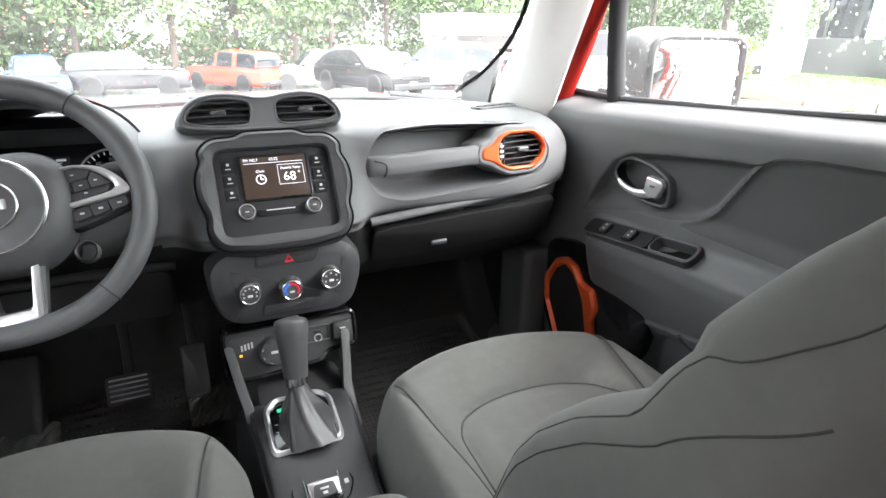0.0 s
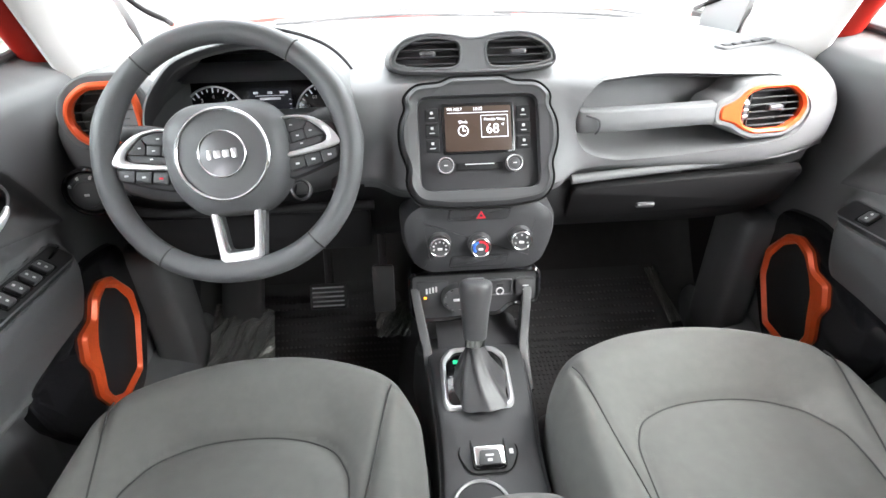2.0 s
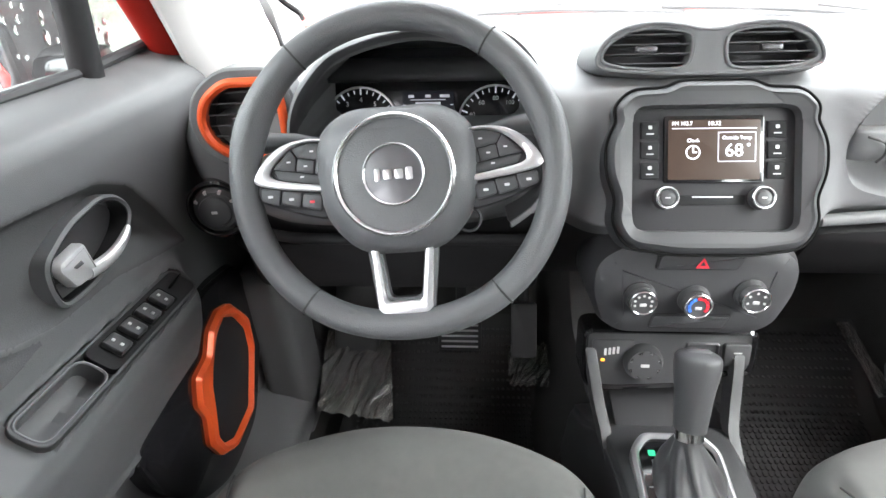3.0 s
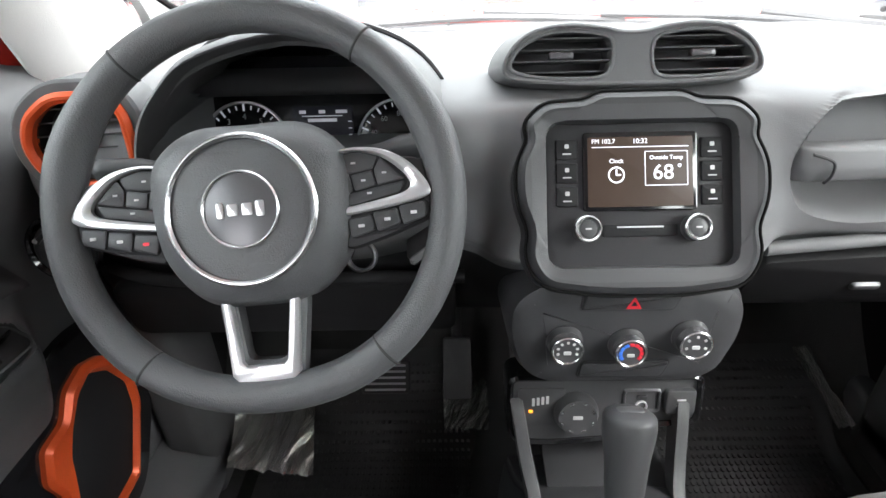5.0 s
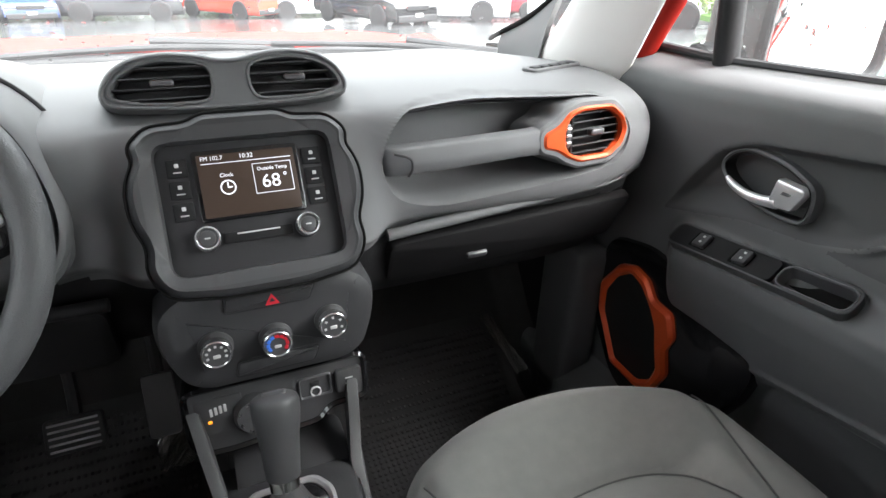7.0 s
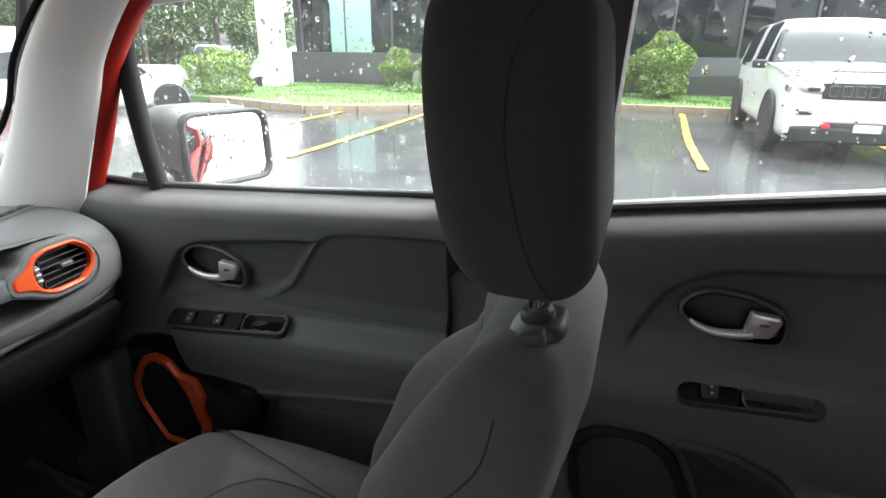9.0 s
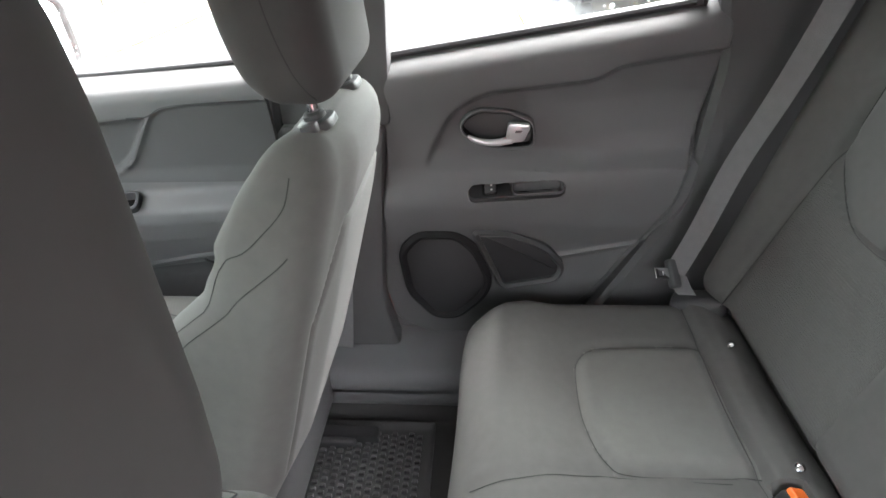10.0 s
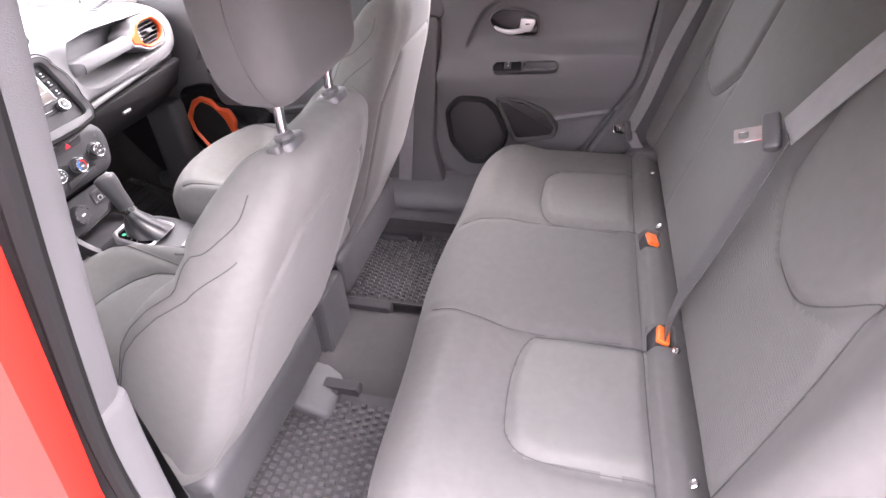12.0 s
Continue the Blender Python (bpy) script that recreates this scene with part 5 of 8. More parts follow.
    mesh("lower_trim", *prism(clip, 0.009, 0.0016, WM), SILVER, w, "silver lower spoke trim")
    # column shroud
    col = thing("steering_column", (-0.345, 1.1, 0.9), "black steering column shroud with stalks", "steering column")
    mesh("shroud", *rbox((0.062, 0.052, 0.10), 0.03, 14, lambda v: move(v + np.array([0, -0.010, -0.125]), WM)), LID, col)
    for s in (-1, 1):
        p = catmull([move(np.array([[s * 0.05, 0.045, -0.065]]), WM)[0], move(np.array([[s * 0.115, 0.050, -0.060]]), WM)[0], move(np.array([[s * 0.170, 0.054, -0.052]]), WM)[0]], 16)
        mesh("stalk", *tube(p, np.interp(np.linspace(0, 1, 16), [0, 0.45, 0.6, 0.95, 1], [0.008, 0.009, 0.0125, 0.0125, 0.009]), 14), HARD, col, "black column stalk")
    mesh("ignition_ring", *ring(circle(0.017, 28), circle(0.013, 28), 0.008, 0.002, WM @ np.array(pose(0.072, -0.052, -0.11)), -0.01), GUNMETAL, col)


build_wheel()


def text(parent, body, size, M, mat, name="lettering"):
    cu = bpy.data.curves.new("lettering", "FONT")
    cu.body, cu.size, cu.align_x, cu.align_y, cu.extrude, cu.resolution_u = body, size, "CENTER", "CENTER", 0.0002, 3
    tmp = bpy.data.objects.new("lettering", cu)
    me = bpy.data.meshes.new_from_object(tmp)
    bpy.data.objects.remove(tmp)
    v = np.array([p.co for p in me.vertices])
    f = [list(p.vertices) for p in me.polygons]
    return mesh(name, move(v, M), f, mat, parent, smooth=False)


def build_cluster():
    c = thing("instrument_cluster", (-0.325, 1.24, 0.98), "dark instrument cluster with two dials and a lit display", "instrument cluster")
    # hood: arch from the lip, sinking into the dash top
    lip = [(-0.43, 0.925), (-0.472, 0.955), (-0.490, 1.01), (-0.487, 1.055), (-0.465, 1.092), (-0.42, 1.128), (-0.325, 1.148), (-0.238, 1.128), (-0.192, 1.088), (-0.172, 1.03), (-0.170, 0.985), (-0.184, 0.950), (-0.215, 0.925)]
    arc = catmull(lip, 60)
    cx, cz = -0.322, 1.05

    def scaled(k, dz=0.0):
        return np.c_[cx + (arc[:, 0] - cx) * k, cz + (arc[:, 1] - cz) * k + dz]

    rows = []
    for y, k, dz in ((1.245, 0.90, -0.012), (1.12, 0.92, -0.008), (1.088, 0.94, -0.004), (1.080, 0.97, 0.0), (1.084, 1.0, 0.0), (1.10, 1.025, 0.0), (1.20, 1.05, -0.006), (1.35, 1.06, -0.03), (1.52, 1.04, -0.06)):
        q = scaled(k, dz)
        tilt = (q[:, 1] - 1.0) * (0.25 if y < 1.2 else 0.0)
        rows.append(np.c_[q[:, 0], y + tilt, q[:, 1]])
    P = np.array(rows)
    mesh("hood_inner", *slab(P[:4], (0, 0.0, 0.002)), HARD, c)
    mesh("hood", *slab(P[3:], (0, 0.012, -0.012)), SOFT, c, "dark grey instrument hood")
    mesh("hood_beading", *tube(P[6] + np.array([0, 0.0, 0.002]), 0.003, 6), DARK, c)
    tilt_n = np.array([0, -0.955, 0.296])
    tilt_u = np.array([0, 0.296, 0.955])
    M = axes((-0.331, 1.245, 1.008), (1, 0, 0), tilt_u, tilt_n)
    face = chamfered([(-0.165, -0.075), (0.165, -0.075), (0.165, 0.04), (0.11, 0.09), (-0.11, 0.09), (-0.165, 0.04)], 0.03)
    mesh("cluster_face", *prism(face, 0.008, 0.002, M), SCREEN_DARK, c)
    for x, name in ((-0.097, "tachometer"), (0.096, "speedometer")):
        D = M @ np.array(pose(x, -0.016, 0.008))
        d = mesh(name, *ring(circle(0.0550, 48), circle(0.0520, 48), 0.006, 0.001, D), SILVER, c, "round dial with a chrome ring")
        mesh("dial_face", *prism(circle(0.052, 48), 0.002, 0.0004, D), SCREEN_DARK, d)
        for i in range(25):
            a = radians(225 - 270 * i / 24)
            l = 0.009 if i % 3 == 0 else 0.005
            mesh("dial_mark", *prism(rrect(l, 0.0014 if i % 3 else 0.0022, 0.0003), 0.0032, 0.0002, D @ np.array(pose(0.0475 * math.cos(a), 0.0475 * math.sin(a), 0, 0, 0, math.degrees(a)))), DIAL_LIGHT, d)
        if name == "speedometer":
            for k, i in enumerate(range(3, 25, 3)):
                a = radians(225 - 270 * i / 24)
                text(d, str(20 * (k + 1)), 0.0085, D @ np.array(pose(0.036 * math.cos(a), 0.036 * math.sin(a), 0.0025)), WHITE_MARK)
        else:
            for k, i in enumerate(range(0, 25, 3)):
                a = radians(225 - 270 * i / 24)
                text(d, str(k), 0.0095, D @ np.array(pose(0.036 * math.cos(a), 0.036 * math.sin(a), 0.0025)), WHITE_MARK)
        a = radians(225)
        mesh("needle", *prism(chamfered([(0, -0.002), (0.046, -0.0006), (0.046, 0.0006), (0, 0.002)], 0.0004), 0.006, 0.0008, D @ np.array(pose(0, 0, 0.001, 0, 0, 225))), WHITE_MARK, d)
    M = M @ np.array(pose(0, -0.014, 0))
    disp = mesh("display", *prism(rrect(0.074, 0.085, 0.004) + np.array([0, 0.002]), 0.012, 0.001, M), material("display_blue_black", (0.010, 0.011, 0.015), 0.2, emit=0.02), c, "lit driver display")
    text(disp, "0", 0.030, M @ np.array(pose(0, 0.004, 0.0123)), DIAL_LIGHT)
    for x, w in ((-0.024, 0.008), (0.0, 0.008), (0.024, 0.014)):
        mesh("display_bar", *prism(rrect(w, 0.004, 0.0005) + np.array([x, 0.038]), 0.0128, 0.0002, M), DIAL_LIGHT, disp)
    mesh("display_bar", *prism(rrect(0.036, 0.004, 0.0005) + np.array([0, 0.028]), 0.0128, 0.0002, M), DIAL_LIGHT, disp)
    mesh("display_bar", *prism(rrect(0.05, 0.0012, 0.0002) + np.array([0, 0.033]), 0.0128, 0.0002, M), DIAL_LIGHT, disp)
    for s in (-1, 1):
        for i in range(7):
            mesh("gauge_tick", *prism(rrect(0.004, 0.0012, 0.0002) + np.array([s * 0.034, -0.022 + 0.008 * i]), 0.0128, 0.0002, M), DIAL_LIGHT, disp)


build_cluster()


def vane_set(parent, o, M, n, depth=0.03, handle=True, w=0.1):
    """Slats and a dark throat inside an outline of width w and its height."""
    lo, hi = o[:, 1].min(), o[:, 1].max()
    mesh("vent_throat", *prism(o, 0.003, 0.0005, M @ np.array(pose(0, 0, -depth))), DARK, parent)
    mesh("vent_wall", *ring(inset(o, -0.003), o, 0.0, 0.0005, M, -depth), DARK, parent)
    for i in range(n):
        y = lo + (hi - lo) * (i + 0.5) / n
        hits = [p for p in range(len(o)) if (o[p, 1] - y) * (o[p - 1, 1] - y) <= 0 and o[p, 1] != o[p - 1, 1]]
        xs = sorted(o[p - 1, 0] + (y - o[p - 1, 1]) / (o[p, 1] - o[p - 1, 1]) * (o[p, 0] - o[p - 1, 0]) for p in hits)
        if len(xs) < 2:
            continue
        T = M @ np.array(pose((xs[0] + xs[-1]) / 2, y, -0.006, 80, 0, 0))
        mesh("vane", *prism(rrect(xs[-1] - xs[0] - 0.001, 0.013, 0.001), 0.0018, 0.0006, T), HARD, parent)
    if handle:
        c = (o[:, 0].min() + o[:, 0].max()) / 2
        mesh("vane_tab", *rbox((0.013, 0.0045, 0.006), 0.003, 6, lambda v: move(v + np.array([c, (lo + hi) / 2, -0.001]), M)), GUNMETAL, parent)


def build_vents():
    # twin vent pod on top of the dash
    pod = thing("centre_air_vent", (CX, 1.19, 1.07), "dark grey twin air vent pod on the dashboard top", "air vent")
    M = axes((CX, 1.176, 1.106), (1, 0, 0), (0, 0.26, 0.966), (0, -0.966, 0.26)) @ np.diag([0.955, 0.90, 1, 1])
    out = catmull([(-0.139, -0.012), (-0.128, 0.012), (-0.105, 0.028), (-0.07, 0.034), (-0.035, 0.031), (-0.012, 0.026), (0.012, 0.026), (0.035, 0.031), (0.07, 0.034), (0.105, 0.028), (0.128, 0.012), (0.139, -0.012), (0.125, -0.026), (0.06, -0.032), (0, -0.033), (-0.06, -0.032), (-0.125, -0.026)], 102, True)
    holes = []
    for s in (-1, 1):
        h = catmull([(s * 0.022, 0.014), (s * 0.045, 0.024), (s * 0.085, 0.025), (s * 0.118, 0.011), (s * 0.130, -0.012), (s * 0.105, -0.022), (s * 0.06, -0.025), (s * 0.026, -0.020)], 64, True)
        holes.append(h if s > 0 else h[::-1])
    bm = bmesh.new()
    loops = []
    for o in (out, *holes):
        vs = [bm.verts.new((x, y, 0.018)) for x, y in o]
        loops.append([bm.edges.new((vs[i], vs[(i + 1) % len(vs)])) for i in range(len(vs))])
    bmesh.ops.triangle_fill(bm, use_beauty=True, use_dissolve=False, edges=[e for l in loops for e in l])
    bm.verts.index_update()
    fv = [tuple(v.co) for v in bm.verts]
    ff = [[v.index for v in f.verts] for f in bm.faces]
    bm.free()
    skirt = grid(np.array([np.c_[inset(out, -0.010), np.full(102, -0.055)], np.c_[inset(out, -0.004), np.full(102, 0.004)], np.c_[inset(out, -0.001), np.full(102, 0.014)], np.c_[out, np.full(102, 0.018)]]), close_v=True)
    mesh("vent_pod", *join((move(np.array(fv), M), ff), (move(skirt[0], M), skirt[1])), SOFT, pod)
    lipline = np.c_[inset(out, 0.002), np.full(102, 0.0185)]
    mesh("pod_lip", *tube(move(lipline, M), 0.0022, 6, True), SOFT, pod)
    for h in holes:
        v = mesh("vent", *ring(inset(h, -0.002), inset(h, 0.002), 0.020, 0.001, M, 0.0), SOFT, pod)
        vane_set(v, inset(h, 0.0015), M @ np.array(pose(0, 0, 0.014)), 4, 0.04)
    # passenger vent in its orange frame, with the grab bar
    v = thing("passenger_air_vent", (0.49, 1.1, 0.97), "orange-framed air vent with a grey grab bar", "air vent", "side vents")
    N = np.array([0.12, -0.985, 0.12])
    N /= np.linalg.norm(N)
    Xd = np.cross((0, 0, 1.0), N)
    Xd = Xd / np.linalg.norm(Xd) * -1 if Xd is not None and np.dot(Xd, (1, 0, 0)) < 0 else Xd / np.linalg.norm(Xd)
    Ud = np.cross(N, Xd)
    M = axes((0.494, 1.112, 1.018), Xd, Ud, N)
    o = chamfered([(-0.094, 0.010), (-0.066, 0.020), (-0.050, 0.036), (-0.025, 0.042), (0.035, 0.040), (0.060, 0.022), (0.070, 0.0), (0.060, -0.024), (0.035, -0.040), (-0.025, -0.040), (-0.050, -0.030), (-0.066, -0.019), (-0.094, -0.011)], 0.008)
    i = chamfered([(-0.053, 0.002), (-0.052, 0.013), (-0.044, 0.027), (-0.022, 0.034), (0.031, 0.033), (0.053, 0.017), (0.061, 0.0), (0.053, -0.019), (0.031, -0.033), (-0.022, -0.032), (-0.044, -0.024), (-0.052, -0.013), (-0.053, -0.002)], 0.008)
    mesh("orange_frame", *ring(o, i, 0.012, 0.004, M, -0.004), ORANGE, v, "orange vent frame")
    house = inset(o, -0.009)
    mesh("vent_housing", *ring(house, inset(i, -0.003), 0.009, 0.004, M, -0.06), SOFT, v)
    slats = i.copy()
    slats[:, 0] = np.maximum(slats[:, 0], -0.032)
    vane_set(v, slats, M, 6, 0.03)
    mesh("thumb_panel", *prism(rrect(0.022, 0.050, 0.006) + np.array([-0.042, 0]), 0.004, 0.001, M @ np.array(pose(0, 0, -0.008))), SOFT, v)
    mesh("thumb_wheel", *prism(rrect(0.010, 0.034, 0.004) + np.array([-0.041, 0]), 0.008, 0.003, M @ np.array(pose(0, 0, -0.006))), GUNMETAL, v)
    for k in range(3):
        mesh("wheel_rib", *prism(rrect(0.009, 0.004, 0.001) + np.array([-0.041, -0.010 + 0.010 * k]), 0.0095, 0.001, M @ np.array(pose(0, 0, -0.006))), SILVER, v)
    path = np.array([(0.150, 1.165, 1.008), (0.172, 1.128, 1.009), (0.190, 1.110, 1.010), (0.26, 1.106, 1.012), (0.34, 1.105, 1.015), (0.405, 1.106, 1.017), (0.44, 1.110, 1.018)])
    c = catmull(path, 44)
    rows = []
    for k, p in enumerate(c):
        hh = np.interp(k / 43, [0, 0.25, 0.75, 0.9, 1], [0.021, 0.0185, 0.0165, 0.019, 0.026])
        sec = chamfered([(-0.014, -hh * 0.9), (0.012, -hh), (0.015, -hh * 0.2), (0.010, hh), (-0.014, hh)], 0.004, 4)
        rows.append(np.c_[np.full(len(sec), p[0]), p[1] - sec[:, 0], p[2] + sec[:, 1]])
    bar = mesh("grab_bar", *grid(np.array(rows), close_v=True), SOFT, v, "grey grab bar")
    mesh("bar_joint", *tube(catmull([(0.186, 1.0935, 1.024), (0.206, 1.0905, 1.017), (0.209, 1.0905, 1.003), (0.204, 1.092, 0.993)], 14), 0.0016, 6), DARK, bar)
    # driver's side vent
    d = thing("driver_air_vent", (-0.54, 1.1, 0.99), "orange-framed air vent beside the wheel", "air vent", "side vents")
    N = np.array([0.10, -0.99, 0.10])
    N /= np.linalg.norm(N)
    Xd = np.cross((0, 0, 1.0), N) * -1
    Xd /= np.linalg.norm(Xd)
    Xd = Xd if Xd[0] > 0 else -Xd
    M = axes((-0.546, 1.105, 1.048), Xd, np.cross(N, Xd), N)
    o = chamfered([(-0.056, 0.0), (-0.046, 0.030), (-0.016, 0.052), (0.040, 0.052), (0.056, 0.03), (0.056, -0.030), (0.040, -0.048), (-0.016, -0.050), (-0.046, -0.030)], 0.014)
    mesh("orange_frame", *ring(o, inset(o, 0.011), 0.012, 0.004, M, -0.004), ORANGE, d, "orange vent frame")
    mesh("vent_housing", *ring(inset(o, -0.011), inset(o, 0.008), 0.006, 0.003, M, -0.05), SOFT, d)
    vane_set(d, inset(o, 0.011), M, 6, 0.03)
    k = thing("light_switch", (-0.607, 1.1, 0.9), "round black headlamp switch", "switch")
    M = axes((-0.612, 1.112, 0.924), Xd, np.cross(N, Xd), N)
    mesh("switch_bezel", *ring(circle(0.041, 36), circle(0.034, 36), 0.012, 0.004, M, -0.03), GLOSS, k)
    mesh("switch_knob", *lathe([(0.032, -0.01), (0.032, 0.008), (0.027, 0.014), (0.012, 0.015), (0, 0.015)], 36, M), HARD, k)
    mesh("knob_cap", *prism(circle(0.022, 32), 0.020, 0.004, M), BEZEL, k)
    mesh("knob_mark", *prism(rrect(0.008, 0.004, 0.001), 0.0204, 0.0002, M), WHITE_MARK, k)
    for j in range(4):
        a = radians(30 + 40 * j)
        mesh("knob_mark", *prism(rrect(0.005, 0.004, 0.001), 0.0150, 0.0002, M @ np.array(pose(0.0275 * math.cos(a), 0.0275 * math.sin(a), 0, 0, 0, math.degrees(a)))), WHITE_MARK, k)


build_vents()

# ---- centre stack ----
BN = np.array([0, -0.86, 0.51])
BU = np.array([0, 0.51, 0.86])
BM = axes((CX, 1.0695, 0.996), (1, 0, 0), BU, BN)


def build_stack():
    s = thing("radio_unit", (CX, 1.07, 0.92), "touch-screen car radio in a grey bezel", "car radio")
    o = chamfered([(-0.098, -0.088), (-0.040, -0.096), (0.040, -0.096), (0.098, -0.088), (0.113, -0.060), (0.108, -0.035), (0.120, -0.005), (0.120, 0.030), (0.108, 0.055), (0.112, 0.070), (0.095, 0.088), (0.055, 0.090), (0.040, 0.098), (-0.040, 0.098), (-0.055, 0.090), (-0.095, 0.088), (-0.112, 0.070), (-0.108, 0.055), (-0.120, 0.030), (-0.120, -0.005), (-0.108, -0.035), (-0.113, -0.060)], 0.016, 5)
    n = len(o)
    a = np.arctan2(o[:, 1], o[:, 0])
    big = rrect(0.184, 0.142, 0.016, 400 // 4)
    ang = np.arctan2(big[:, 1], big[:, 0])
    i = np.array([big[np.argmin(np.abs(np.angle(np.exp(1j * (ang - t)))))] for t in a])
    P = [(inset(o, -0.006), -0.03), (inset(o, -0.003), 0.002), (inset(o, 0.001), 0.008), (inset(o, 0.005), 0.011), (o * 0.60 + i * 0.40, 0.0095), (i * 0.93 + o * 0.07, 0.006), (i, -0.004), (i, -0.012)]
    v, f = grid(np.array([np.c_[q, np.full(n, z)] for q, z in P[:5]]), close_v=True)
    rimmed = mesh("radio_bezel", move(v, BM), f, DARKPANEL, s, "dark grey radio bezel")
    v, f = grid(np.array([np.c_[q, np.full(n, z)] for q, z in P[4:]]), close_v=True)
    mesh("inner_slope", move(v, BM), f, HARD, rimmed)
    gr = np.c_[inset(o, -0.004), np.full(n, 0.003)]
    mesh("bezel_groove", *tube(move(gr, BM), 0.0016, 8, True), POCKET, s)
    panel = mesh("radio_face", *prism(rrect(0.186, 0.144, 0.016, 6), 0.004, 0.001, BM @ np.array(pose(0, 0, -0.010))), DARK, s)
    scr = mesh("screen_frame", *prism(rrect(0.112, 0.078, 0.004) + np.array([0, 0.023]), 0.004, 0.001, BM @ np.array(pose(0, 0, -0.006))), GLOSS, s)
    S = BM @ np.array(pose(0, 0.0225, -0.0018))
    mesh("screen", *prism(rrect(0.103, 0.069, 0.002), 0.0006, 0.0002, S), SCREEN, scr, "lit radio screen")
    text(scr, "FM 102.7", 0.0062, S @ np.array(pose(-0.036, 0.0300, 0.0008)), WHITE_LIGHT)
    text(scr, "10:32", 0.0068, S @ np.array(pose(0.0, 0.0300, 0.0008)), WHITE_LIGHT)
    mesh("screen_rule", *prism(rrect(0.095, 0.0007, 0.0001), 0.0003, 0.0001, S @ np.array(pose(0, 0.0245, 0.0006))), WHITE_LIGHT, scr)
    text(scr, "Clock", 0.0058, S @ np.array(pose(-0.0235, 0.0105, 0.0008)), WHITE_LIGHT)
    text(scr, "Outside Temp", 0.0056, S @ np.array(pose(0.0255, 0.0135, 0.0008)), WHITE_LIGHT)
    text(scr, "68", 0.021, S @ np.array(pose(0.0225, -0.0015, 0.0008)), WHITE_LIGHT)
    mesh("degree_mark", *ring(circle(0.0017, 12), circle(0.0011, 12), 0.0006, 0.0001, S @ np.array(pose(0.0385, 0.0055, 0.0006))), WHITE_LIGHT, scr)
    mesh("clock_face", *ring(circle(0.0082, 28), circle(0.0068, 28), 0.0004, 0.0001, S @ np.array(pose(-0.0235, -0.003, 0.0006))), WHITE_LIGHT, scr)
    mesh("clock_hand", *prism(rrect(0.0014, 0.0062, 0.0002) + np.array([0, 0.0025]), 0.0008, 0.0001, S @ np.array(pose(-0.0235, -0.003, 0.0006))), WHITE_LIGHT, scr)
    mesh("clock_hand", *prism(rrect(0.0048, 0.0014, 0.0002) + np.array([0.002, 0]), 0.0008, 0.0001, S @ np.array(pose(-0.0235, -0.003, 0.0006))), WHITE_LIGHT, scr)
    mesh("screen_box", *ring(rrect(0.042, 0.034, 0.001), rrect(0.0408, 0.0328, 0.0008), 0.0004, 0.0001, S @ np.array(pose(0.0255, 0.003, 0.0006))), WHITE_LIGHT, scr)
    for sx in (-1, 1):
        for k in range(3):
            b = mesh("radio_button", *prism(rrect(0.021, 0.020, 0.002) + np.array([sx * 0.0715, 0.046 - 0.0235 * k]), 0.003, 0.001, BM @ np.array(pose(0, 0, -0.0068))), LID, panel)
            mesh("button_mark", *prism(rrect(0.0042, 0.0042, 0.001) + np.array([sx * 0.0715, 0.049 - 0.0235 * k]), 0.0006, 0.0001, BM @ np.array(pose(0, 0, -0.0036))), WHITE_MARK, b)
            mesh("button_mark", *prism(rrect(0.0085, 0.0013, 0.0003) + np.array([sx * 0.0715, 0.0415 - 0.0235 * k]), 0.0006, 0.0001, BM @ np.array(pose(0, 0, -0.0036))), WHITE_MARK, b)
        kn = BM @ np.array(pose(sx * 0.0535, -0.0335, -0.006))
        k = mesh("radio_knob", *lathe([(0.0135, 0), (0.0135, 0.010), (0.0125, 0.012), (0.0105, 0.0125), (0.009, 0.0115), (0, 0.0115)], 36, kn), HARD, s)
        mesh("knob_ring", *ring(circle(0.0134, 36), circle(0.0105, 36), 0.0138, 0.0010, kn, 0.007), SATIN, k)
        mesh("knob_cap", *prism(circle(0.0085, 28), 0.0126, 0.001, kn), BEZEL, k)
        mesh("knob_mark", *prism(rrect(0.006, 0.0016, 0.0004), 0.0130, 0.0002, kn), WHITE_MARK, k)
    bar = mesh("button_strip", *prism(rrect(0.074, 0.012, 0.002) + np.array([0, -0.0355]), 0.003, 0.001, BM @ np.array(pose(0, 0, -0.0068))), LID, panel)
    mesh("strip_line", *prism(rrect(0.046, 0.0016, 0.0005) + np.array([0, -0.032]), 0.0035, 0.0002, BM @ np.array(pose(0, 0, -0.0068))), WHITE_MARK, bar)
    # heater controls
    h = thing("heater_panel", (CX, 1.05, 0.77), "black heater panel with three chrome-ringed knobs", "heater controls")
    M = axes((CX, 1.062, 0.840), (1, 0, 0), (0, 0.10, 0.995), (0, -0.995, 0.10))
    o = chamfered([(-0.095, 0.066), (0.095, 0.066), (0.128, 0.040), (0.130, -0.005), (0.112, -0.055), (0.085, -0.071), (-0.085, -0.071), (-0.112, -0.055), (-0.130, -0.005), (-0.128, 0.040)], 0.028, 6)
    rings = [(inset(o, -0.004), -0.10), (o, 0.0), (inset(o, 0.006), 0.016), (inset(o, 0.018), 0.022), (inset(o, 0.030), 0.0225)]
    v, f = grid(np.array([np.c_[q, np.full(len(q), z)] for q, z in rings]), close_v=True)
    mesh("panel_body", move(v, M), f + [list(range(4 * len(o), 5 * len(o)))], DARKPANEL, h)
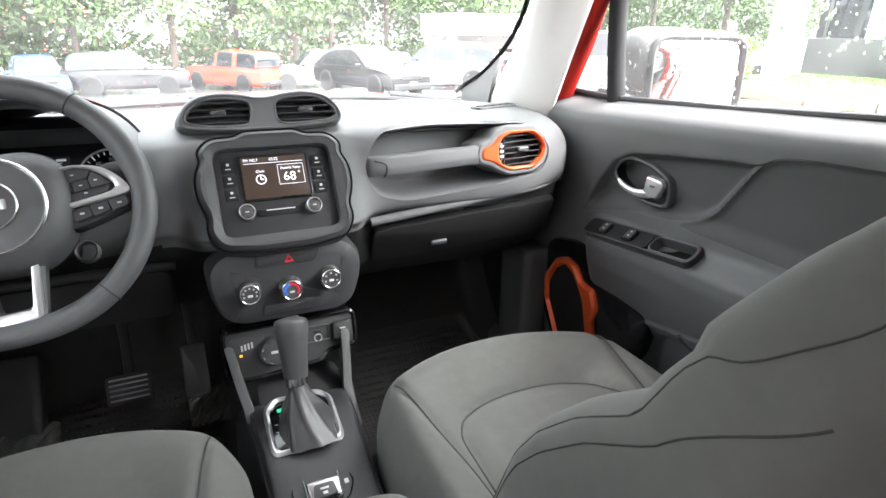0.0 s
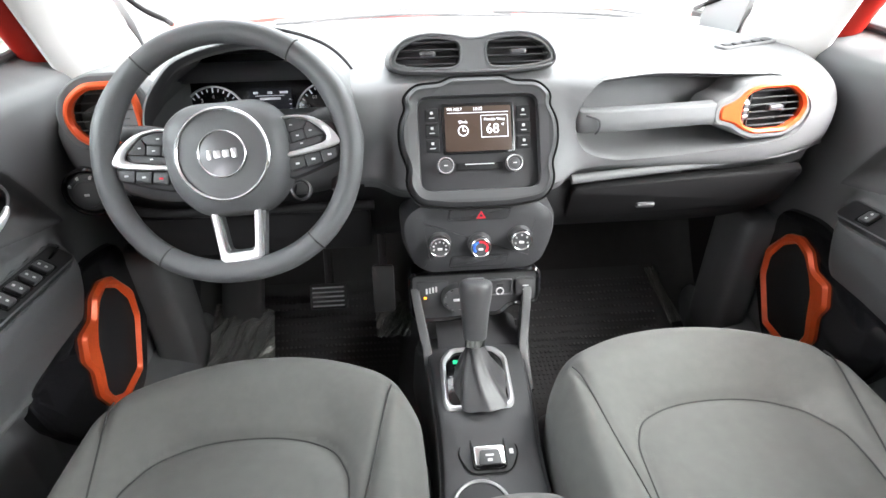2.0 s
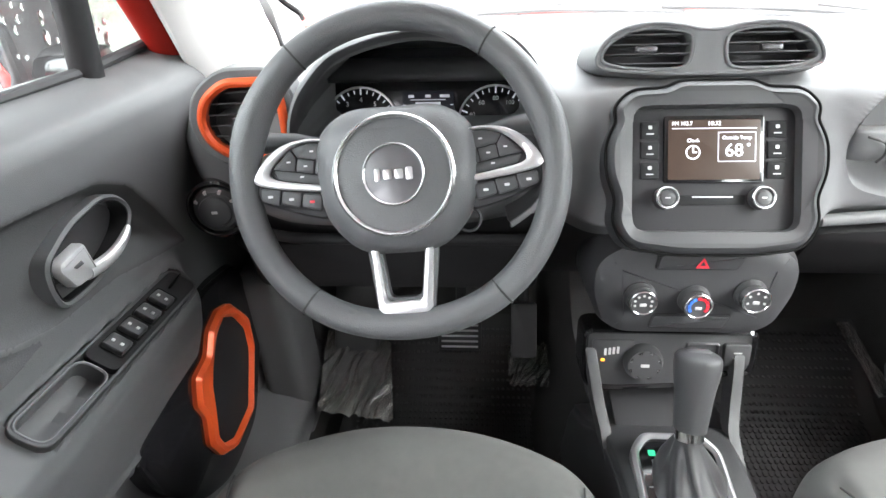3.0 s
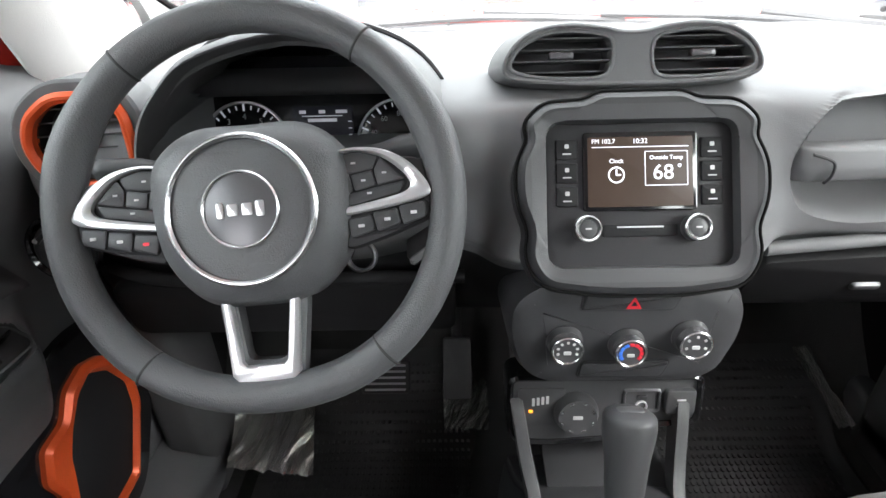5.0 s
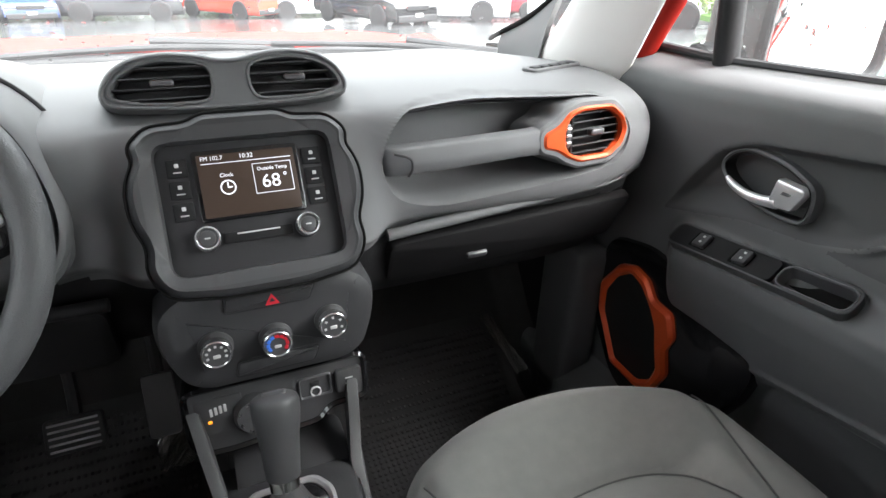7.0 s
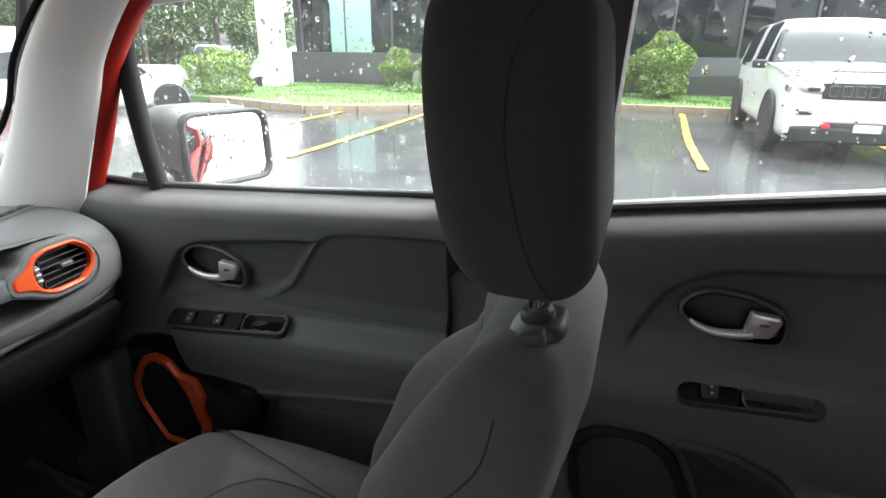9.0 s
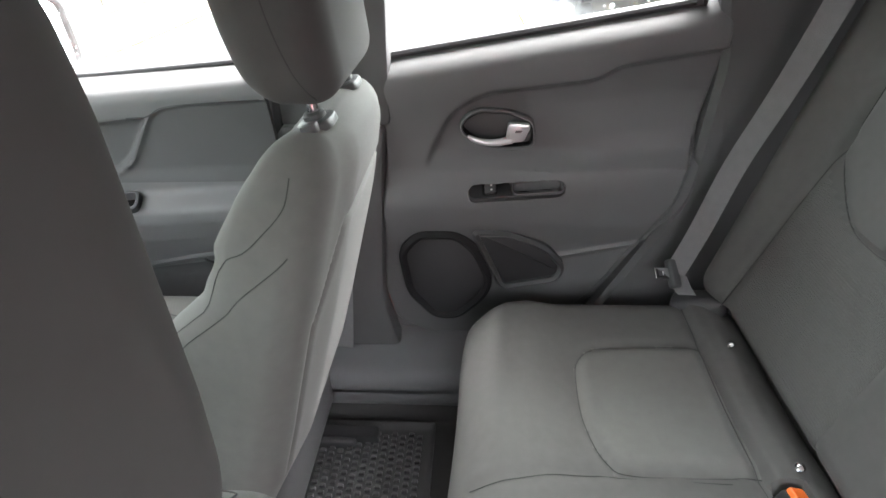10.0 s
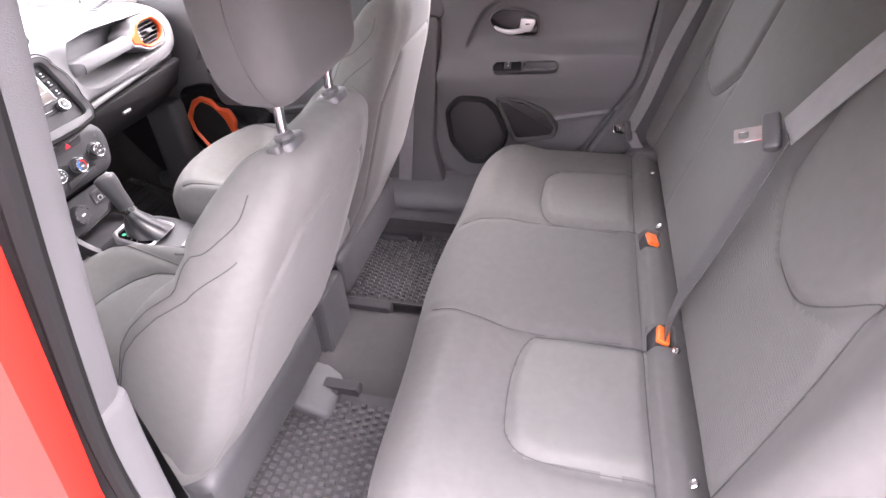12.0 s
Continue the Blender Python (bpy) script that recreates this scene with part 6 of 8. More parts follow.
    for (w, yy, nm) in ((0.104, 0.042, "hazard_switch"), (0.100, -0.044, "lower_switch")):
        b = mesh(nm, *prism(chamfered([(-w / 2, -0.009), (w / 2 - 0.008, -0.009), (w / 2, 0.010), (-w / 2 + 0.004, 0.010)], 0.004) + np.array([0, yy]), 0.026, 0.003, M), DARKPANEL, h)
        gro = chamfered([(-w / 2, -0.009), (w / 2 - 0.008, -0.009), (w / 2, 0.010), (-w / 2 + 0.004, 0.010)], 0.004) + np.array([0, yy])
        mesh("switch_gap", *ring(inset(gro, -0.0022), inset(gro, 0.0), 0.0235, 0.0004, M, 0.015), DARK, b)
        if nm == "hazard_switch":
            tri = np.array([(-0.0085, -0.0065), (0.0085, -0.0065), (0, 0.0080)])
            mesh("hazard_mark", *ring(chamfered(tri + np.array([0.002, yy]), 0.001), chamfered(tri * 0.4 + np.array([0.002, yy - 0.0004]), 0.0006), 0.0266, 0.0002, M, 0.0255), RED_MARK, b, "red warning triangle")
    for k, (x, y) in enumerate(((-0.067, -0.006), (0.0, -0.010), (0.067, -0.001))):
        K = M @ np.array(pose(x, y, 0.020)) @ np.diag([0.88, 0.88, 0.85, 1])
        kn = mesh("heater_knob", *lathe([(0.0225, 0), (0.0225, 0.006), (0.020, 0.009), (0.019, 0.024), (0.018, 0.026), (0, 0.0245)], 40, K), HARD, h)
        mesh("knob_ring", *ring(circle(0.0198, 40), circle(0.0165, 40), 0.0275, 0.0012, K, 0.014), SATIN, kn)
        if k == 1:
            for j in range(9):
                a = radians(210 - 240 * j / 8)
                mesh("temperature_mark", *prism(rrect(0.0045, 0.0058, 0.001), 0.0262, 0.0002, K @ np.array(pose(0.0125 * math.cos(a), 0.0125 * math.sin(a), 0, 0, 0, math.degrees(a)))), BLUE_MARK if j < 4 else RED_MARK, kn)
            mesh("knob_mark", *prism(rrect(0.009, 0.004, 0.001) + np.array([0, -0.003]), 0.0262, 0.0002, K), WHITE_MARK, kn)
        else:
            for j in range(7 if k == 0 else 5):
                a = radians(200 - 220 * j / (6 if k == 0 else 4))
                mesh("knob_mark", *prism(rrect(0.0035, 0.0032, 0.0008), 0.0262, 0.0002, K @ np.array(pose(0.0120 * math.cos(a), 0.0120 * math.sin(a), 0, 0, 0, math.degrees(a)))), WHITE_MARK, kn)
            mesh("knob_mark", *prism(rrect(0.009, 0.0045, 0.001) + np.array([0, -0.003]), 0.0262, 0.0002, K), WHITE_MARK, kn)
    # lower switch panel
    p = thing("lower_switch_panel", (CX, 1.06, 0.65), "gloss black switch panel with a drive dial and sockets", "switch panel")
    M = axes((CX, 1.072, 0.704), (1, 0, 0), (0, 0.22, 0.975), (0, -0.975, 0.22))
    o = chamfered([(-0.119, 0.043), (0.114, 0.043), (0.114, -0.022), (0.060, -0.024), (0.045, -0.042), (-0.070, -0.050), (-0.108, -0.048), (-0.119, -0.030)], 0.012)
    mesh("panel_rim", *ring(inset(o, -0.004), inset(o, 0.004), 0.012, 0.004, M, -0.04), GLOSS, p)
    mesh("panel_face", *prism(inset(o, 0.003), 0.006, 0.001, M), HARD, p)
    lamp = mesh("mode_plate", *prism(rrect(0.058, 0.050, 0.004) + np.array([-0.080, 0.004]), 0.0085, 0.001, M), HARD, p)
    for k in range(4):
        mesh("mode_mark", *prism(rrect(0.0035, 0.011, 0.0006) + np.array([-0.090 + 0.0058 * k, 0.010 + 0.001 * k]), 0.0090, 0.0002, M), WHITE_MARK, lamp)
    mesh("mode_lamp", *prism(rrect(0.005, 0.004, 0.0008) + np.array([-0.093, -0.003]), 0.0092, 0.0002, M), AMBER_LIGHT, lamp, "lit amber lamp")
    K = M @ np.array(pose(-0.037, -0.004, 0.006))
    kn = mesh("drive_dial", *lathe([(0.0275, 0), (0.0275, 0.008), (0.0245, 0.012), (0.0235, 0.016), (0, 0.016)], 44, K), HARD, p, "ribbed drive mode dial")
    for j in range(8):
        a = radians(45 * j + 22)
        mesh("dial_mark", *prism(rrect(0.0025, 0.006, 0.0006), 0.0166, 0.0002, K @ np.array(pose(0.0205 * math.cos(a), 0.0205 * math.sin(a), 0, 0, 0, math.degrees(a)))), CHROME, kn)
    mesh("dial_mark", *prism(rrect(0.012, 0.005, 0.001), 0.0166, 0.0002, K), WHITE_MARK, kn)
    usb = mesh("usb_socket", *ring(rrect(0.046, 0.032, 0.004) + np.array([0.044, 0.010]), rrect(0.040, 0.026, 0.003) + np.array([0.044, 0.010]), 0.010, 0.002, M), GUNMETAL, p)
    mesh("socket_mark", *prism(rrect(0.012, 0.006, 0.001) + np.array([0.044, 0.014]), 0.008, 0.0003, M), DARK, usb)
    mesh("socket_mark", *ring(circle(0.0075, 20, 0.044, 0.002), circle(0.0058, 20, 0.044, 0.002), 0.009, 0.0003, M), WHITE_MARK, usb)
    pw = mesh("power_socket", *prism(rrect(0.037, 0.034, 0.006) + np.array([0.090, 0.010]), 0.014, 0.003, M), HARD, p)
    for k in (-1, 1):
        mesh("socket_mark", *prism(rrect(0.011, 0.0022, 0.0004) + np.array([0.090, 0.010 + 0.004 * k]), 0.0144, 0.0002, M), WHITE_MARK, pw)


build_stack()


def build_console():
    c = thing("centre_console", (CX, 0.8, 0.35), "black plastic centre console between the front seats", "console")
    # body swept along y: (y, half width, top z)
    rows = []
    for y, w, zt in ((1.12, 0.10, 0.55), (1.06, 0.095, 0.585), (1.00, 0.086, 0.632), (0.92, 0.080, 0.652), (0.84, 0.076, 0.648), (0.78, 0.074, 0.630), (0.72, 0.076, 0.622), (0.62, 0.082, 0.625), (0.50, 0.080, 0.63), (0.44, 0.072, 0.62), (0.405, 0.064, 0.57)):
        sec = [(-w - 0.022, 0.30), (-w - 0.008, zt - 0.05), (-w, zt - 0.012), (-w + 0.012, zt), (0, zt + 0.001), (w - 0.012, zt), (w, zt - 0.012), (w + 0.008, zt - 0.05), (w + 0.022, 0.30)]
        s = catmull(sec, 50)
        rows.append(np.c_[s[:, 0] + CX - 0.012, np.full(50, y), s[:, 1]])
    ctrl = np.array(rows)
    P = np.stack([catmull(ctrl[:, j], 90) for j in range(50)], 1)
    mesh("console_body", *slab(P, (0, 0, -0.004)), DARKPANEL, c)
    mesh("rear_cover", *prism(chamfered([(-0.075, 0.30), (0.075, 0.30), (0.062, 0.55), (-0.062, 0.55)], 0.02), 0.02, 0.008, axes((CX - 0.012, 0.412, 0.0), (-1, 0, 0), (0, 0, 1), (0, -1, 0))), HARD, c)
    # storage bin mouth and its rails
    mesh("bin_floor", *prism(rrect(0.15, 0.12, 0.02), 0.004, 0.001, axes((CX, 1.03, 0.625), (1, 0, 0), (0, 1, 0.15), (0, -0.15, 1))), DARK, c)
    for s in (-1, 1):
        c2 = catmull([(1.078, 0.712), (1.058, 0.690), (1.030, 0.655), (1.000, 0.630), (0.960, 0.612), (0.915, 0.600)], 30)
        t2 = np.gradient(c2, axis=0)
        n2 = np.c_[-t2[:, 1], t2[:, 0]] / np.linalg.norm(t2, axis=1, keepdims=True)
        w2 = np.linspace(0.017, 0.013, 30)[:, None]
        blade = np.vstack([c2 + n2 * w2, (c2 - n2 * w2)[::-1]])
        lean = np.interp(np.r_[c2[:, 0], c2[::-1, 0]], [0.91, 1.0, 1.08], [0.090, 0.094, 0.112])
        v2, f2 = prism(blade, 0.016, 0.005, axes((0, 0, 0), (0, 1, 0), (0, 0, 1), (1, 0, 0)))
        off = np.tile(lean, 4)
        v2 = np.c_[CX - 0.008 + s * (off - 0.008) + v2[:, 0] - 0.008, v2[:, 1:]]
        mesh("side_rail", v2, f2, HARD, c, "satin black side rail")
    # gear gate
    N = np.array([0, -0.16, 0.987])
    U = np.array([0, 0.987, 0.16])
    M = axes((CX - 0.020, 0.902, 0.655), (1, 0, 0), U, N)
    o = chamfered([(-0.050, -0.058), (0.050, -0.058), (0.056, -0.046), (0.056, 0.040), (0.038, 0.062), (-0.038, 0.062), (-0.056, 0.040), (-0.056, -0.046)], 0.010)
    i = chamfered([(-0.042, -0.048), (0.042, -0.048), (0.047, -0.040), (0.047, 0.035), (0.031, 0.054), (-0.031, 0.054), (-0.047, 0.035), (-0.047, -0.040)], 0.008)
    mesh("gate_frame", *ring(o, i, 0.010, 0.004, M, -0.01), SILVER, c, "satin silver gear gate frame")
    plate = mesh("gate_plate", *prism(inset(i, -0.002), 0.004, 0.001, M), GLOSS, c)
    for k, ch in enumerate("PRND"):
        text(plate, ch, 0.0095, M @ np.array(pose(-0.030, 0.034 - 0.0125 * k, 0.0046)), GREEN_LIGHT if ch == "P" else WHITE_MARK)
    mesh("gear_lamp", *prism(rrect(0.009, 0.008, 0.002) + np.array([-0.030, 0.0345]), 0.0044, 0.0002, M), GREEN_LIGHT, plate, "green gear lamp")
    for k, yy in enumerate((0.016, 0.0)):
        mesh("gate_mark", *prism(rrect(0.005, 0.0016, 0.0002) + np.array([-0.040, yy - 0.01]), 0.0046, 0.0002, M), WHITE_MARK, plate)
    # boot and lever
    lever = thing("gear_lever", (CX - 0.012, 0.93, 0.66), "black gear lever with a gathered leather boot", "gear lever")
    foot, top = np.array([CX - 0.014, 0.888, 0.658]), np.array([CX - 0.021, 0.917, 0.726])
    rows = []
    a = np.linspace(0, 2 * np.pi, 120, endpoint=False)
    for k in range(30):
        t = k / 29
        c0 = foot * (1 - t) + top * t
        r = 0.031 * (1 - t) ** 1.3 + 0.0132
        deep = math.sin(math.pi * min(1, 0.12 + 0.9 * t)) ** 0.8
        twist = a + 1.1 * t
        fold = 0.15 * np.abs(np.sin(2.5 * twist + 0.6)) ** 1.6 + 0.10 * np.abs(np.sin(4 * twist - 2.2 * t + 1.0)) ** 2.2 - 0.10
        wob = 1 + 1.25 * deep * fold
        box = 1 + 0.22 * (1 - t) ** 2 * (1 / np.maximum(np.abs(np.cos(a)), np.abs(np.sin(a))) - 1)
        rows.append(c0 + np.c_[r * 0.95 * wob * box * np.cos(a), r * 1.30 * wob * box * np.sin(a), 0.005 * np.sin(3 * a + 4 * t) * (1 - t) * deep])
    mesh("lever_boot", *grid(np.array(rows), close_v=True), material("boot_leather", (0.050, 0.050, 0.052), 0.36, grain=0.4, grain_size=700, stain=0.1, stain_size=30), lever, "gathered black leather boot")
    mesh("lever_collar", *tube([top - (0, 0.003, 0.006), top + (0, 0.004, 0.008)], 0.0165, 24), CHROME, lever, "chrome collar")
    kn = catmull([(0.0185, 0.0), (0.0200, 0.02), (0.0220, 0.045), (0.0250, 0.065), (0.0262, 0.080), (0.0240, 0.090), (0.012, 0.0945), (0.0005, 0.095)], 28)
    ax = np.array([0.05, 0.398, 0.916])
    v, f = lathe(kn, 36, axes(top + ax * 0.006, (0.999, -0.02, -0.045), (0, 0.917, -0.398), ax))
    mesh("lever_knob", v, f, HARD, lever, "black leather gear knob")
    mesh("knob_cap", *prism(rrect(0.026, 0.014, 0.005), 0.003, 0.001, axes(top + ax * 0.0985, (1, 0, 0), (0, 0.917, -0.398), ax)), GUNMETAL, lever)
    # parking brake switch
    b = thing("parking_brake_switch", (CX - 0.015, 0.78, 0.62), "grey parking brake switch in an oval plate", "switch")
    M = axes((CX - 0.016, 0.778, 0.6305), (1, 0, 0), (0, 0.99, 0.12), (0, -0.12, 0.99))
    plate = chamfered([(-0.046, 0.004), (-0.034, 0.026), (0.034, 0.026), (0.046, 0.004), (0.030, -0.030), (-0.030, -0.030)], 0.014)
    mesh("plate_gap", *tube(move(np.c_[plate, np.full(len(plate), 0.001)], M), 0.0012, 6, True), POCKET, b)
    well = chamfered([(-0.023, -0.022), (0.023, -0.022), (0.025, 0.044), (0.012, 0.048), (-0.012, 0.048), (-0.025, 0.044)], 0.006)
    mesh("switch_well", *ring(inset(well, -0.002), inset(well, 0.001), 0.004, 0.001, M, -0.01), GLOSS, b)
    mesh("well_floor", *prism(well, 0.002, 0.0005, M), POCKET, b)
    lift = chamfered([(-0.022, -0.020), (0.022, -0.020), (0.023, 0.010), (-0.023, 0.010)], 0.005)
    mesh("switch_lever", *prism(lift, 0.010, 0.004, M @ np.array(pose(0, 0, 0.002, 10))), SATIN, b, "satin switch lever")
    cap = chamfered([(-0.017, -0.019), (0.017, -0.019), (0.014, 0.002), (-0.014, 0.002)], 0.004)
    mesh("switch_label", *prism(cap, 0.0115, 0.001, M @ np.array(pose(0, 0, 0.002, 10))), HARD, b)
    mesh("switch_mark", *prism(rrect(0.012, 0.003, 0.0005) + np.array([0, -0.006]), 0.0120, 0.0002, M @ np.array(pose(0, 0, 0.002, 10))), WHITE_MARK, b)
    mesh("switch_mark", *prism(rrect(0.007, 0.004, 0.0005) + np.array([0, -0.013]), 0.0120, 0.0002, M @ np.array(pose(0, 0, 0.002, 10))), WHITE_MARK, b)
    mesh("hold_mark", *prism(rrect(0.006, 0.008, 0.001) + np.array([0.034, 0.002]), 0.0014, 0.0002, M), WHITE_MARK, b)
    # cup holders
    cup = thing("cup_holder", (CX - 0.04, 0.70, 0.62), "round black cup holder in the console", "cup holder")
    mesh("cup_ring", *ring(circle(0.040, 40), circle(0.036, 40), 0.006, 0.002, axes((CX - 0.035, 0.700, 0.624), (1, 0, 0), (0, 1, 0), (0, 0, 1))), SILVER, cup)
    mesh("cup_floor", *prism(circle(0.037, 40), 0.003, 0.001, axes((CX - 0.035, 0.700, 0.623), (1, 0, 0), (0, 1, 0), (0, 0, 1))), DARK, cup)
    arm = thing("armrest", (CX, 0.48, 0.62), "dark grey cloth centre armrest", "armrest")

    def pad(v):
        x, y, z = v.T
        z = z - 0.018 * (x / 0.075) ** 2 * step(z, 0, 0.03) - 0.02 * step(y, 0.10, 0.19)
        return np.c_[x * (1 - 0.16 * step(y, 0.05, 0.20)) + CX + 0.004, y + 0.510, z + 0.692]

    mesh("armrest_pad", *rbox((0.084, 0.160, 0.046), 0.040, 40, pad), CLOTH, arm)
    mesh("armrest_base", *rbox((0.066, 0.14, 0.02), 0.012, 10, lambda v: v + np.array([CX, 0.51, 0.640])), HARD, arm)


build_console()


# ---- outside: car park ----
def build_ground():
    g = thing("ground", (0, 0, 0), "wet dark asphalt car park", "car park", kind="structure")
    X, Y = np.meshgrid(np.concatenate([np.linspace(-400, -30, 8), np.linspace(-25, 40, 66), np.linspace(45, 400, 8)]), np.concatenate([np.linspace(-400, -30, 8), np.linspace(-25, 40, 66), np.linspace(45, 400, 8)]), indexing="ij")
    slope = -1.5 * np.clip((Y - 8) / 20, 0, 1)
    Z = slope + 0.012 * np.sin(X * 0.7) * np.sin(Y * 0.5 + 1) * (np.abs(X) < 30) * (np.abs(Y) < 30)
    mesh("asphalt", *grid(np.stack([X, Y, Z - 0.012], -1)), WET_ASPHALT, g)
    for y, x0, x1 in ((-6.0, 6.6, 13.1), (-3.2, 6.6, 13.1), (-0.55, 7.05, 13.1), (2.28, 6.25, 13.1), (4.47, 5.9, 11.6), (6.29, 8.6, 10.9)):
        l = thing("parking_line", ((x0 + x1) / 2, y, 0.004), "worn yellow parking line on wet asphalt", "road marking", "parking lines")
        xs = np.linspace(x0, x1, 40)
        w = 0.055 + 0.006 * np.sin(xs * 9 + y)
        wave = 0.03 * np.sin(xs * 0.9 + y)
        P = np.stack([np.c_[xs, y + wave - w, np.full(40, 0.006)], np.c_[xs, y + wave + w, np.full(40, 0.006)]], 1)
        mesh("paint", *grid(P), YELLOW, l)
    k = thing("kerb", (13.2, 2, 0), "wet concrete kerb along the planted strip", "kerb", kind="structure")
    bank = [(13.3, -7.0), (13.3, 2.6), (12.6, 3.5), (11.35, 5.0), (10.6, 6.3), (10.3, 7.4), (10.7, 8.4), (11.4, 11.2)]
    run = catmull(bank, 200)
    along = np.r_[0, np.cumsum(np.linalg.norm(np.diff(run, axis=0), axis=1))]
    for i in range(int(along[-1] / 1.1)):
        ends = [np.array([np.interp(d, along, run[:, 0]), np.interp(d, along, run[:, 1])]) for d in (i * 1.1, i * 1.1 + 1.088)]
        c, d = (ends[0] + ends[1]) / 2, ends[1] - ends[0]
        L = np.linalg.norm(d)
        T = axes((c[0], c[1], 0.05), (d[1] / L, -d[0] / L, 0), (d[0] / L, d[1] / L, 0), (0, 0, 1))
        mesh("kerb_stone", *rbox((0.10, L / 2, 0.10), 0.02, 4, lambda v: move(v, T)), KERB, k)
    b = thing("planted_strip", (15, 2, 0.1), "strip of green grass before the showroom", "lawn", kind="stuff")
    ys = np.linspace(-7, 11.2, 110)
    edge = np.interp(ys, run[:, 1], run[:, 0]) + 0.06
    U = np.linspace(0, 1, 26)
    X = edge[None, :] * (1 - U[:, None]) + 16.9 * U[:, None]
    Y = np.repeat(ys[None, :], 26, 0)
    Z = 0.11 + 0.04 * np.sin(X * 3) * np.sin(Y * 2.1)
    mesh("turf", *slab(np.stack([X, Y, Z], -1), (0, 0, -0.12)), GRASS, b)
    rng = np.random.default_rng(3)
    m = 14000
    py = rng.uniform(-6.9, 11.1, m)
    px = np.interp(py, run[:, 1], run[:, 0]) + 0.1
    px = px + rng.uniform(0, 1, m) * (16.8 - px)
    h, a, lean = rng.uniform(0.03, 0.10, m), rng.uniform(0, 6.28, m), rng.uniform(-0.04, 0.04, (m, 2))
    z0 = 0.11 + 0.04 * np.sin(px * 3) * np.sin(py * 2.1)
    V = np.stack([np.c_[px - 0.008 * np.cos(a), py - 0.008 * np.sin(a), z0], np.c_[px + 0.008 * np.cos(a), py + 0.008 * np.sin(a), z0], np.c_[px + lean[:, 0], py + lean[:, 1], z0 + h]], 1).reshape(-1, 3)
    mesh("grass_blades", V, np.arange(3 * m).reshape(-1, 3).tolist(), GRASS, b, smooth=False)


build_ground()


def leaf_cloud(rng, centre, radii, n, size, hollow=0.55):
    """n small leaf quads scattered in an uneven shell."""
    d = rng.normal(size=(n, 3))
    d /= np.linalg.norm(d, axis=1, keepdims=True)
    lump = 1 + 0.16 * np.sin(d[:, 0] * 5 + centre[0]) * np.sin(d[:, 1] * 6 + centre[1]) + 0.12 * np.sin(d[:, 2] * 7 + centre[1])
    r = rng.uniform(hollow, 1, n) ** 0.5 * lump
    c = np.array(centre) + d * r[:, None] * np.array(radii)
    u = rng.normal(size=(n, 3))
    u /= np.linalg.norm(u, axis=1, keepdims=True)
    w = np.cross(u, rng.normal(size=(n, 3)))
    w /= np.maximum(np.linalg.norm(w, axis=1, keepdims=True), 1e-6)
    s = (size * rng.uniform(0.6, 1.3, n))[:, None]
    V = np.stack([c - u * s, c + w * s * 0.5, c + u * s, c - w * s * 0.5], 1).reshape(-1, 3)
    return V, np.arange(4 * n).reshape(-1, 4).tolist()


def bush(at, radii, seed, label="clipped round green bush on the planted strip"):
    rng = np.random.default_rng(seed)
    b = thing("bush", at, label, "bush", "bushes")
    for k in range(3):
        mesh("stem", *tube([(at[0] + 0.08 * (k - 1), at[1], at[2] - 0.05), (at[0] + 0.15 * (k - 1), at[1] + 0.05, at[2] + radii[2] * 0.8)], [0.025, 0.012], 6), BARK, b)
    mesh("crown", *leaf_cloud(rng, (at[0], at[1], at[2] + radii[2]), radii, 7000, 0.05, 0.72), LEAF_BUSH, b, smooth=False)


def tree(at, height, spread, seed, mat=LEAF_DARK):
    rng = np.random.default_rng(seed)
    t = thing("tree", at, "tall leafy green tree behind the car park", "tree", "trees")
    p = catmull([np.array(at), np.array(at) + (0.2, 0.1, height * 0.4), np.array(at) + (-0.1, 0.2, height * 0.85)], 10)
    limbs = [tube(p, np.linspace(0.22, 0.06, 10), 8)]
    clouds = []
    for k in range(9):
        a, z = rng.uniform(0, 6.28), height * rng.uniform(0.35, 0.9)
        r = spread * rng.uniform(0.35, 0.75)
        end = np.array(at) + (r * math.cos(a), r * math.sin(a), z)
        root = np.array(at) + (0, 0, z * 0.72)
        limbs.append(tube([root, (root + end) / 2 + (0, 0, 0.2), end], [0.08, 0.05, 0.025], 6))
        clouds.append(leaf_cloud(rng, end, (spread * 0.55, spread * 0.55, height * 0.17), 520, 0.17, 0.2))
    mesh("trunk", *join(*limbs), BARK, t)
    mesh("crown", *join(*clouds), mat, t, smooth=False)


def wheel_unit(parent, x, y, z, r, w, side):
    M = axes((x, y, z), (0, 0, 1), (1, 0, 0), (0, side, 0))
    t = mesh("wheel", *lathe([(r * 0.62, 0), (r * 0.95, 0), (r, -w * 0.15), (r, -w * 0.85), (r * 0.95, -w), (r * 0.62, -w)], 28, M), TYRE, parent, "black tyre on an alloy rim")
    mesh("rim", *lathe([(r * 0.66, -w * 0.2), (r * 0.64, -w * 0.02), (r * 0.58, -w * 0.06), (r * 0.5, -w * 0.3), (0.0, -w * 0.3)], 24, M), DARK, t)
    for k in range(7):
        a = 2 * math.pi * k / 7
        mesh("rim_spoke", *prism(rrect(r * 0.56, r * 0.13, r * 0.03) + np.array([r * 0.32, 0]), w * 0.12, w * 0.03, M @ np.array(pose(0, 0, -w * 0.22, 0, 0, math.degrees(a)))), ALLOY, t)


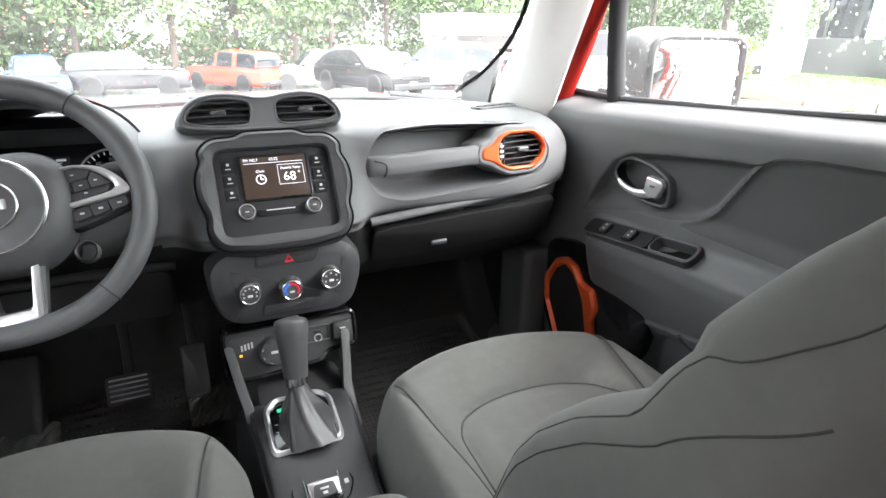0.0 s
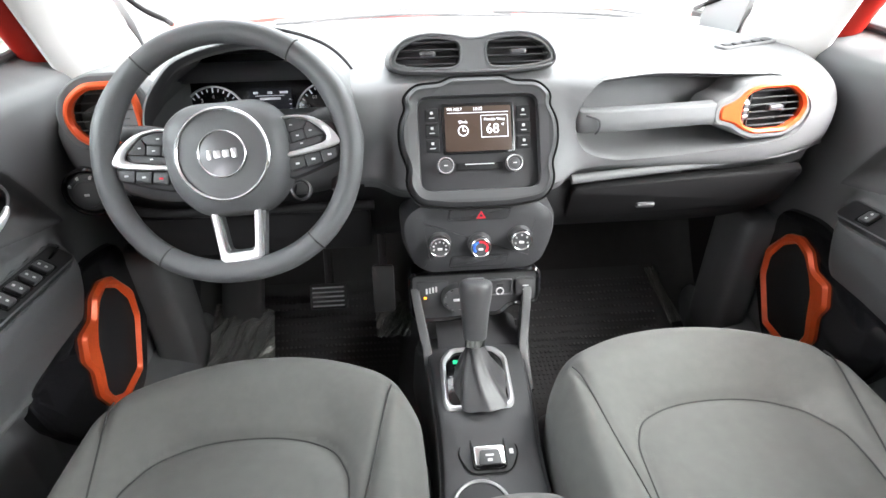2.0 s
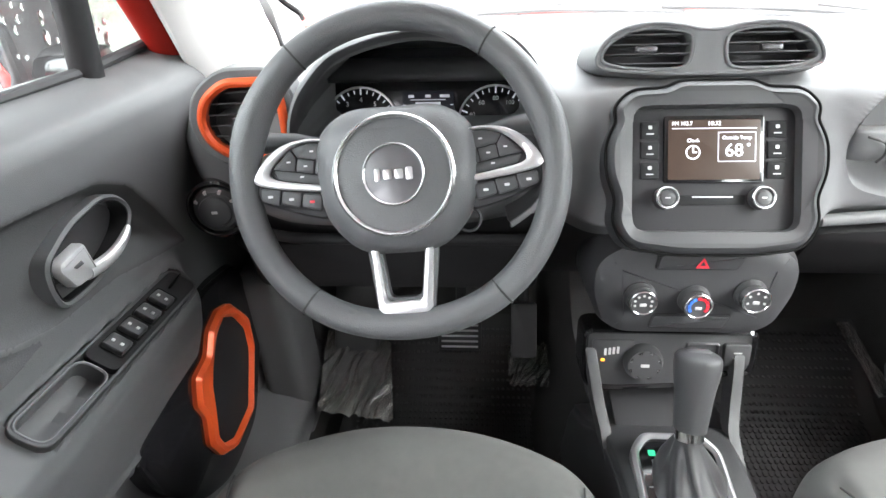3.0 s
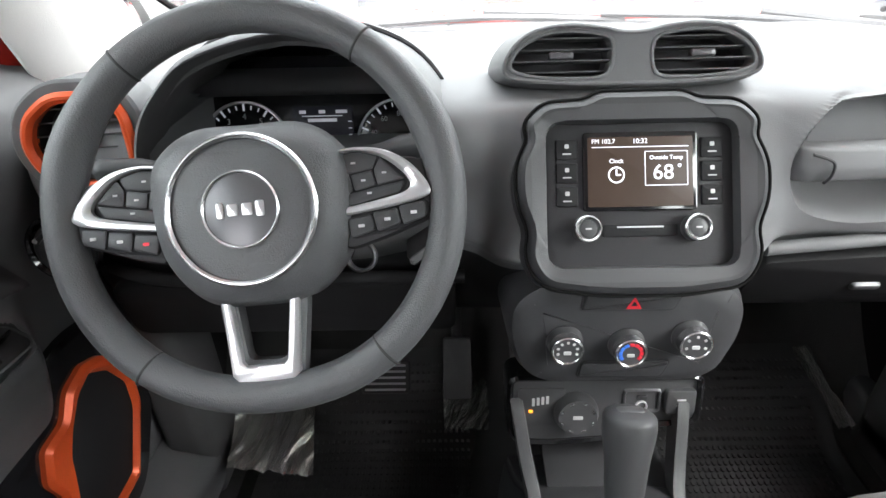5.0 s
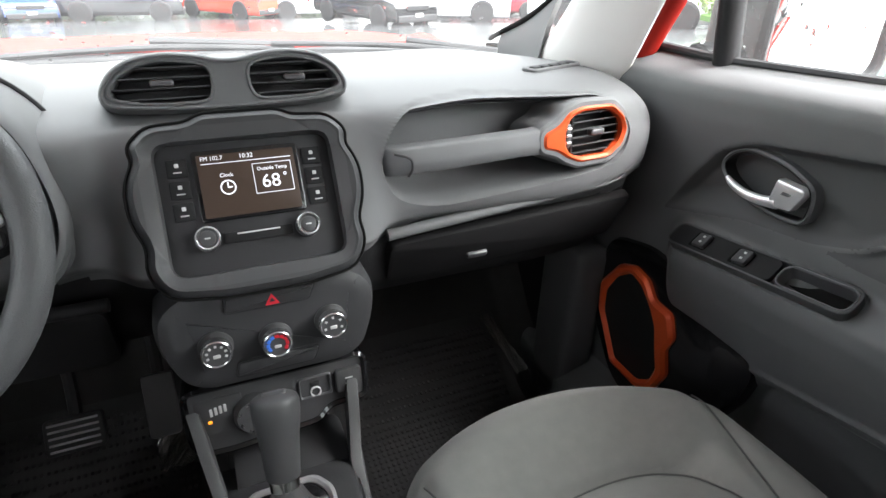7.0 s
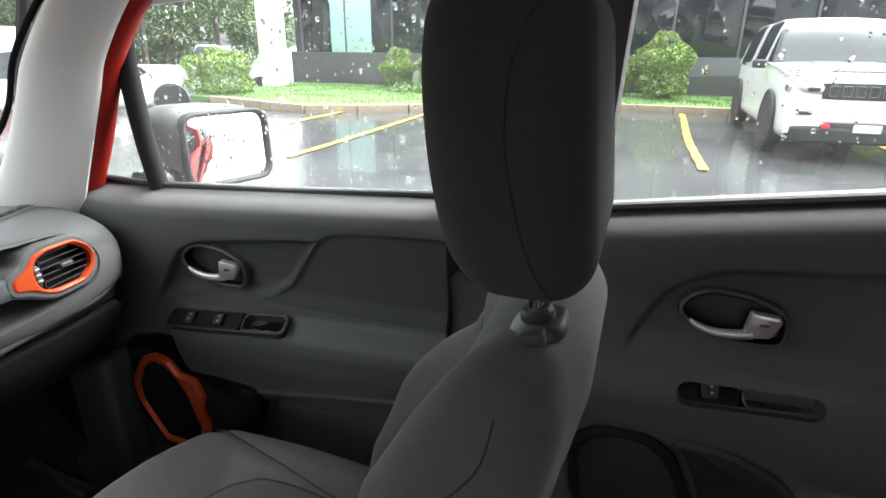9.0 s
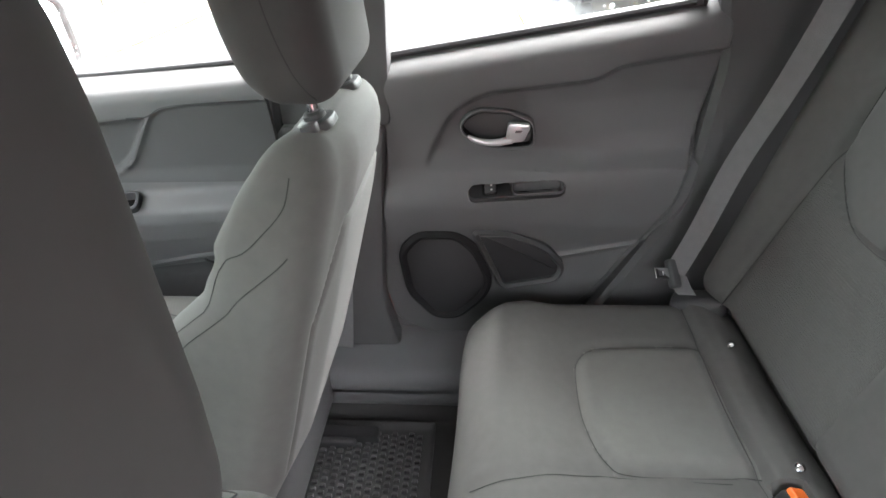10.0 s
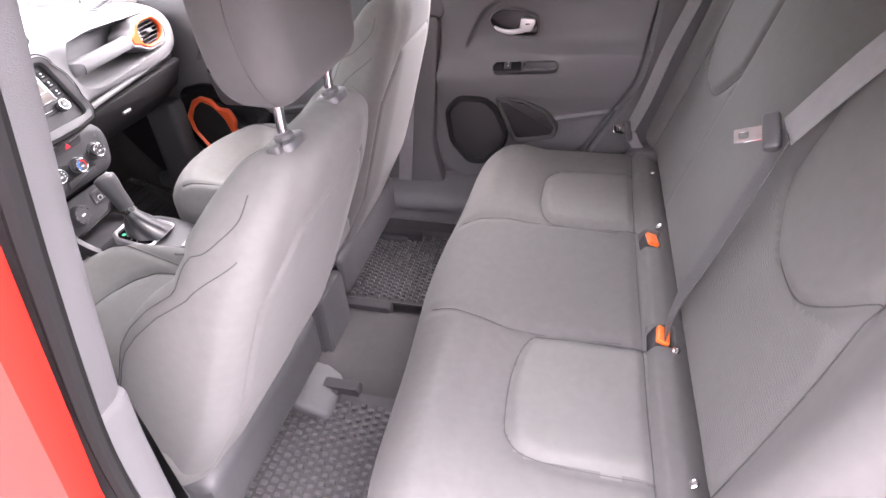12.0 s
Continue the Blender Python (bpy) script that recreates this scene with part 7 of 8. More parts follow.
def car(name, label, m, paint, length=4.5, width=1.82, height=1.48, style="sedan", detail=False):
    """A parked car about its own origin on the ground, nose towards +x."""
    c = thing(name, (0, 0, 0), label, "car", "parked cars")
    L, W, H = length / 2, width / 2, height
    r = 0.33 if style == "sedan" else 0.37
    belt = H * 0.60 if style == "sedan" else H * 0.62
    if style == "sedan":
        roof = [(-L * 0.92, belt + 0.02), (-L * 0.60, H * 0.93), (-L * 0.25, H), (L * 0.05, H * 0.985), (L * 0.42, belt + 0.02)]
        low = [(-L, belt * 0.55), (-L * 0.98, belt * 0.95), (-L * 0.90, belt), (L * 0.42, belt), (L * 0.85, belt * 0.88), (L * 0.98, belt * 0.72), (L, belt * 0.45)]
    elif style == "pickup":
        roof = [(-L * 0.10, belt + 0.02), (-L * 0.08, H * 0.97), (L * 0.05, H), (L * 0.22, H * 0.97), (L * 0.45, belt + 0.02)]
        low = [(-L, belt * 0.5), (-L * 0.99, belt), (-L * 0.12, belt), (L * 0.42, belt), (L * 0.90, belt * 0.93), (L * 0.99, belt * 0.8), (L, belt * 0.4)]
    else:
        roof = [(-L * 0.97, belt + 0.02), (-L * 0.88, H * 0.95), (-L * 0.3, H), (L * 0.08, H * 0.985), (L * 0.40, belt + 0.02)]
        low = [(-L, belt * 0.5), (-L * 0.99, belt * 0.97), (-L * 0.95, belt), (L * 0.40, belt), (L * 0.88, belt * 0.93), (L * 0.98, belt * 0.8), (L, belt * 0.45)]
    if detail:
        roof[-1] = (L * 0.30, belt * 1.075)
        low[3:5] = [(L * 0.30, belt * 1.065), (L * 0.88, belt * 0.95)]
    lc = catmull(low, 50)
    rows = []
    for x, z in lc:
        tuck = 0.97 - 0.06 * abs(x / L) ** 4
        w = W * tuck
        sec = [(-w * 0.90, 0.24), (-w * 0.99, 0.34), (-w, z * 0.62), (-w * 0.965, z * 0.94), (-w * 0.88, z), (0, z + 0.02), (w * 0.88, z), (w * 0.965, z * 0.94), (w, z * 0.62), (w * 0.99, 0.34), (w * 0.90, 0.24)]
        s = catmull(sec, 41)
        rows.append(np.c_[np.full(41, x), s])
    P = np.array(rows)
    v, f = grid(P)
    f = f + [list(range(41))[::-1], list(range(49 * 41, 50 * 41))]
    mesh("body", v, f, paint, c)
    rc = catmull(roof, 24)
    rows = []
    for x, z in rc:
        k = (z - belt) / (H - belt)
        w1, w0 = W * (0.90 - 0.16 * max(k, 0)), W * 0.93
        sec = [(-w0, belt - 0.03), (-(w0 + w1) / 2, (belt + z) / 2), (-w1, z - 0.05 * k), (-w1 * 0.8, z), (0, z + 0.02 * k), (w1 * 0.8, z), (w1, z - 0.05 * k), ((w0 + w1) / 2, (belt + z) / 2), (w0, belt - 0.03)]
        s = catmull(sec, 33)
        rows.append(np.c_[np.full(33, x), s])
    R = np.array(rows)
    mesh("cabin_glass", *grid(R), DARKGLASS, c, "dark side glass")
    roofc = R[4:-6, 9:24] + np.array([0, 0, 0.012])
    mesh("roof", *slab(roofc, (0, 0, -0.03)), paint, c)
    for s, cols in ((-1, slice(0, 11)), (1, slice(22, 33))):
        for i in (3, 10, 17) if style != "pickup" else (3, 12):
            st = R[i:i + 2, cols] + np.array([0, s * 0.008, 0])
            mesh("window_pillar", *slab(st, (0, -s * 0.02, 0)), paint, c)
    for x in (-L * 0.62, L * 0.63):
        for s in (-1, 1):
            arch = np.array([(math.cos(a) * r * 1.13, math.sin(a) * r * 1.13) for a in np.linspace(0, 2 * np.pi, 28, endpoint=False)])
            mesh("wheel_arch", *prism(arch, 0.05, 0.01, axes((x, s * (W - 0.045), r), (1, 0, 0), (0, 0, 1), (0, s, 0))), DARK, c)
            wheel_unit(c, x, s * (W + 0.012), r, r, 0.21, s)
    for s in (-1, 1):
        head = mesh("headlight", *rbox((0.12, 0.19, 0.05), 0.03, 6, (lambda v: v + np.array([L - 0.085, s * W * 0.68, belt * 0.74])) if not detail else (lambda v: np.c_[v[:, 0] + L - 0.10 - 0.45 * np.clip(np.abs(v[:, 1] + s * W * 0.74) - W * 0.66, 0, 1), v[:, 1] + s * W * 0.74, v[:, 2] + belt * 0.815])), ALLOY, c, "clear headlight")
        if detail:
            mesh("lamp_bowl", *rbox((0.10, 0.07, 0.028), 0.02, 5, lambda v: v + np.array([L - 0.068, s * W * 0.66, belt * 0.815])), GLOSS, head)
        mesh("tail_light", *rbox((0.06, 0.13, 0.09), 0.03, 6, lambda v: v + np.array([-L + 0.035, s * W * 0.74, belt * 0.80])), RED_MARK, c, "red tail light")
        mesh("door_mirror", *rbox((0.06, 0.10, 0.06), 0.03, 6, lambda v: v + np.array([L * 0.30, s * (W + 0.07), belt + 0.05])), paint if style == "sedan" else DARK, c)
    gz = belt * (0.80 if detail else 0.70)
    mesh("grille", *rbox((0.05 if detail else 0.03, W * 0.55 if detail else W * 0.47, 0.10 if detail else 0.07), 0.02, 6, lambda v: v + np.array([L - (0.035 if detail else 0), 0, gz])), DARK, c)
    mesh("lower_bumper", *rbox((0.08, W * 0.85, 0.10), 0.04, 8, lambda v: v + np.array([L - 0.01, 0, 0.34])), DARK, c)
    mesh("rear_bumper", *rbox((0.08, W * 0.85, 0.10), 0.04, 8, lambda v: v + np.array([-L + 0.01, 0, 0.36])), DARK, c)
    for k in ("front", "rear"):
        sx = 1 if k == "front" else -1
        mesh("number_plate", *rbox((0.008, 0.15, 0.05), 0.004, 4, lambda v: v + np.array([sx * (L + 0.085), 0, 0.44])), WHITE_MARK, c)
    if detail:
        for k in range(7):
            slot = rrect(0.110, 0.130, 0.03)
            mesh("grille_slot", *ring(slot, inset(slot, 0.009), 0.012, 0.004, axes((L + 0.012, (k - 3) * 0.142, gz), (0, 1, 0), (0, 0, 1), (1, 0, 0))), GUNMETAL, c)
        mesh("bumper_skirt", *rbox((0.10, W * 0.86, 0.13), 0.05, 8, lambda v: np.c_[v[:, 0] + L - 0.045 - 0.10 * (v[:, 1] / W) ** 2, v[:, 1] * (1 - 0.30 * (v[:, 2] > 0)), v[:, 2] + 0.37]), DARK, c, "black lower bumper")
        mesh("bumper", *rbox((0.10, W * 0.93, 0.13), 0.07, 10, lambda v: np.c_[v[:, 0] + L - 0.06 - 0.16 * np.abs(v[:, 1] / W) ** 3, v[:, 1], v[:, 2] + 0.60]), paint, c, "white front bumper")
        arch = np.array([(math.cos(a) * r * 1.24, math.sin(a) * r * 1.24) for a in np.linspace(-0.5, np.pi + 0.5, 24)])
        for s in (-1, 1):
            mesh("tow_hook", *rbox((0.03, 0.045, 0.028), 0.01, 4, lambda v: v + np.array([L + 0.05, s * 0.44, 0.45])), RED_MARK, c, "red tow hook")
            mesh("fog_light", *rbox((0.03, 0.09, 0.022), 0.01, 4, lambda v: v + np.array([L + 0.0, s * 0.70, 0.60])), GLOSS, c)
            for wx in (-L * 0.62, L * 0.63):
                mesh("arch_flare", *ring(arch, arch * 0.88, 0.03, 0.01, axes((wx, s * (W - 0.015), r), (1, 0, 0), (0, 0, 1), (0, s, 0))), DARK, c)
        dx, dv = np.meshgrid(np.linspace(L * 0.36, L * 0.82, 8), np.linspace(-0.40, 0.40, 8), indexing="ij")
        dz = np.interp(dx, [L * 0.30, L * 0.88], [belt * 1.065, belt * 0.95]) + 0.045
        mesh("bonnet_decal", *slab(np.stack([dx, dv * (1.1 - 0.2 * dx / L), dz], -1), (0, 0, -0.012)), DARK, c, "black bonnet decal")
    c.matrix_basis = m
    return c


def colour(name, rgb):
    return material(name, rgb, 0.25, coat=0.6, stain=0.03)


SILVERPAINT, BLACKPAINT, BLUEPAINT, MAROON, ORANGEPAINT = colour("silver_paint", (0.4, 0.41, 0.42)), colour("black_paint", (0.012, 0.012, 0.014)), colour("blue_paint", (0.02, 0.05, 0.16)), colour("maroon_paint", (0.18, 0.012, 0.02)), colour("orange_red_paint", (0.6, 0.06, 0.03))
car("off_road_car", "white off-road car facing the lot with a black bonnet decal", pose(10.6, -2.42, 0, 0, 0, 180), WHITEPAINT, 4.82, 1.94, 1.76, "suv", True)
car("parked_car", "white car parked side-on past the round bush", pose(11.0, 13.4, -0.40, 0, 0, -46), WHITEPAINT, 4.7, 1.86, 1.58, "suv")
car("pickup_truck", "white pickup truck parked behind the round bush", pose(16.6, 15.2, -0.54, 0, 0, -46), WHITEPAINT, 5.6, 2.0, 1.80, "pickup")
# row of parked cars across the lot, on ground that falls away
for x, y, turn, paint, style, what in ((-5.6, 28.5, -75, BLUEPAINT, "sedan", "dark blue car"), (-2.2, 28, 0, BLACKPAINT, "suv", "black car"), (2.0, 28.5, 130, ORANGEPAINT, "suv", "orange-red off-road car"), (5.6, 28, 180, WHITEPAINT, "suv", "white crossover car"),
                                       (10.0, 28.6, -80, WHITEPAINT, "sedan", "white car"), (13.6, 28, -10, BLACKPAINT, "suv", "black car"), (17.4, 28.4, -95, MAROON, "suv", "maroon car"), (20.6, 28, 175, SILVERPAINT, "sedan", "silver car"), (-9.5, 28, 5, SILVERPAINT, "suv", "silver car"), (-14.0, 28.6, 95, MAROON, "sedan", "dark red car"),
                                       (5.8, 19.6, -70, BLACKPAINT, "sedan", "black car"), (8.6, 20.4, 160, WHITEPAINT, "suv", "white minivan"), (12.8, 24.5, 175, MAROON, "sedan", "dark red car"), (25.0, 27.5, 0, BLACKPAINT, "suv", "black car")):
    car("parked_car", what + " parked on the wet lot", pose(x, y, -1.5 * min(1, max(0, (y - 8) / 20)), 0, 0, turn), paint, 4.5, 1.84, 1.5 if style == "sedan" else 1.68, style)
# Neighbour car, mostly out of view, set tall and near to block sky light.
car("parked_car", "dark red car beside the open rear door, placed to block sky light", pose(-2.95, 0.2, 0, 0, 0, 90), colour("dark_red_paint", (0.075, 0.02, 0.022)), 4.9, 1.92, 1.76, "suv")
bush((12.4, 10.95, -0.10), (0.86, 0.86, 0.69), 11)
for k, (x, y, r, h) in enumerate(((16.1, 7.4, 0.52, 0.52), (15.6, 6.05, 0.50, 0.56), (16.1, 4.47, 0.44, 0.52), (16.0, 2.75, 0.50, 0.55), (15.5, -0.12, 0.66, 0.76), (15.6, 1.1, 0.55, 0.6), (16.0, -4.6, 0.6, 0.6))):
    bush((x, y, 0.14), (r, r, h), 20 + k)
shrub = thing("ground_cover", (15.2, 4.6, 0.12), "low grey-green ground cover along the kerb", "shrubs", kind="stuff")
mesh("low_leaves", *join(*[leaf_cloud(np.random.default_rng(60 + i), (14.7 + 0.3 * math.sin(i), 1.8 + 0.62 * i, 0.15), (0.55, 0.5, 0.18), 700, 0.045, 0.1) for i in range(9)]), LEAF, shrub, smooth=False)
for i in range(22):
    tree((-30 + 3.6 * i + 0.9 * math.sin(i * 5), 37 + 3.5 * math.sin(i * 2.3), -1.6), 10 + 2.5 * math.sin(i * 1.7), 3.4 + 0.5 * math.sin(i), 100 + i)
wood = thing("woodland", (5, 42, -1.5), "dense green woodland behind the car park", "wood", kind="stuff")
rng = np.random.default_rng(7)
mesh("foliage", *join(*[leaf_cloud(rng, (-38 + 1.25 * i + rng.uniform(-0.5, 0.5), 41 + rng.uniform(-2, 2.5), rng.uniform(-0.5, 8.5)), (2.6, 1.6, 2.0), 420, 0.24, 0.1) for i in range(76) for j in range(2)]), LEAF, wood, smooth=False)
mesh("undergrowth", *join(*[leaf_cloud(rng, (-36 + 2.0 * i, 38.5 + rng.uniform(-1, 1), -0.6), (1.8, 1.2, 1.3), 380, 0.2, 0.1) for i in range(40)]), LEAF_DARK, wood, smooth=False)
for i, (x, y) in enumerate(((30, 26), (33, 21), (29, 31), (36, 15), (-16, 14), (-18, 6), (-17, -3), (-15, 21), (-13, 29))):
    tree((x, y, -0.5), 10.0, 3.4, 200 + i)


def showroom():
    b = thing("showroom", (18, 4, 0), "glass-fronted showroom with a white column", "building")
    mesh("wall", *prism(rrect(24.0, 1.1, 0.02), 0.25, 0.02, axes((17.55, 0.0, 0.55), (0, -1, 0), (0, 0, 1), (-1, 0, 0))), material("dark_base_wall", (0.06, 0.062, 0.06), 0.4, stain=0.2, stain_size=2), b, "dark base wall under the windows")
    for y in (7.0, 5.5, 4.0, 2.5):
        mesh("white_panel", *rbox((0.10, 0.735, 0.36), 0.02, 5, lambda v: v + np.array([16.85, y, 0.47])), WHITEWALL, b, "white wall panel under the windows")
    for i in range(8):
        mesh("window_post", *prism(rrect(0.10, 1.3, 0.01), 0.06, 0.01, axes((17.40, 8.0 - i * 2.1, 1.05), (0, -1, 0), (0, 0, 1), (-1, 0, 0))), material("tan_timber", (0.32, 0.22, 0.13), 0.6, stain=0.2), b, "tan window post") if i else None
    mesh("core", *rbox((3.0, 12.0, 2.6), 0.05, 4, lambda v: v + np.array([20.6, 0.0, 3.4])), DARK, b)
    for i in range(14):
        y = 11.6 - i * 1.7
        mesh("window", *prism(rrect(1.62, 3.4, 0.02), 0.03, 0.006, axes((17.50, y - 0.85, 2.75), (0, -1, 0), (0, 0, 1), (-1, 0, 0))), DARKGLASS, b, "dark tinted showroom window")
        mesh("mullion", *prism(rrect(0.07, 3.5, 0.01), 0.08, 0.01, axes((17.50, y, 2.75), (0, -1, 0), (0, 0, 1), (-1, 0, 0))), GUNMETAL, b)
    mesh("fascia", *rbox((0.25, 12.2, 0.5), 0.03, 4, lambda v: v + np.array([17.3, 0, 4.95])), WHITEWALL, b)
    mesh("poster", *prism(rrect(1.5, 1.9, 0.02), 0.012, 0.003, axes((17.44, 9.70, 1.95), (0, -1, 0), (0, 0, 1), (-1, 0, 0))), material("teal_panel", (0.35, 0.55, 0.52), 0.5, stain=0.05), b, "pale teal panel behind the glass")
    mesh("column", *prism(rrect(0.62, 0.66, 0.05), 5.0, 0.01, axes((16.0, 11.80, 0.0), (1, 0, 0), (0, 1, 0), (0, 0, 1))), WHITEWALL, b, "white square column")
    post = thing("sign_post", (16, 6.3, 0.1), "white sign on a thin post in the planted strip", "sign")
    mesh("post", *tube([(15.8, 6.3, 0.05), (15.8, 6.3, 1.7)], 0.03, 8), GUNMETAL, post)
    mesh("sign_board", *prism(rrect(0.22, 0.62, 0.02), 0.02, 0.004, axes((15.76, 6.3, 1.4), (0, -1, 0), (0, 0, 1), (-1, 0, 0))), WHITEWALL, post)
    can = thing("canopy_building", (16, 27, -1.5), "white canopy building across the lot", "building")
    mesh("fascia", *rbox((3.6, 2.0, 0.55), 0.04, 4, lambda v: v + np.array([16.5, 30.5, 1.45])), WHITEWALL, can, "white canopy fascia")
    mesh("sign_panel", *rbox((0.8, 0.03, 0.2), 0.02, 4, lambda v: v + np.array([17.0, 28.47, 1.5])), GUNMETAL, can)
    for x in (13.3, 19.5):
        mesh("column", *prism(rrect(0.4, 0.4, 0.03), 2.8, 0.01, axes((x, 29.0, -1.5), (1, 0, 0), (0, 1, 0), (0, 0, 1))), WHITEWALL, can)
    mesh("back_wall", *rbox((3.4, 0.2, 1.4), 0.04, 4, lambda v: v + np.array([16.5, 32.2, -0.3])), WHITEWALL, can)


showroom()


def wing_mirror(s):
    m = thing("door_mirror", (s * 0.86, 1.16, 1.05), "black door mirror with wet silver glass", "door mirror", "door mirrors")

    def shell(v):
        x, y, z = v.T
        return np.c_[s * (0.932 + x), 1.166 + y - 0.33 * x, 1.155 + z * (1 - 0.12 * (x > 0) * x / 0.1)]

    mesh("mirror_shell", *rbox((0.122, 0.055, 0.098), 0.05, 20, shell), HARD, m)
    N = np.array([-s * 0.312, -0.950, 0.05])
    N /= np.linalg.norm(N)
    Xd = np.cross((0, 0, 1.0), N)
    Xd /= np.linalg.norm(Xd)
    M = axes((s * 0.940, 1.104, 1.152), Xd, np.cross(N, Xd), N)
    mesh("mirror_rim", *ring(rrect(0.222, 0.172, 0.04, 6), rrect(0.202, 0.152, 0.034, 6), 0.012, 0.004, M, -0.03), DARK, m)
    mesh("mirror_glass", *prism(rrect(0.204, 0.154, 0.034, 6), 0.003, 0.001, M), MIRROR, m, "silver mirror glass")
    mesh("mirror_foot", *tube([(s * 0.76, 1.19, 1.09), (s * 0.86, 1.18, 1.10)], [0.035, 0.03], 12), GLOSS, m)


wing_mirror(1)
wing_mirror(-1)

# the car's own wheels, under its arches
for x, y, turn in ((0.79, -0.86, -90), (0.79, 2.12, -90), (-0.79, -0.86, 90), (-0.79, 2.12, 90)):
    rw = thing("road_wheel", (0, 0, 0), "black tyre on an alloy rim under the red car", "wheel", "road wheels")
    wheel_unit(rw, 0, 0, 0.345, 0.345, 0.20, 1)
    rw.matrix_basis = pose(x, y, 0, 0, 0, turn)


# ---- floor: mats, pedals, film, belts ----
def floor_mat(name, label, x0, x1, y0, y1, z, rise, nubs):
    m = thing(name, ((x0 + x1) / 2, (y0 + y1) / 2, z), label, "floor mat", "floor mats")
    xs, ys = np.linspace(x0, x1, 40), np.linspace(y0, y1, 40)
    X, Y = np.meshgrid(xs, ys, indexing="ij")
    edge = np.minimum(np.minimum(X - x0, x1 - X), np.minimum(Y - y0, y1 - Y))
    Z = z + rise * step(Y, y0 + 0.6 * (y1 - y0), y1) + 0.012 * (1 - step(edge, 0.0, 0.014))
    mesh("mat_sheet", *slab(np.stack([X, Y, Z], -1), (0, 0, -0.006)), RUBBER, m)
    nx, ny = nubs
    bits = []
    unit = rbox((0.5, 0.5, 0.5), 0.3, 2)
    px, py = (x1 - x0 - 0.05) / nx, (y1 - y0 - 0.05) / ny
    for i in range(nx):
        for j in range(ny):
            c = np.array([x0 + 0.025 + px * (i + 0.5), y0 + 0.025 + py * (j + 0.5), 0])
            c[0] += px * 0.25 * (1 if j % 2 else -1) * (nx < 30)
            c[2] = z + rise * step(np.array(c[1]), y0 + 0.6 * (y1 - y0), y1) + 0.002
            bits.append((unit[0] * np.array([px * 0.56, py * 0.72, 0.014 if nx < 30 else 0.003]) + c, unit[1]))
    tagged(mesh("mat_ribs", *join(*bits), STUD if nx < 30 else RUBBER, m), kind="stuff")


floor_mat("floor_mat", "black ribbed rubber mat in the driver footwell", -0.55, -0.12, 0.98, 1.47, 0.325, 0.12, (34, 30))
floor_mat("floor_mat", "black ribbed rubber mat in the passenger footwell", 0.13, 0.56, 0.98, 1.47, 0.325, 0.12, (34, 30))
floor_mat("floor_mat", "black ribbed rubber mat behind the driver seat", -0.56, -0.16, 0.08, 0.54, 0.325, 0.0, (17, 19))
floor_mat("floor_mat", "black ribbed rubber mat behind the passenger seat", 0.18, 0.56, 0.17, 0.54, 0.325, 0.0, (20, 16))


def pedal(name, label, c, w, h, tilt, ribs):
    p = thing(name, c, label, "pedal", "pedals")
    M = np.array(pose(*c, 90 - tilt, 0, 0))
    mesh("pedal_pad", *prism(rrect(w, h, 0.008), 0.014, 0.004, M), RUBBER, p)
    for i in range(ribs):
        y = -h * 0.36 + h * 0.72 * i / max(1, ribs - 1)
        mesh("pad_rib", *prism(rrect(w * 0.84, h * 0.06, 0.001), 0.0175, 0.001, M @ np.array(pose(0, y, 0))), SILVER, p)
    mesh("pedal_arm", *tube(catmull([(c[0], c[1] + 0.012, c[2]), (c[0], c[1] + 0.06, c[2] + 0.1), (c[0], c[1] + 0.06, c[2] + 0.26)], 12), 0.010, 8), DARK, p)


pedal("brake_pedal", "ribbed metal brake pedal", (-0.296, 1.30, 0.540), 0.085, 0.058, 32, 5)
pedal("accelerator_pedal", "black hanging accelerator pedal", (-0.170, 1.32, 0.540), 0.050, 0.110, 30, 0)
rest = thing("foot_rest", (-0.52, 1.38, 0.42), "black driver foot rest pad", "foot rest")
mesh("rest_pad", *rbox((0.05, 0.02, 0.13), 0.012, 8, lambda v: move(v, np.array(pose(-0.53, 1.40, 0.46, -38, 0, 0)))), RUBBER, rest)

FILM = bpy.data.materials.new("clear_plastic_film")
FILM.use_nodes = True
_n = FILM.node_tree
_n.nodes.remove(_n.nodes["Principled BSDF"])
_c, _g, _m = _n.nodes.new("ShaderNodeBsdfTransparent"), _n.nodes.new("ShaderNodeBsdfGlossy"), _n.nodes.new("ShaderNodeMixShader")
_g.inputs["Roughness"].default_value, _m.inputs[0].default_value = 0.18, 0.48
_g.inputs["Color"].default_value = (0.9, 0.9, 0.85, 1)
_f, _w = _n.nodes.new("ShaderNodeBsdfDiffuse"), _n.nodes.new("ShaderNodeMixShader")
_f.inputs["Color"].default_value, _w.inputs[0].default_value = (0.7, 0.7, 0.68, 1), 0.16
_n.links.new(_c.outputs[0], _w.inputs[1])
_n.links.new(_f.outputs[0], _w.inputs[2])
_n.links.new(_w.outputs[0], _m.inputs[1])
_n.links.new(_g.outputs[0], _m.inputs[2])
_n.links.new(_m.outputs[0], _n.nodes["Material Output"].inputs["Surface"])


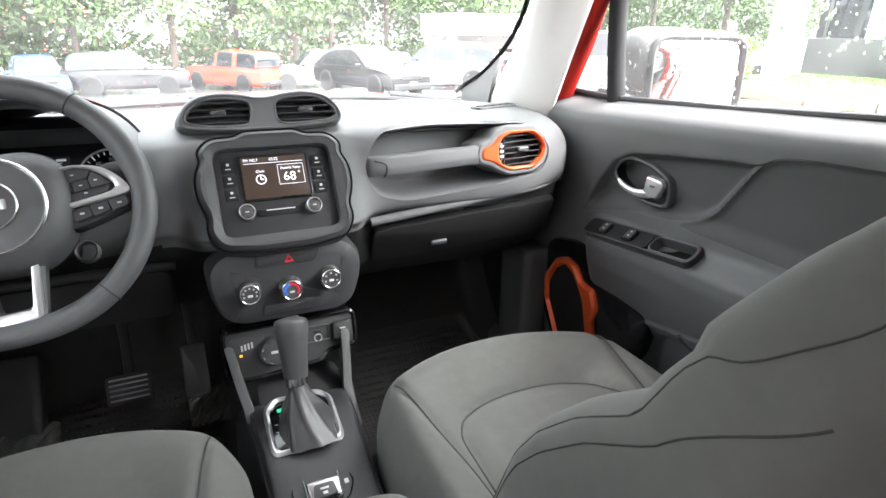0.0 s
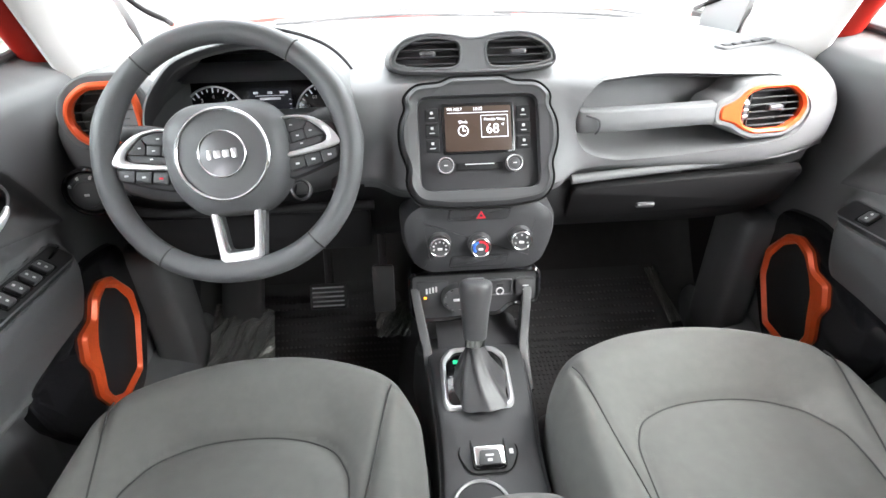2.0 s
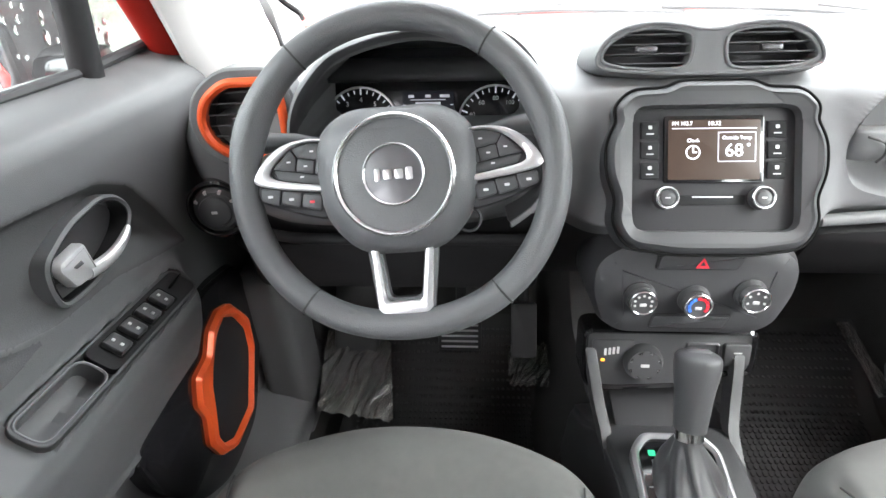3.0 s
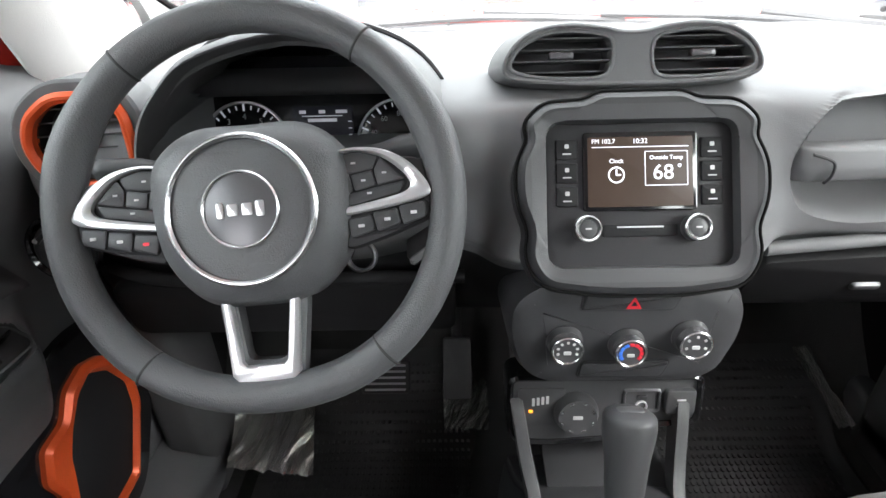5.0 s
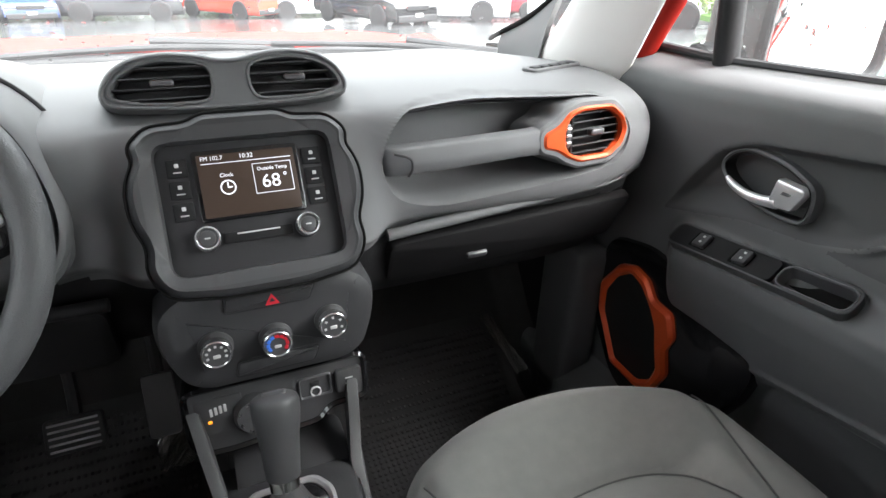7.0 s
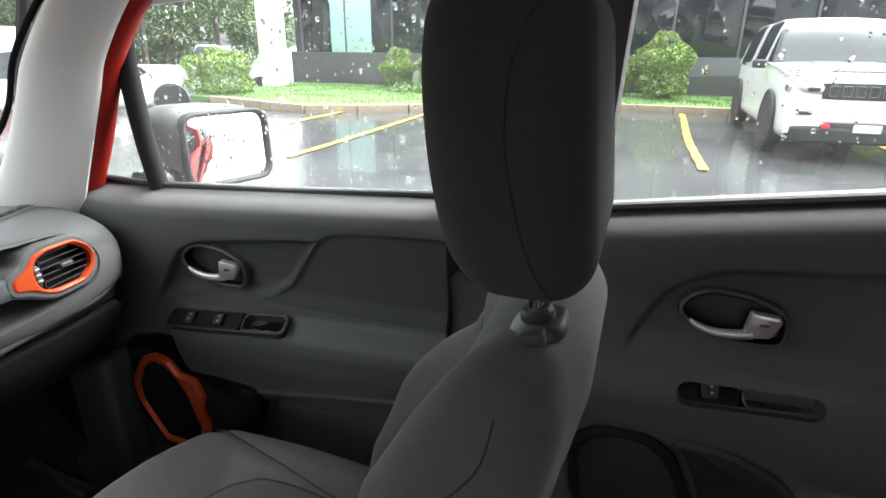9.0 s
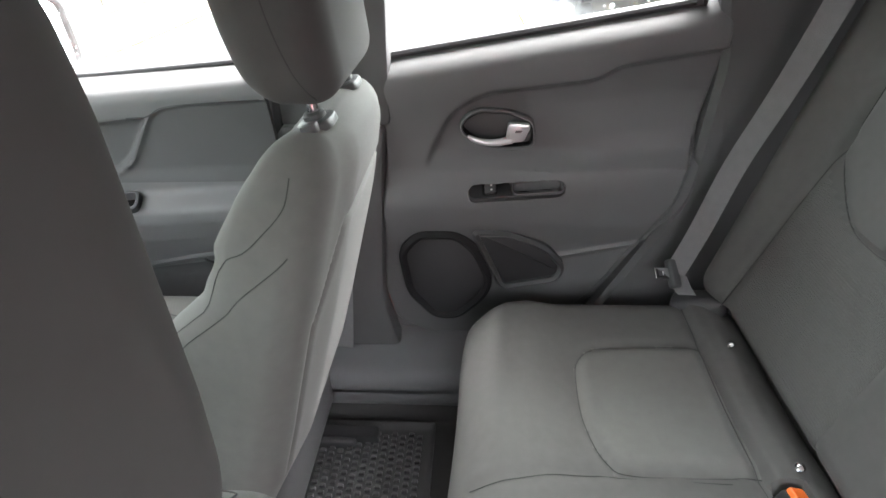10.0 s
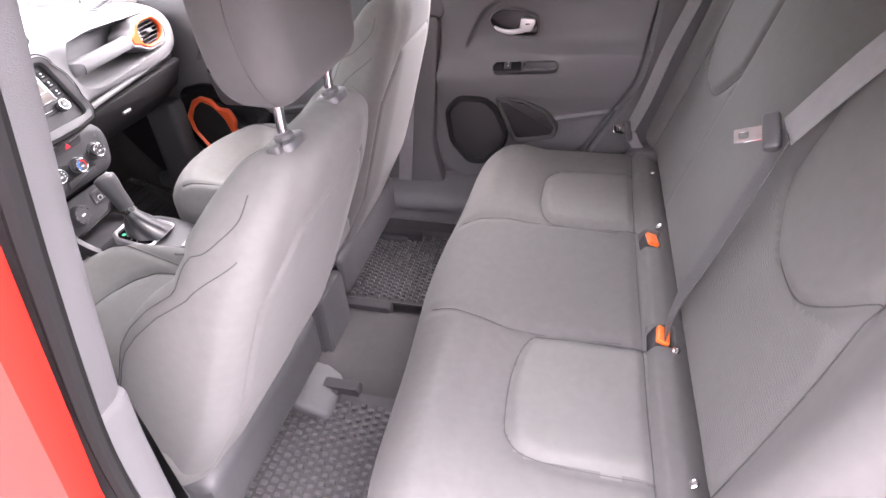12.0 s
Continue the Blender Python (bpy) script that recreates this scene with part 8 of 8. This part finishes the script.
def film(corners, seed, crumple=0.012):
    """A crumpled sheet of clear protective plastic between four corners."""
    rng = np.random.default_rng(seed)
    a, b, c, d = (np.array(p, float) for p in corners)
    n = 60
    U, V = np.meshgrid(np.linspace(0, 1, n), np.linspace(0, 1, n), indexing="ij")
    P = (a * (1 - U[..., None]) + b * U[..., None]) * (1 - V[..., None]) + (d * (1 - U[..., None]) + c * U[..., None]) * V[..., None]
    Z = np.zeros((n, n))
    warp = 0.05 * np.sin(7 * U + 3 * V + seed) + 0.04 * np.sin(11 * V - 4 * U)
    for k in range(6):
        th, ph = rng.uniform(-0.75, -0.35), rng.uniform(0, 6.28)
        f = rng.uniform(9, 30)
        Z += np.abs(np.sin(f * (U * math.cos(th) + (V + warp) * math.sin(th)) + ph)) ** 0.7 / (1 + f * 0.06)
    Z += 0.8 * np.abs(np.sin(5 * V - 2 * U + seed))
    P[..., 2] += crumple * Z * 0.6
    f = thing("plastic_film", tuple(P.reshape(-1, 3).mean(0)), "crumpled clear protective plastic film on the floor", "plastic film", "plastic films")
    mesh("film_sheet", *slab(P, (0, 0, -0.001)), FILM, f)


film([(-0.585, 1.215, 0.385), (-0.43, 1.210, 0.372), (-0.455, 1.385, 0.42), (-0.60, 1.405, 0.44)], 5)
film([(-0.195, 1.285, 0.40), (-0.098, 1.290, 0.40), (-0.105, 1.380, 0.435), (-0.200, 1.378, 0.43)], 8, 0.010)
film([(0.545, 1.30, 0.385), (0.575, 1.30, 0.39), (0.55, 1.46, 0.45), (0.525, 1.46, 0.445)], 9, 0.006)
scrap = thing("plastic_scrap", (-0.30, 1.08, 0.35), "tiny curled white scrap on the mat", "scrap")
mesh("curl", *tube(catmull([(-0.338, 1.150, 0.345), (-0.332, 1.158, 0.352), (-0.338, 1.166, 0.350), (-0.331, 1.174, 0.352), (-0.337, 1.182, 0.346)], 20), 0.0016, 6), WHITE_MARK, scrap)

for s in (-1, 1):
    k = thing("kick_panel", (s * 0.62, 1.33, 0.4), "grey plastic kick panel beside the footwell", "trim", kind="structure")
    mesh("panel", *rbox((0.040, 0.065, 0.21), 0.022, 12, lambda v: np.c_[v[:, 0] + s * 0.640, v[:, 1] + 1.275, v[:, 2] + 0.53]), PILLAR, k)
    # Rear part coloured near black for the footwell's shade.
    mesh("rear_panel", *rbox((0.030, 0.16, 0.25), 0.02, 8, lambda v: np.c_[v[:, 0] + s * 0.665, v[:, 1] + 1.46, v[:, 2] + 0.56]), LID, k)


def strap(parent, pts, width, wide, name="webbing", n=40, mat=BELT):
    """Flat belt webbing along pts; wide: the direction of its width."""
    c = catmull(pts, n)
    w = np.array(wide, float)
    w /= np.linalg.norm(w)
    t = np.gradient(c, axis=0)
    nn = np.cross(t, w)
    nn /= np.linalg.norm(nn, axis=1, keepdims=True)
    h = width / 2
    sec = [(-h, -0.0008), (-h, 0.0008), (h, 0.0008), (h, -0.0008)]
    P = np.stack([c + a * w + b * nn for a, b in sec], 1)
    v, f = grid(P, close_v=True)
    mesh(name, v, f + [[0, 1, 2, 3], [4 * n - 4, 4 * n - 3, 4 * n - 2, 4 * n - 1]], mat, parent)


def tongue(parent, c, d, wide):
    d, w = np.array(d, float), np.array(wide, float)
    d /= np.linalg.norm(d)
    w = w - d * np.dot(w, d)
    w /= np.linalg.norm(w)
    M = axes(c, w, d, np.cross(w, d))
    t = mesh("belt_tongue", *ring(rrect(0.024, 0.040, 0.003) + np.array([0, 0.030]), rrect(0.010, 0.012, 0.002) + np.array([0, 0.036]), 0.003, 0.0008, M), CHROME, parent, "steel belt tongue")
    mesh("tongue_grip", *rbox((0.030, 0.012, 0.009), 0.006, 8, lambda v: move(v, M)), HARD, t)


b = thing("rear_seat_belt", (0.62, -0.33, 0.7), "grey rear seat belt hanging beside the rear door", "seat belt", "seat belts")
strap(b, [(0.600, -0.500, 1.36), (0.605, -0.465, 1.22), (0.612, -0.432, 1.10), (0.625, -0.395, 0.97), (0.628, -0.362, 0.83), (0.622, -0.330, 0.735)], 0.046, (0.75, 0.60, -0.2))
strap(b, [(0.622, -0.330, 0.735), (0.620, -0.350, 0.70), (0.605, -0.375, 0.672), (0.600, -0.40, 0.65)], 0.048, (0.55, 0.8, 0))
tongue(b, (0.618, -0.326, 0.735), (-0.35, 0.8, 0.25), (0.6, 0.3, 0.7))
mesh("belt_sleeve", *rbox((0.030, 0.055, 0.022), 0.016, 8, lambda v: move(v, np.array(pose(0.600, -0.385, 0.672, -20, 0, -25)))), HARD, b)
b = thing("rear_seat_belt", (-0.16, -0.45, 0.8), "grey middle rear belt lying on the backrest", "seat belt", "seat belts")
strap(b, [(-0.26, -0.590, 1.40), (-0.235, -0.545, 1.30), (-0.205, -0.500, 1.21), (-0.160, -0.463, 1.105)], 0.048, (1, 0.1, 0.45))
# Lower run of the same belt, with shade put into its colour.
strap(b, [(-0.160, -0.463, 1.105), (-0.166, -0.438, 1.00), (-0.170, -0.408, 0.88), (-0.166, -0.385, 0.78), (-0.164, -0.378, 0.69)], 0.048, (1, -0.1, 0.1), mat=BELT_SHADED)
tongue(b, (-0.150, -0.446, 1.100), (0.25, 0.75, -0.35), (0.75, -0.1, 0.6))
for s in (-1, 1):
    b = thing("front_seat_belt", (s * 0.69, 0.38, 0.5), "dark grey front seat belt on the centre pillar", "seat belt", "seat belts")
    strap(b, [(s * 0.690, 0.320, 1.46), (s * 0.682, 0.322, 1.36), (s * 0.678, 0.345, 1.0), (s * 0.674, 0.385, 0.6), (s * 0.675, 0.40, 0.47)], 0.048, (0.1, 1, 0))
    mesh("belt_loop", *rbox((0.012, 0.035, 0.03), 0.010, 8, lambda v: v + np.array([s * 0.695, 0.32, 1.375])), HARD, b)

# rear air duct beside the tunnel
duct = thing("rear_air_duct", (-0.14, 0.42, 0.34), "grey rear air duct cover with a dark slot beside the tunnel", "air duct")
mesh("duct_cover", *rbox((0.080, 0.060, 0.024), 0.022, 14, lambda v: np.c_[v[:, 0] - 0.165, v[:, 1] + 0.392, v[:, 2] + 0.334 + 0.35 * v[:, 1]]), HARD, duct)
mesh("duct_mouth", *ring(rrect(0.105, 0.050, 0.012), rrect(0.092, 0.038, 0.009), 0.012, 0.004, axes((-0.105, 0.455, 0.378), (0.99, 0.1, 0), (-0.09, 0.86, 0.5), (0.05, -0.5, 0.86))), HARD, duct)
mesh("duct_floor", *prism(rrect(0.094, 0.040, 0.009), 0.004, 0.001, axes((-0.105, 0.455, 0.376), (0.99, 0.1, 0), (-0.09, 0.86, 0.5), (0.05, -0.5, 0.86))), POCKET, duct)

# ---- rain on the glass ----
DROP = bpy.data.materials.new("rain_drop")
DROP.use_nodes = True
_d = DROP.node_tree
_d.nodes.remove(_d.nodes["Principled BSDF"])
_w = _d.nodes.new("ShaderNodeBsdfGlass")
_w.inputs["IOR"].default_value, _w.inputs["Roughness"].default_value = 1.33, 0.0
_d.links.new(_w.outputs[0], _d.nodes["Material Output"].inputs["Surface"])


def drops(name, label, seed, n, place, normal, size=0.0016):
    rng = np.random.default_rng(seed)
    d = thing(name, (0, 0, 0), label, "rain drops", kind="stuff")
    nrm = np.array(normal, float)
    nrm /= np.linalg.norm(nrm)
    u = np.cross(nrm, (0.1, 0.2, 1))
    u /= np.linalg.norm(u)
    w = np.cross(nrm, u)
    a = np.linspace(0, 2 * np.pi, 7, endpoint=False)
    bits = []
    for i in range(n):
        c = np.array(place(rng.uniform(), rng.uniform()))
        r = size * rng.lognormal(0, 0.5)
        st = rng.uniform(0.9, 1.6)
        rim = c + r * (np.cos(a)[:, None] * u + st * np.sin(a)[:, None] * w)
        bits.append((np.vstack([rim, c + nrm * r * 0.5]), [[k, (k + 1) % 7, 7] for k in range(7)]))
    ob = mesh("beads", *join(*bits), DROP, d)
    ob.visible_shadow = False


for s in (-1, 1):
    drops("rain_drops", "rain drops on the front door glass", 31 + s, 900, lambda a, b: (s * 0.7405, 0.46 + 0.74 * a, 1.125 + 0.33 * b), (s, 0, 0), 0.0016 if s > 0 else 0.0026)
drops("rain_drops", "rain drops on the rear door glass", 41, 300, lambda a, b: (0.7465, -0.30 + 0.53 * a, 1.17 + 0.30 * b), (1, 0, 0))


def on_screen(a, b):
    U, V = 2 * a - 1, 0.02 + 0.6 * b
    return (U * (0.735 - 0.07 * V), 1.842 - 0.27 * abs(U) ** 2.4 - (0.62 - 0.30 * abs(U) ** 2.4) * V, 1.014 + 0.548 * V - 0.01 * abs(U))


drops("rain_drops", "rain drops on the windscreen", 51, 520, on_screen, (0, 0.6, 0.8), 0.0016)
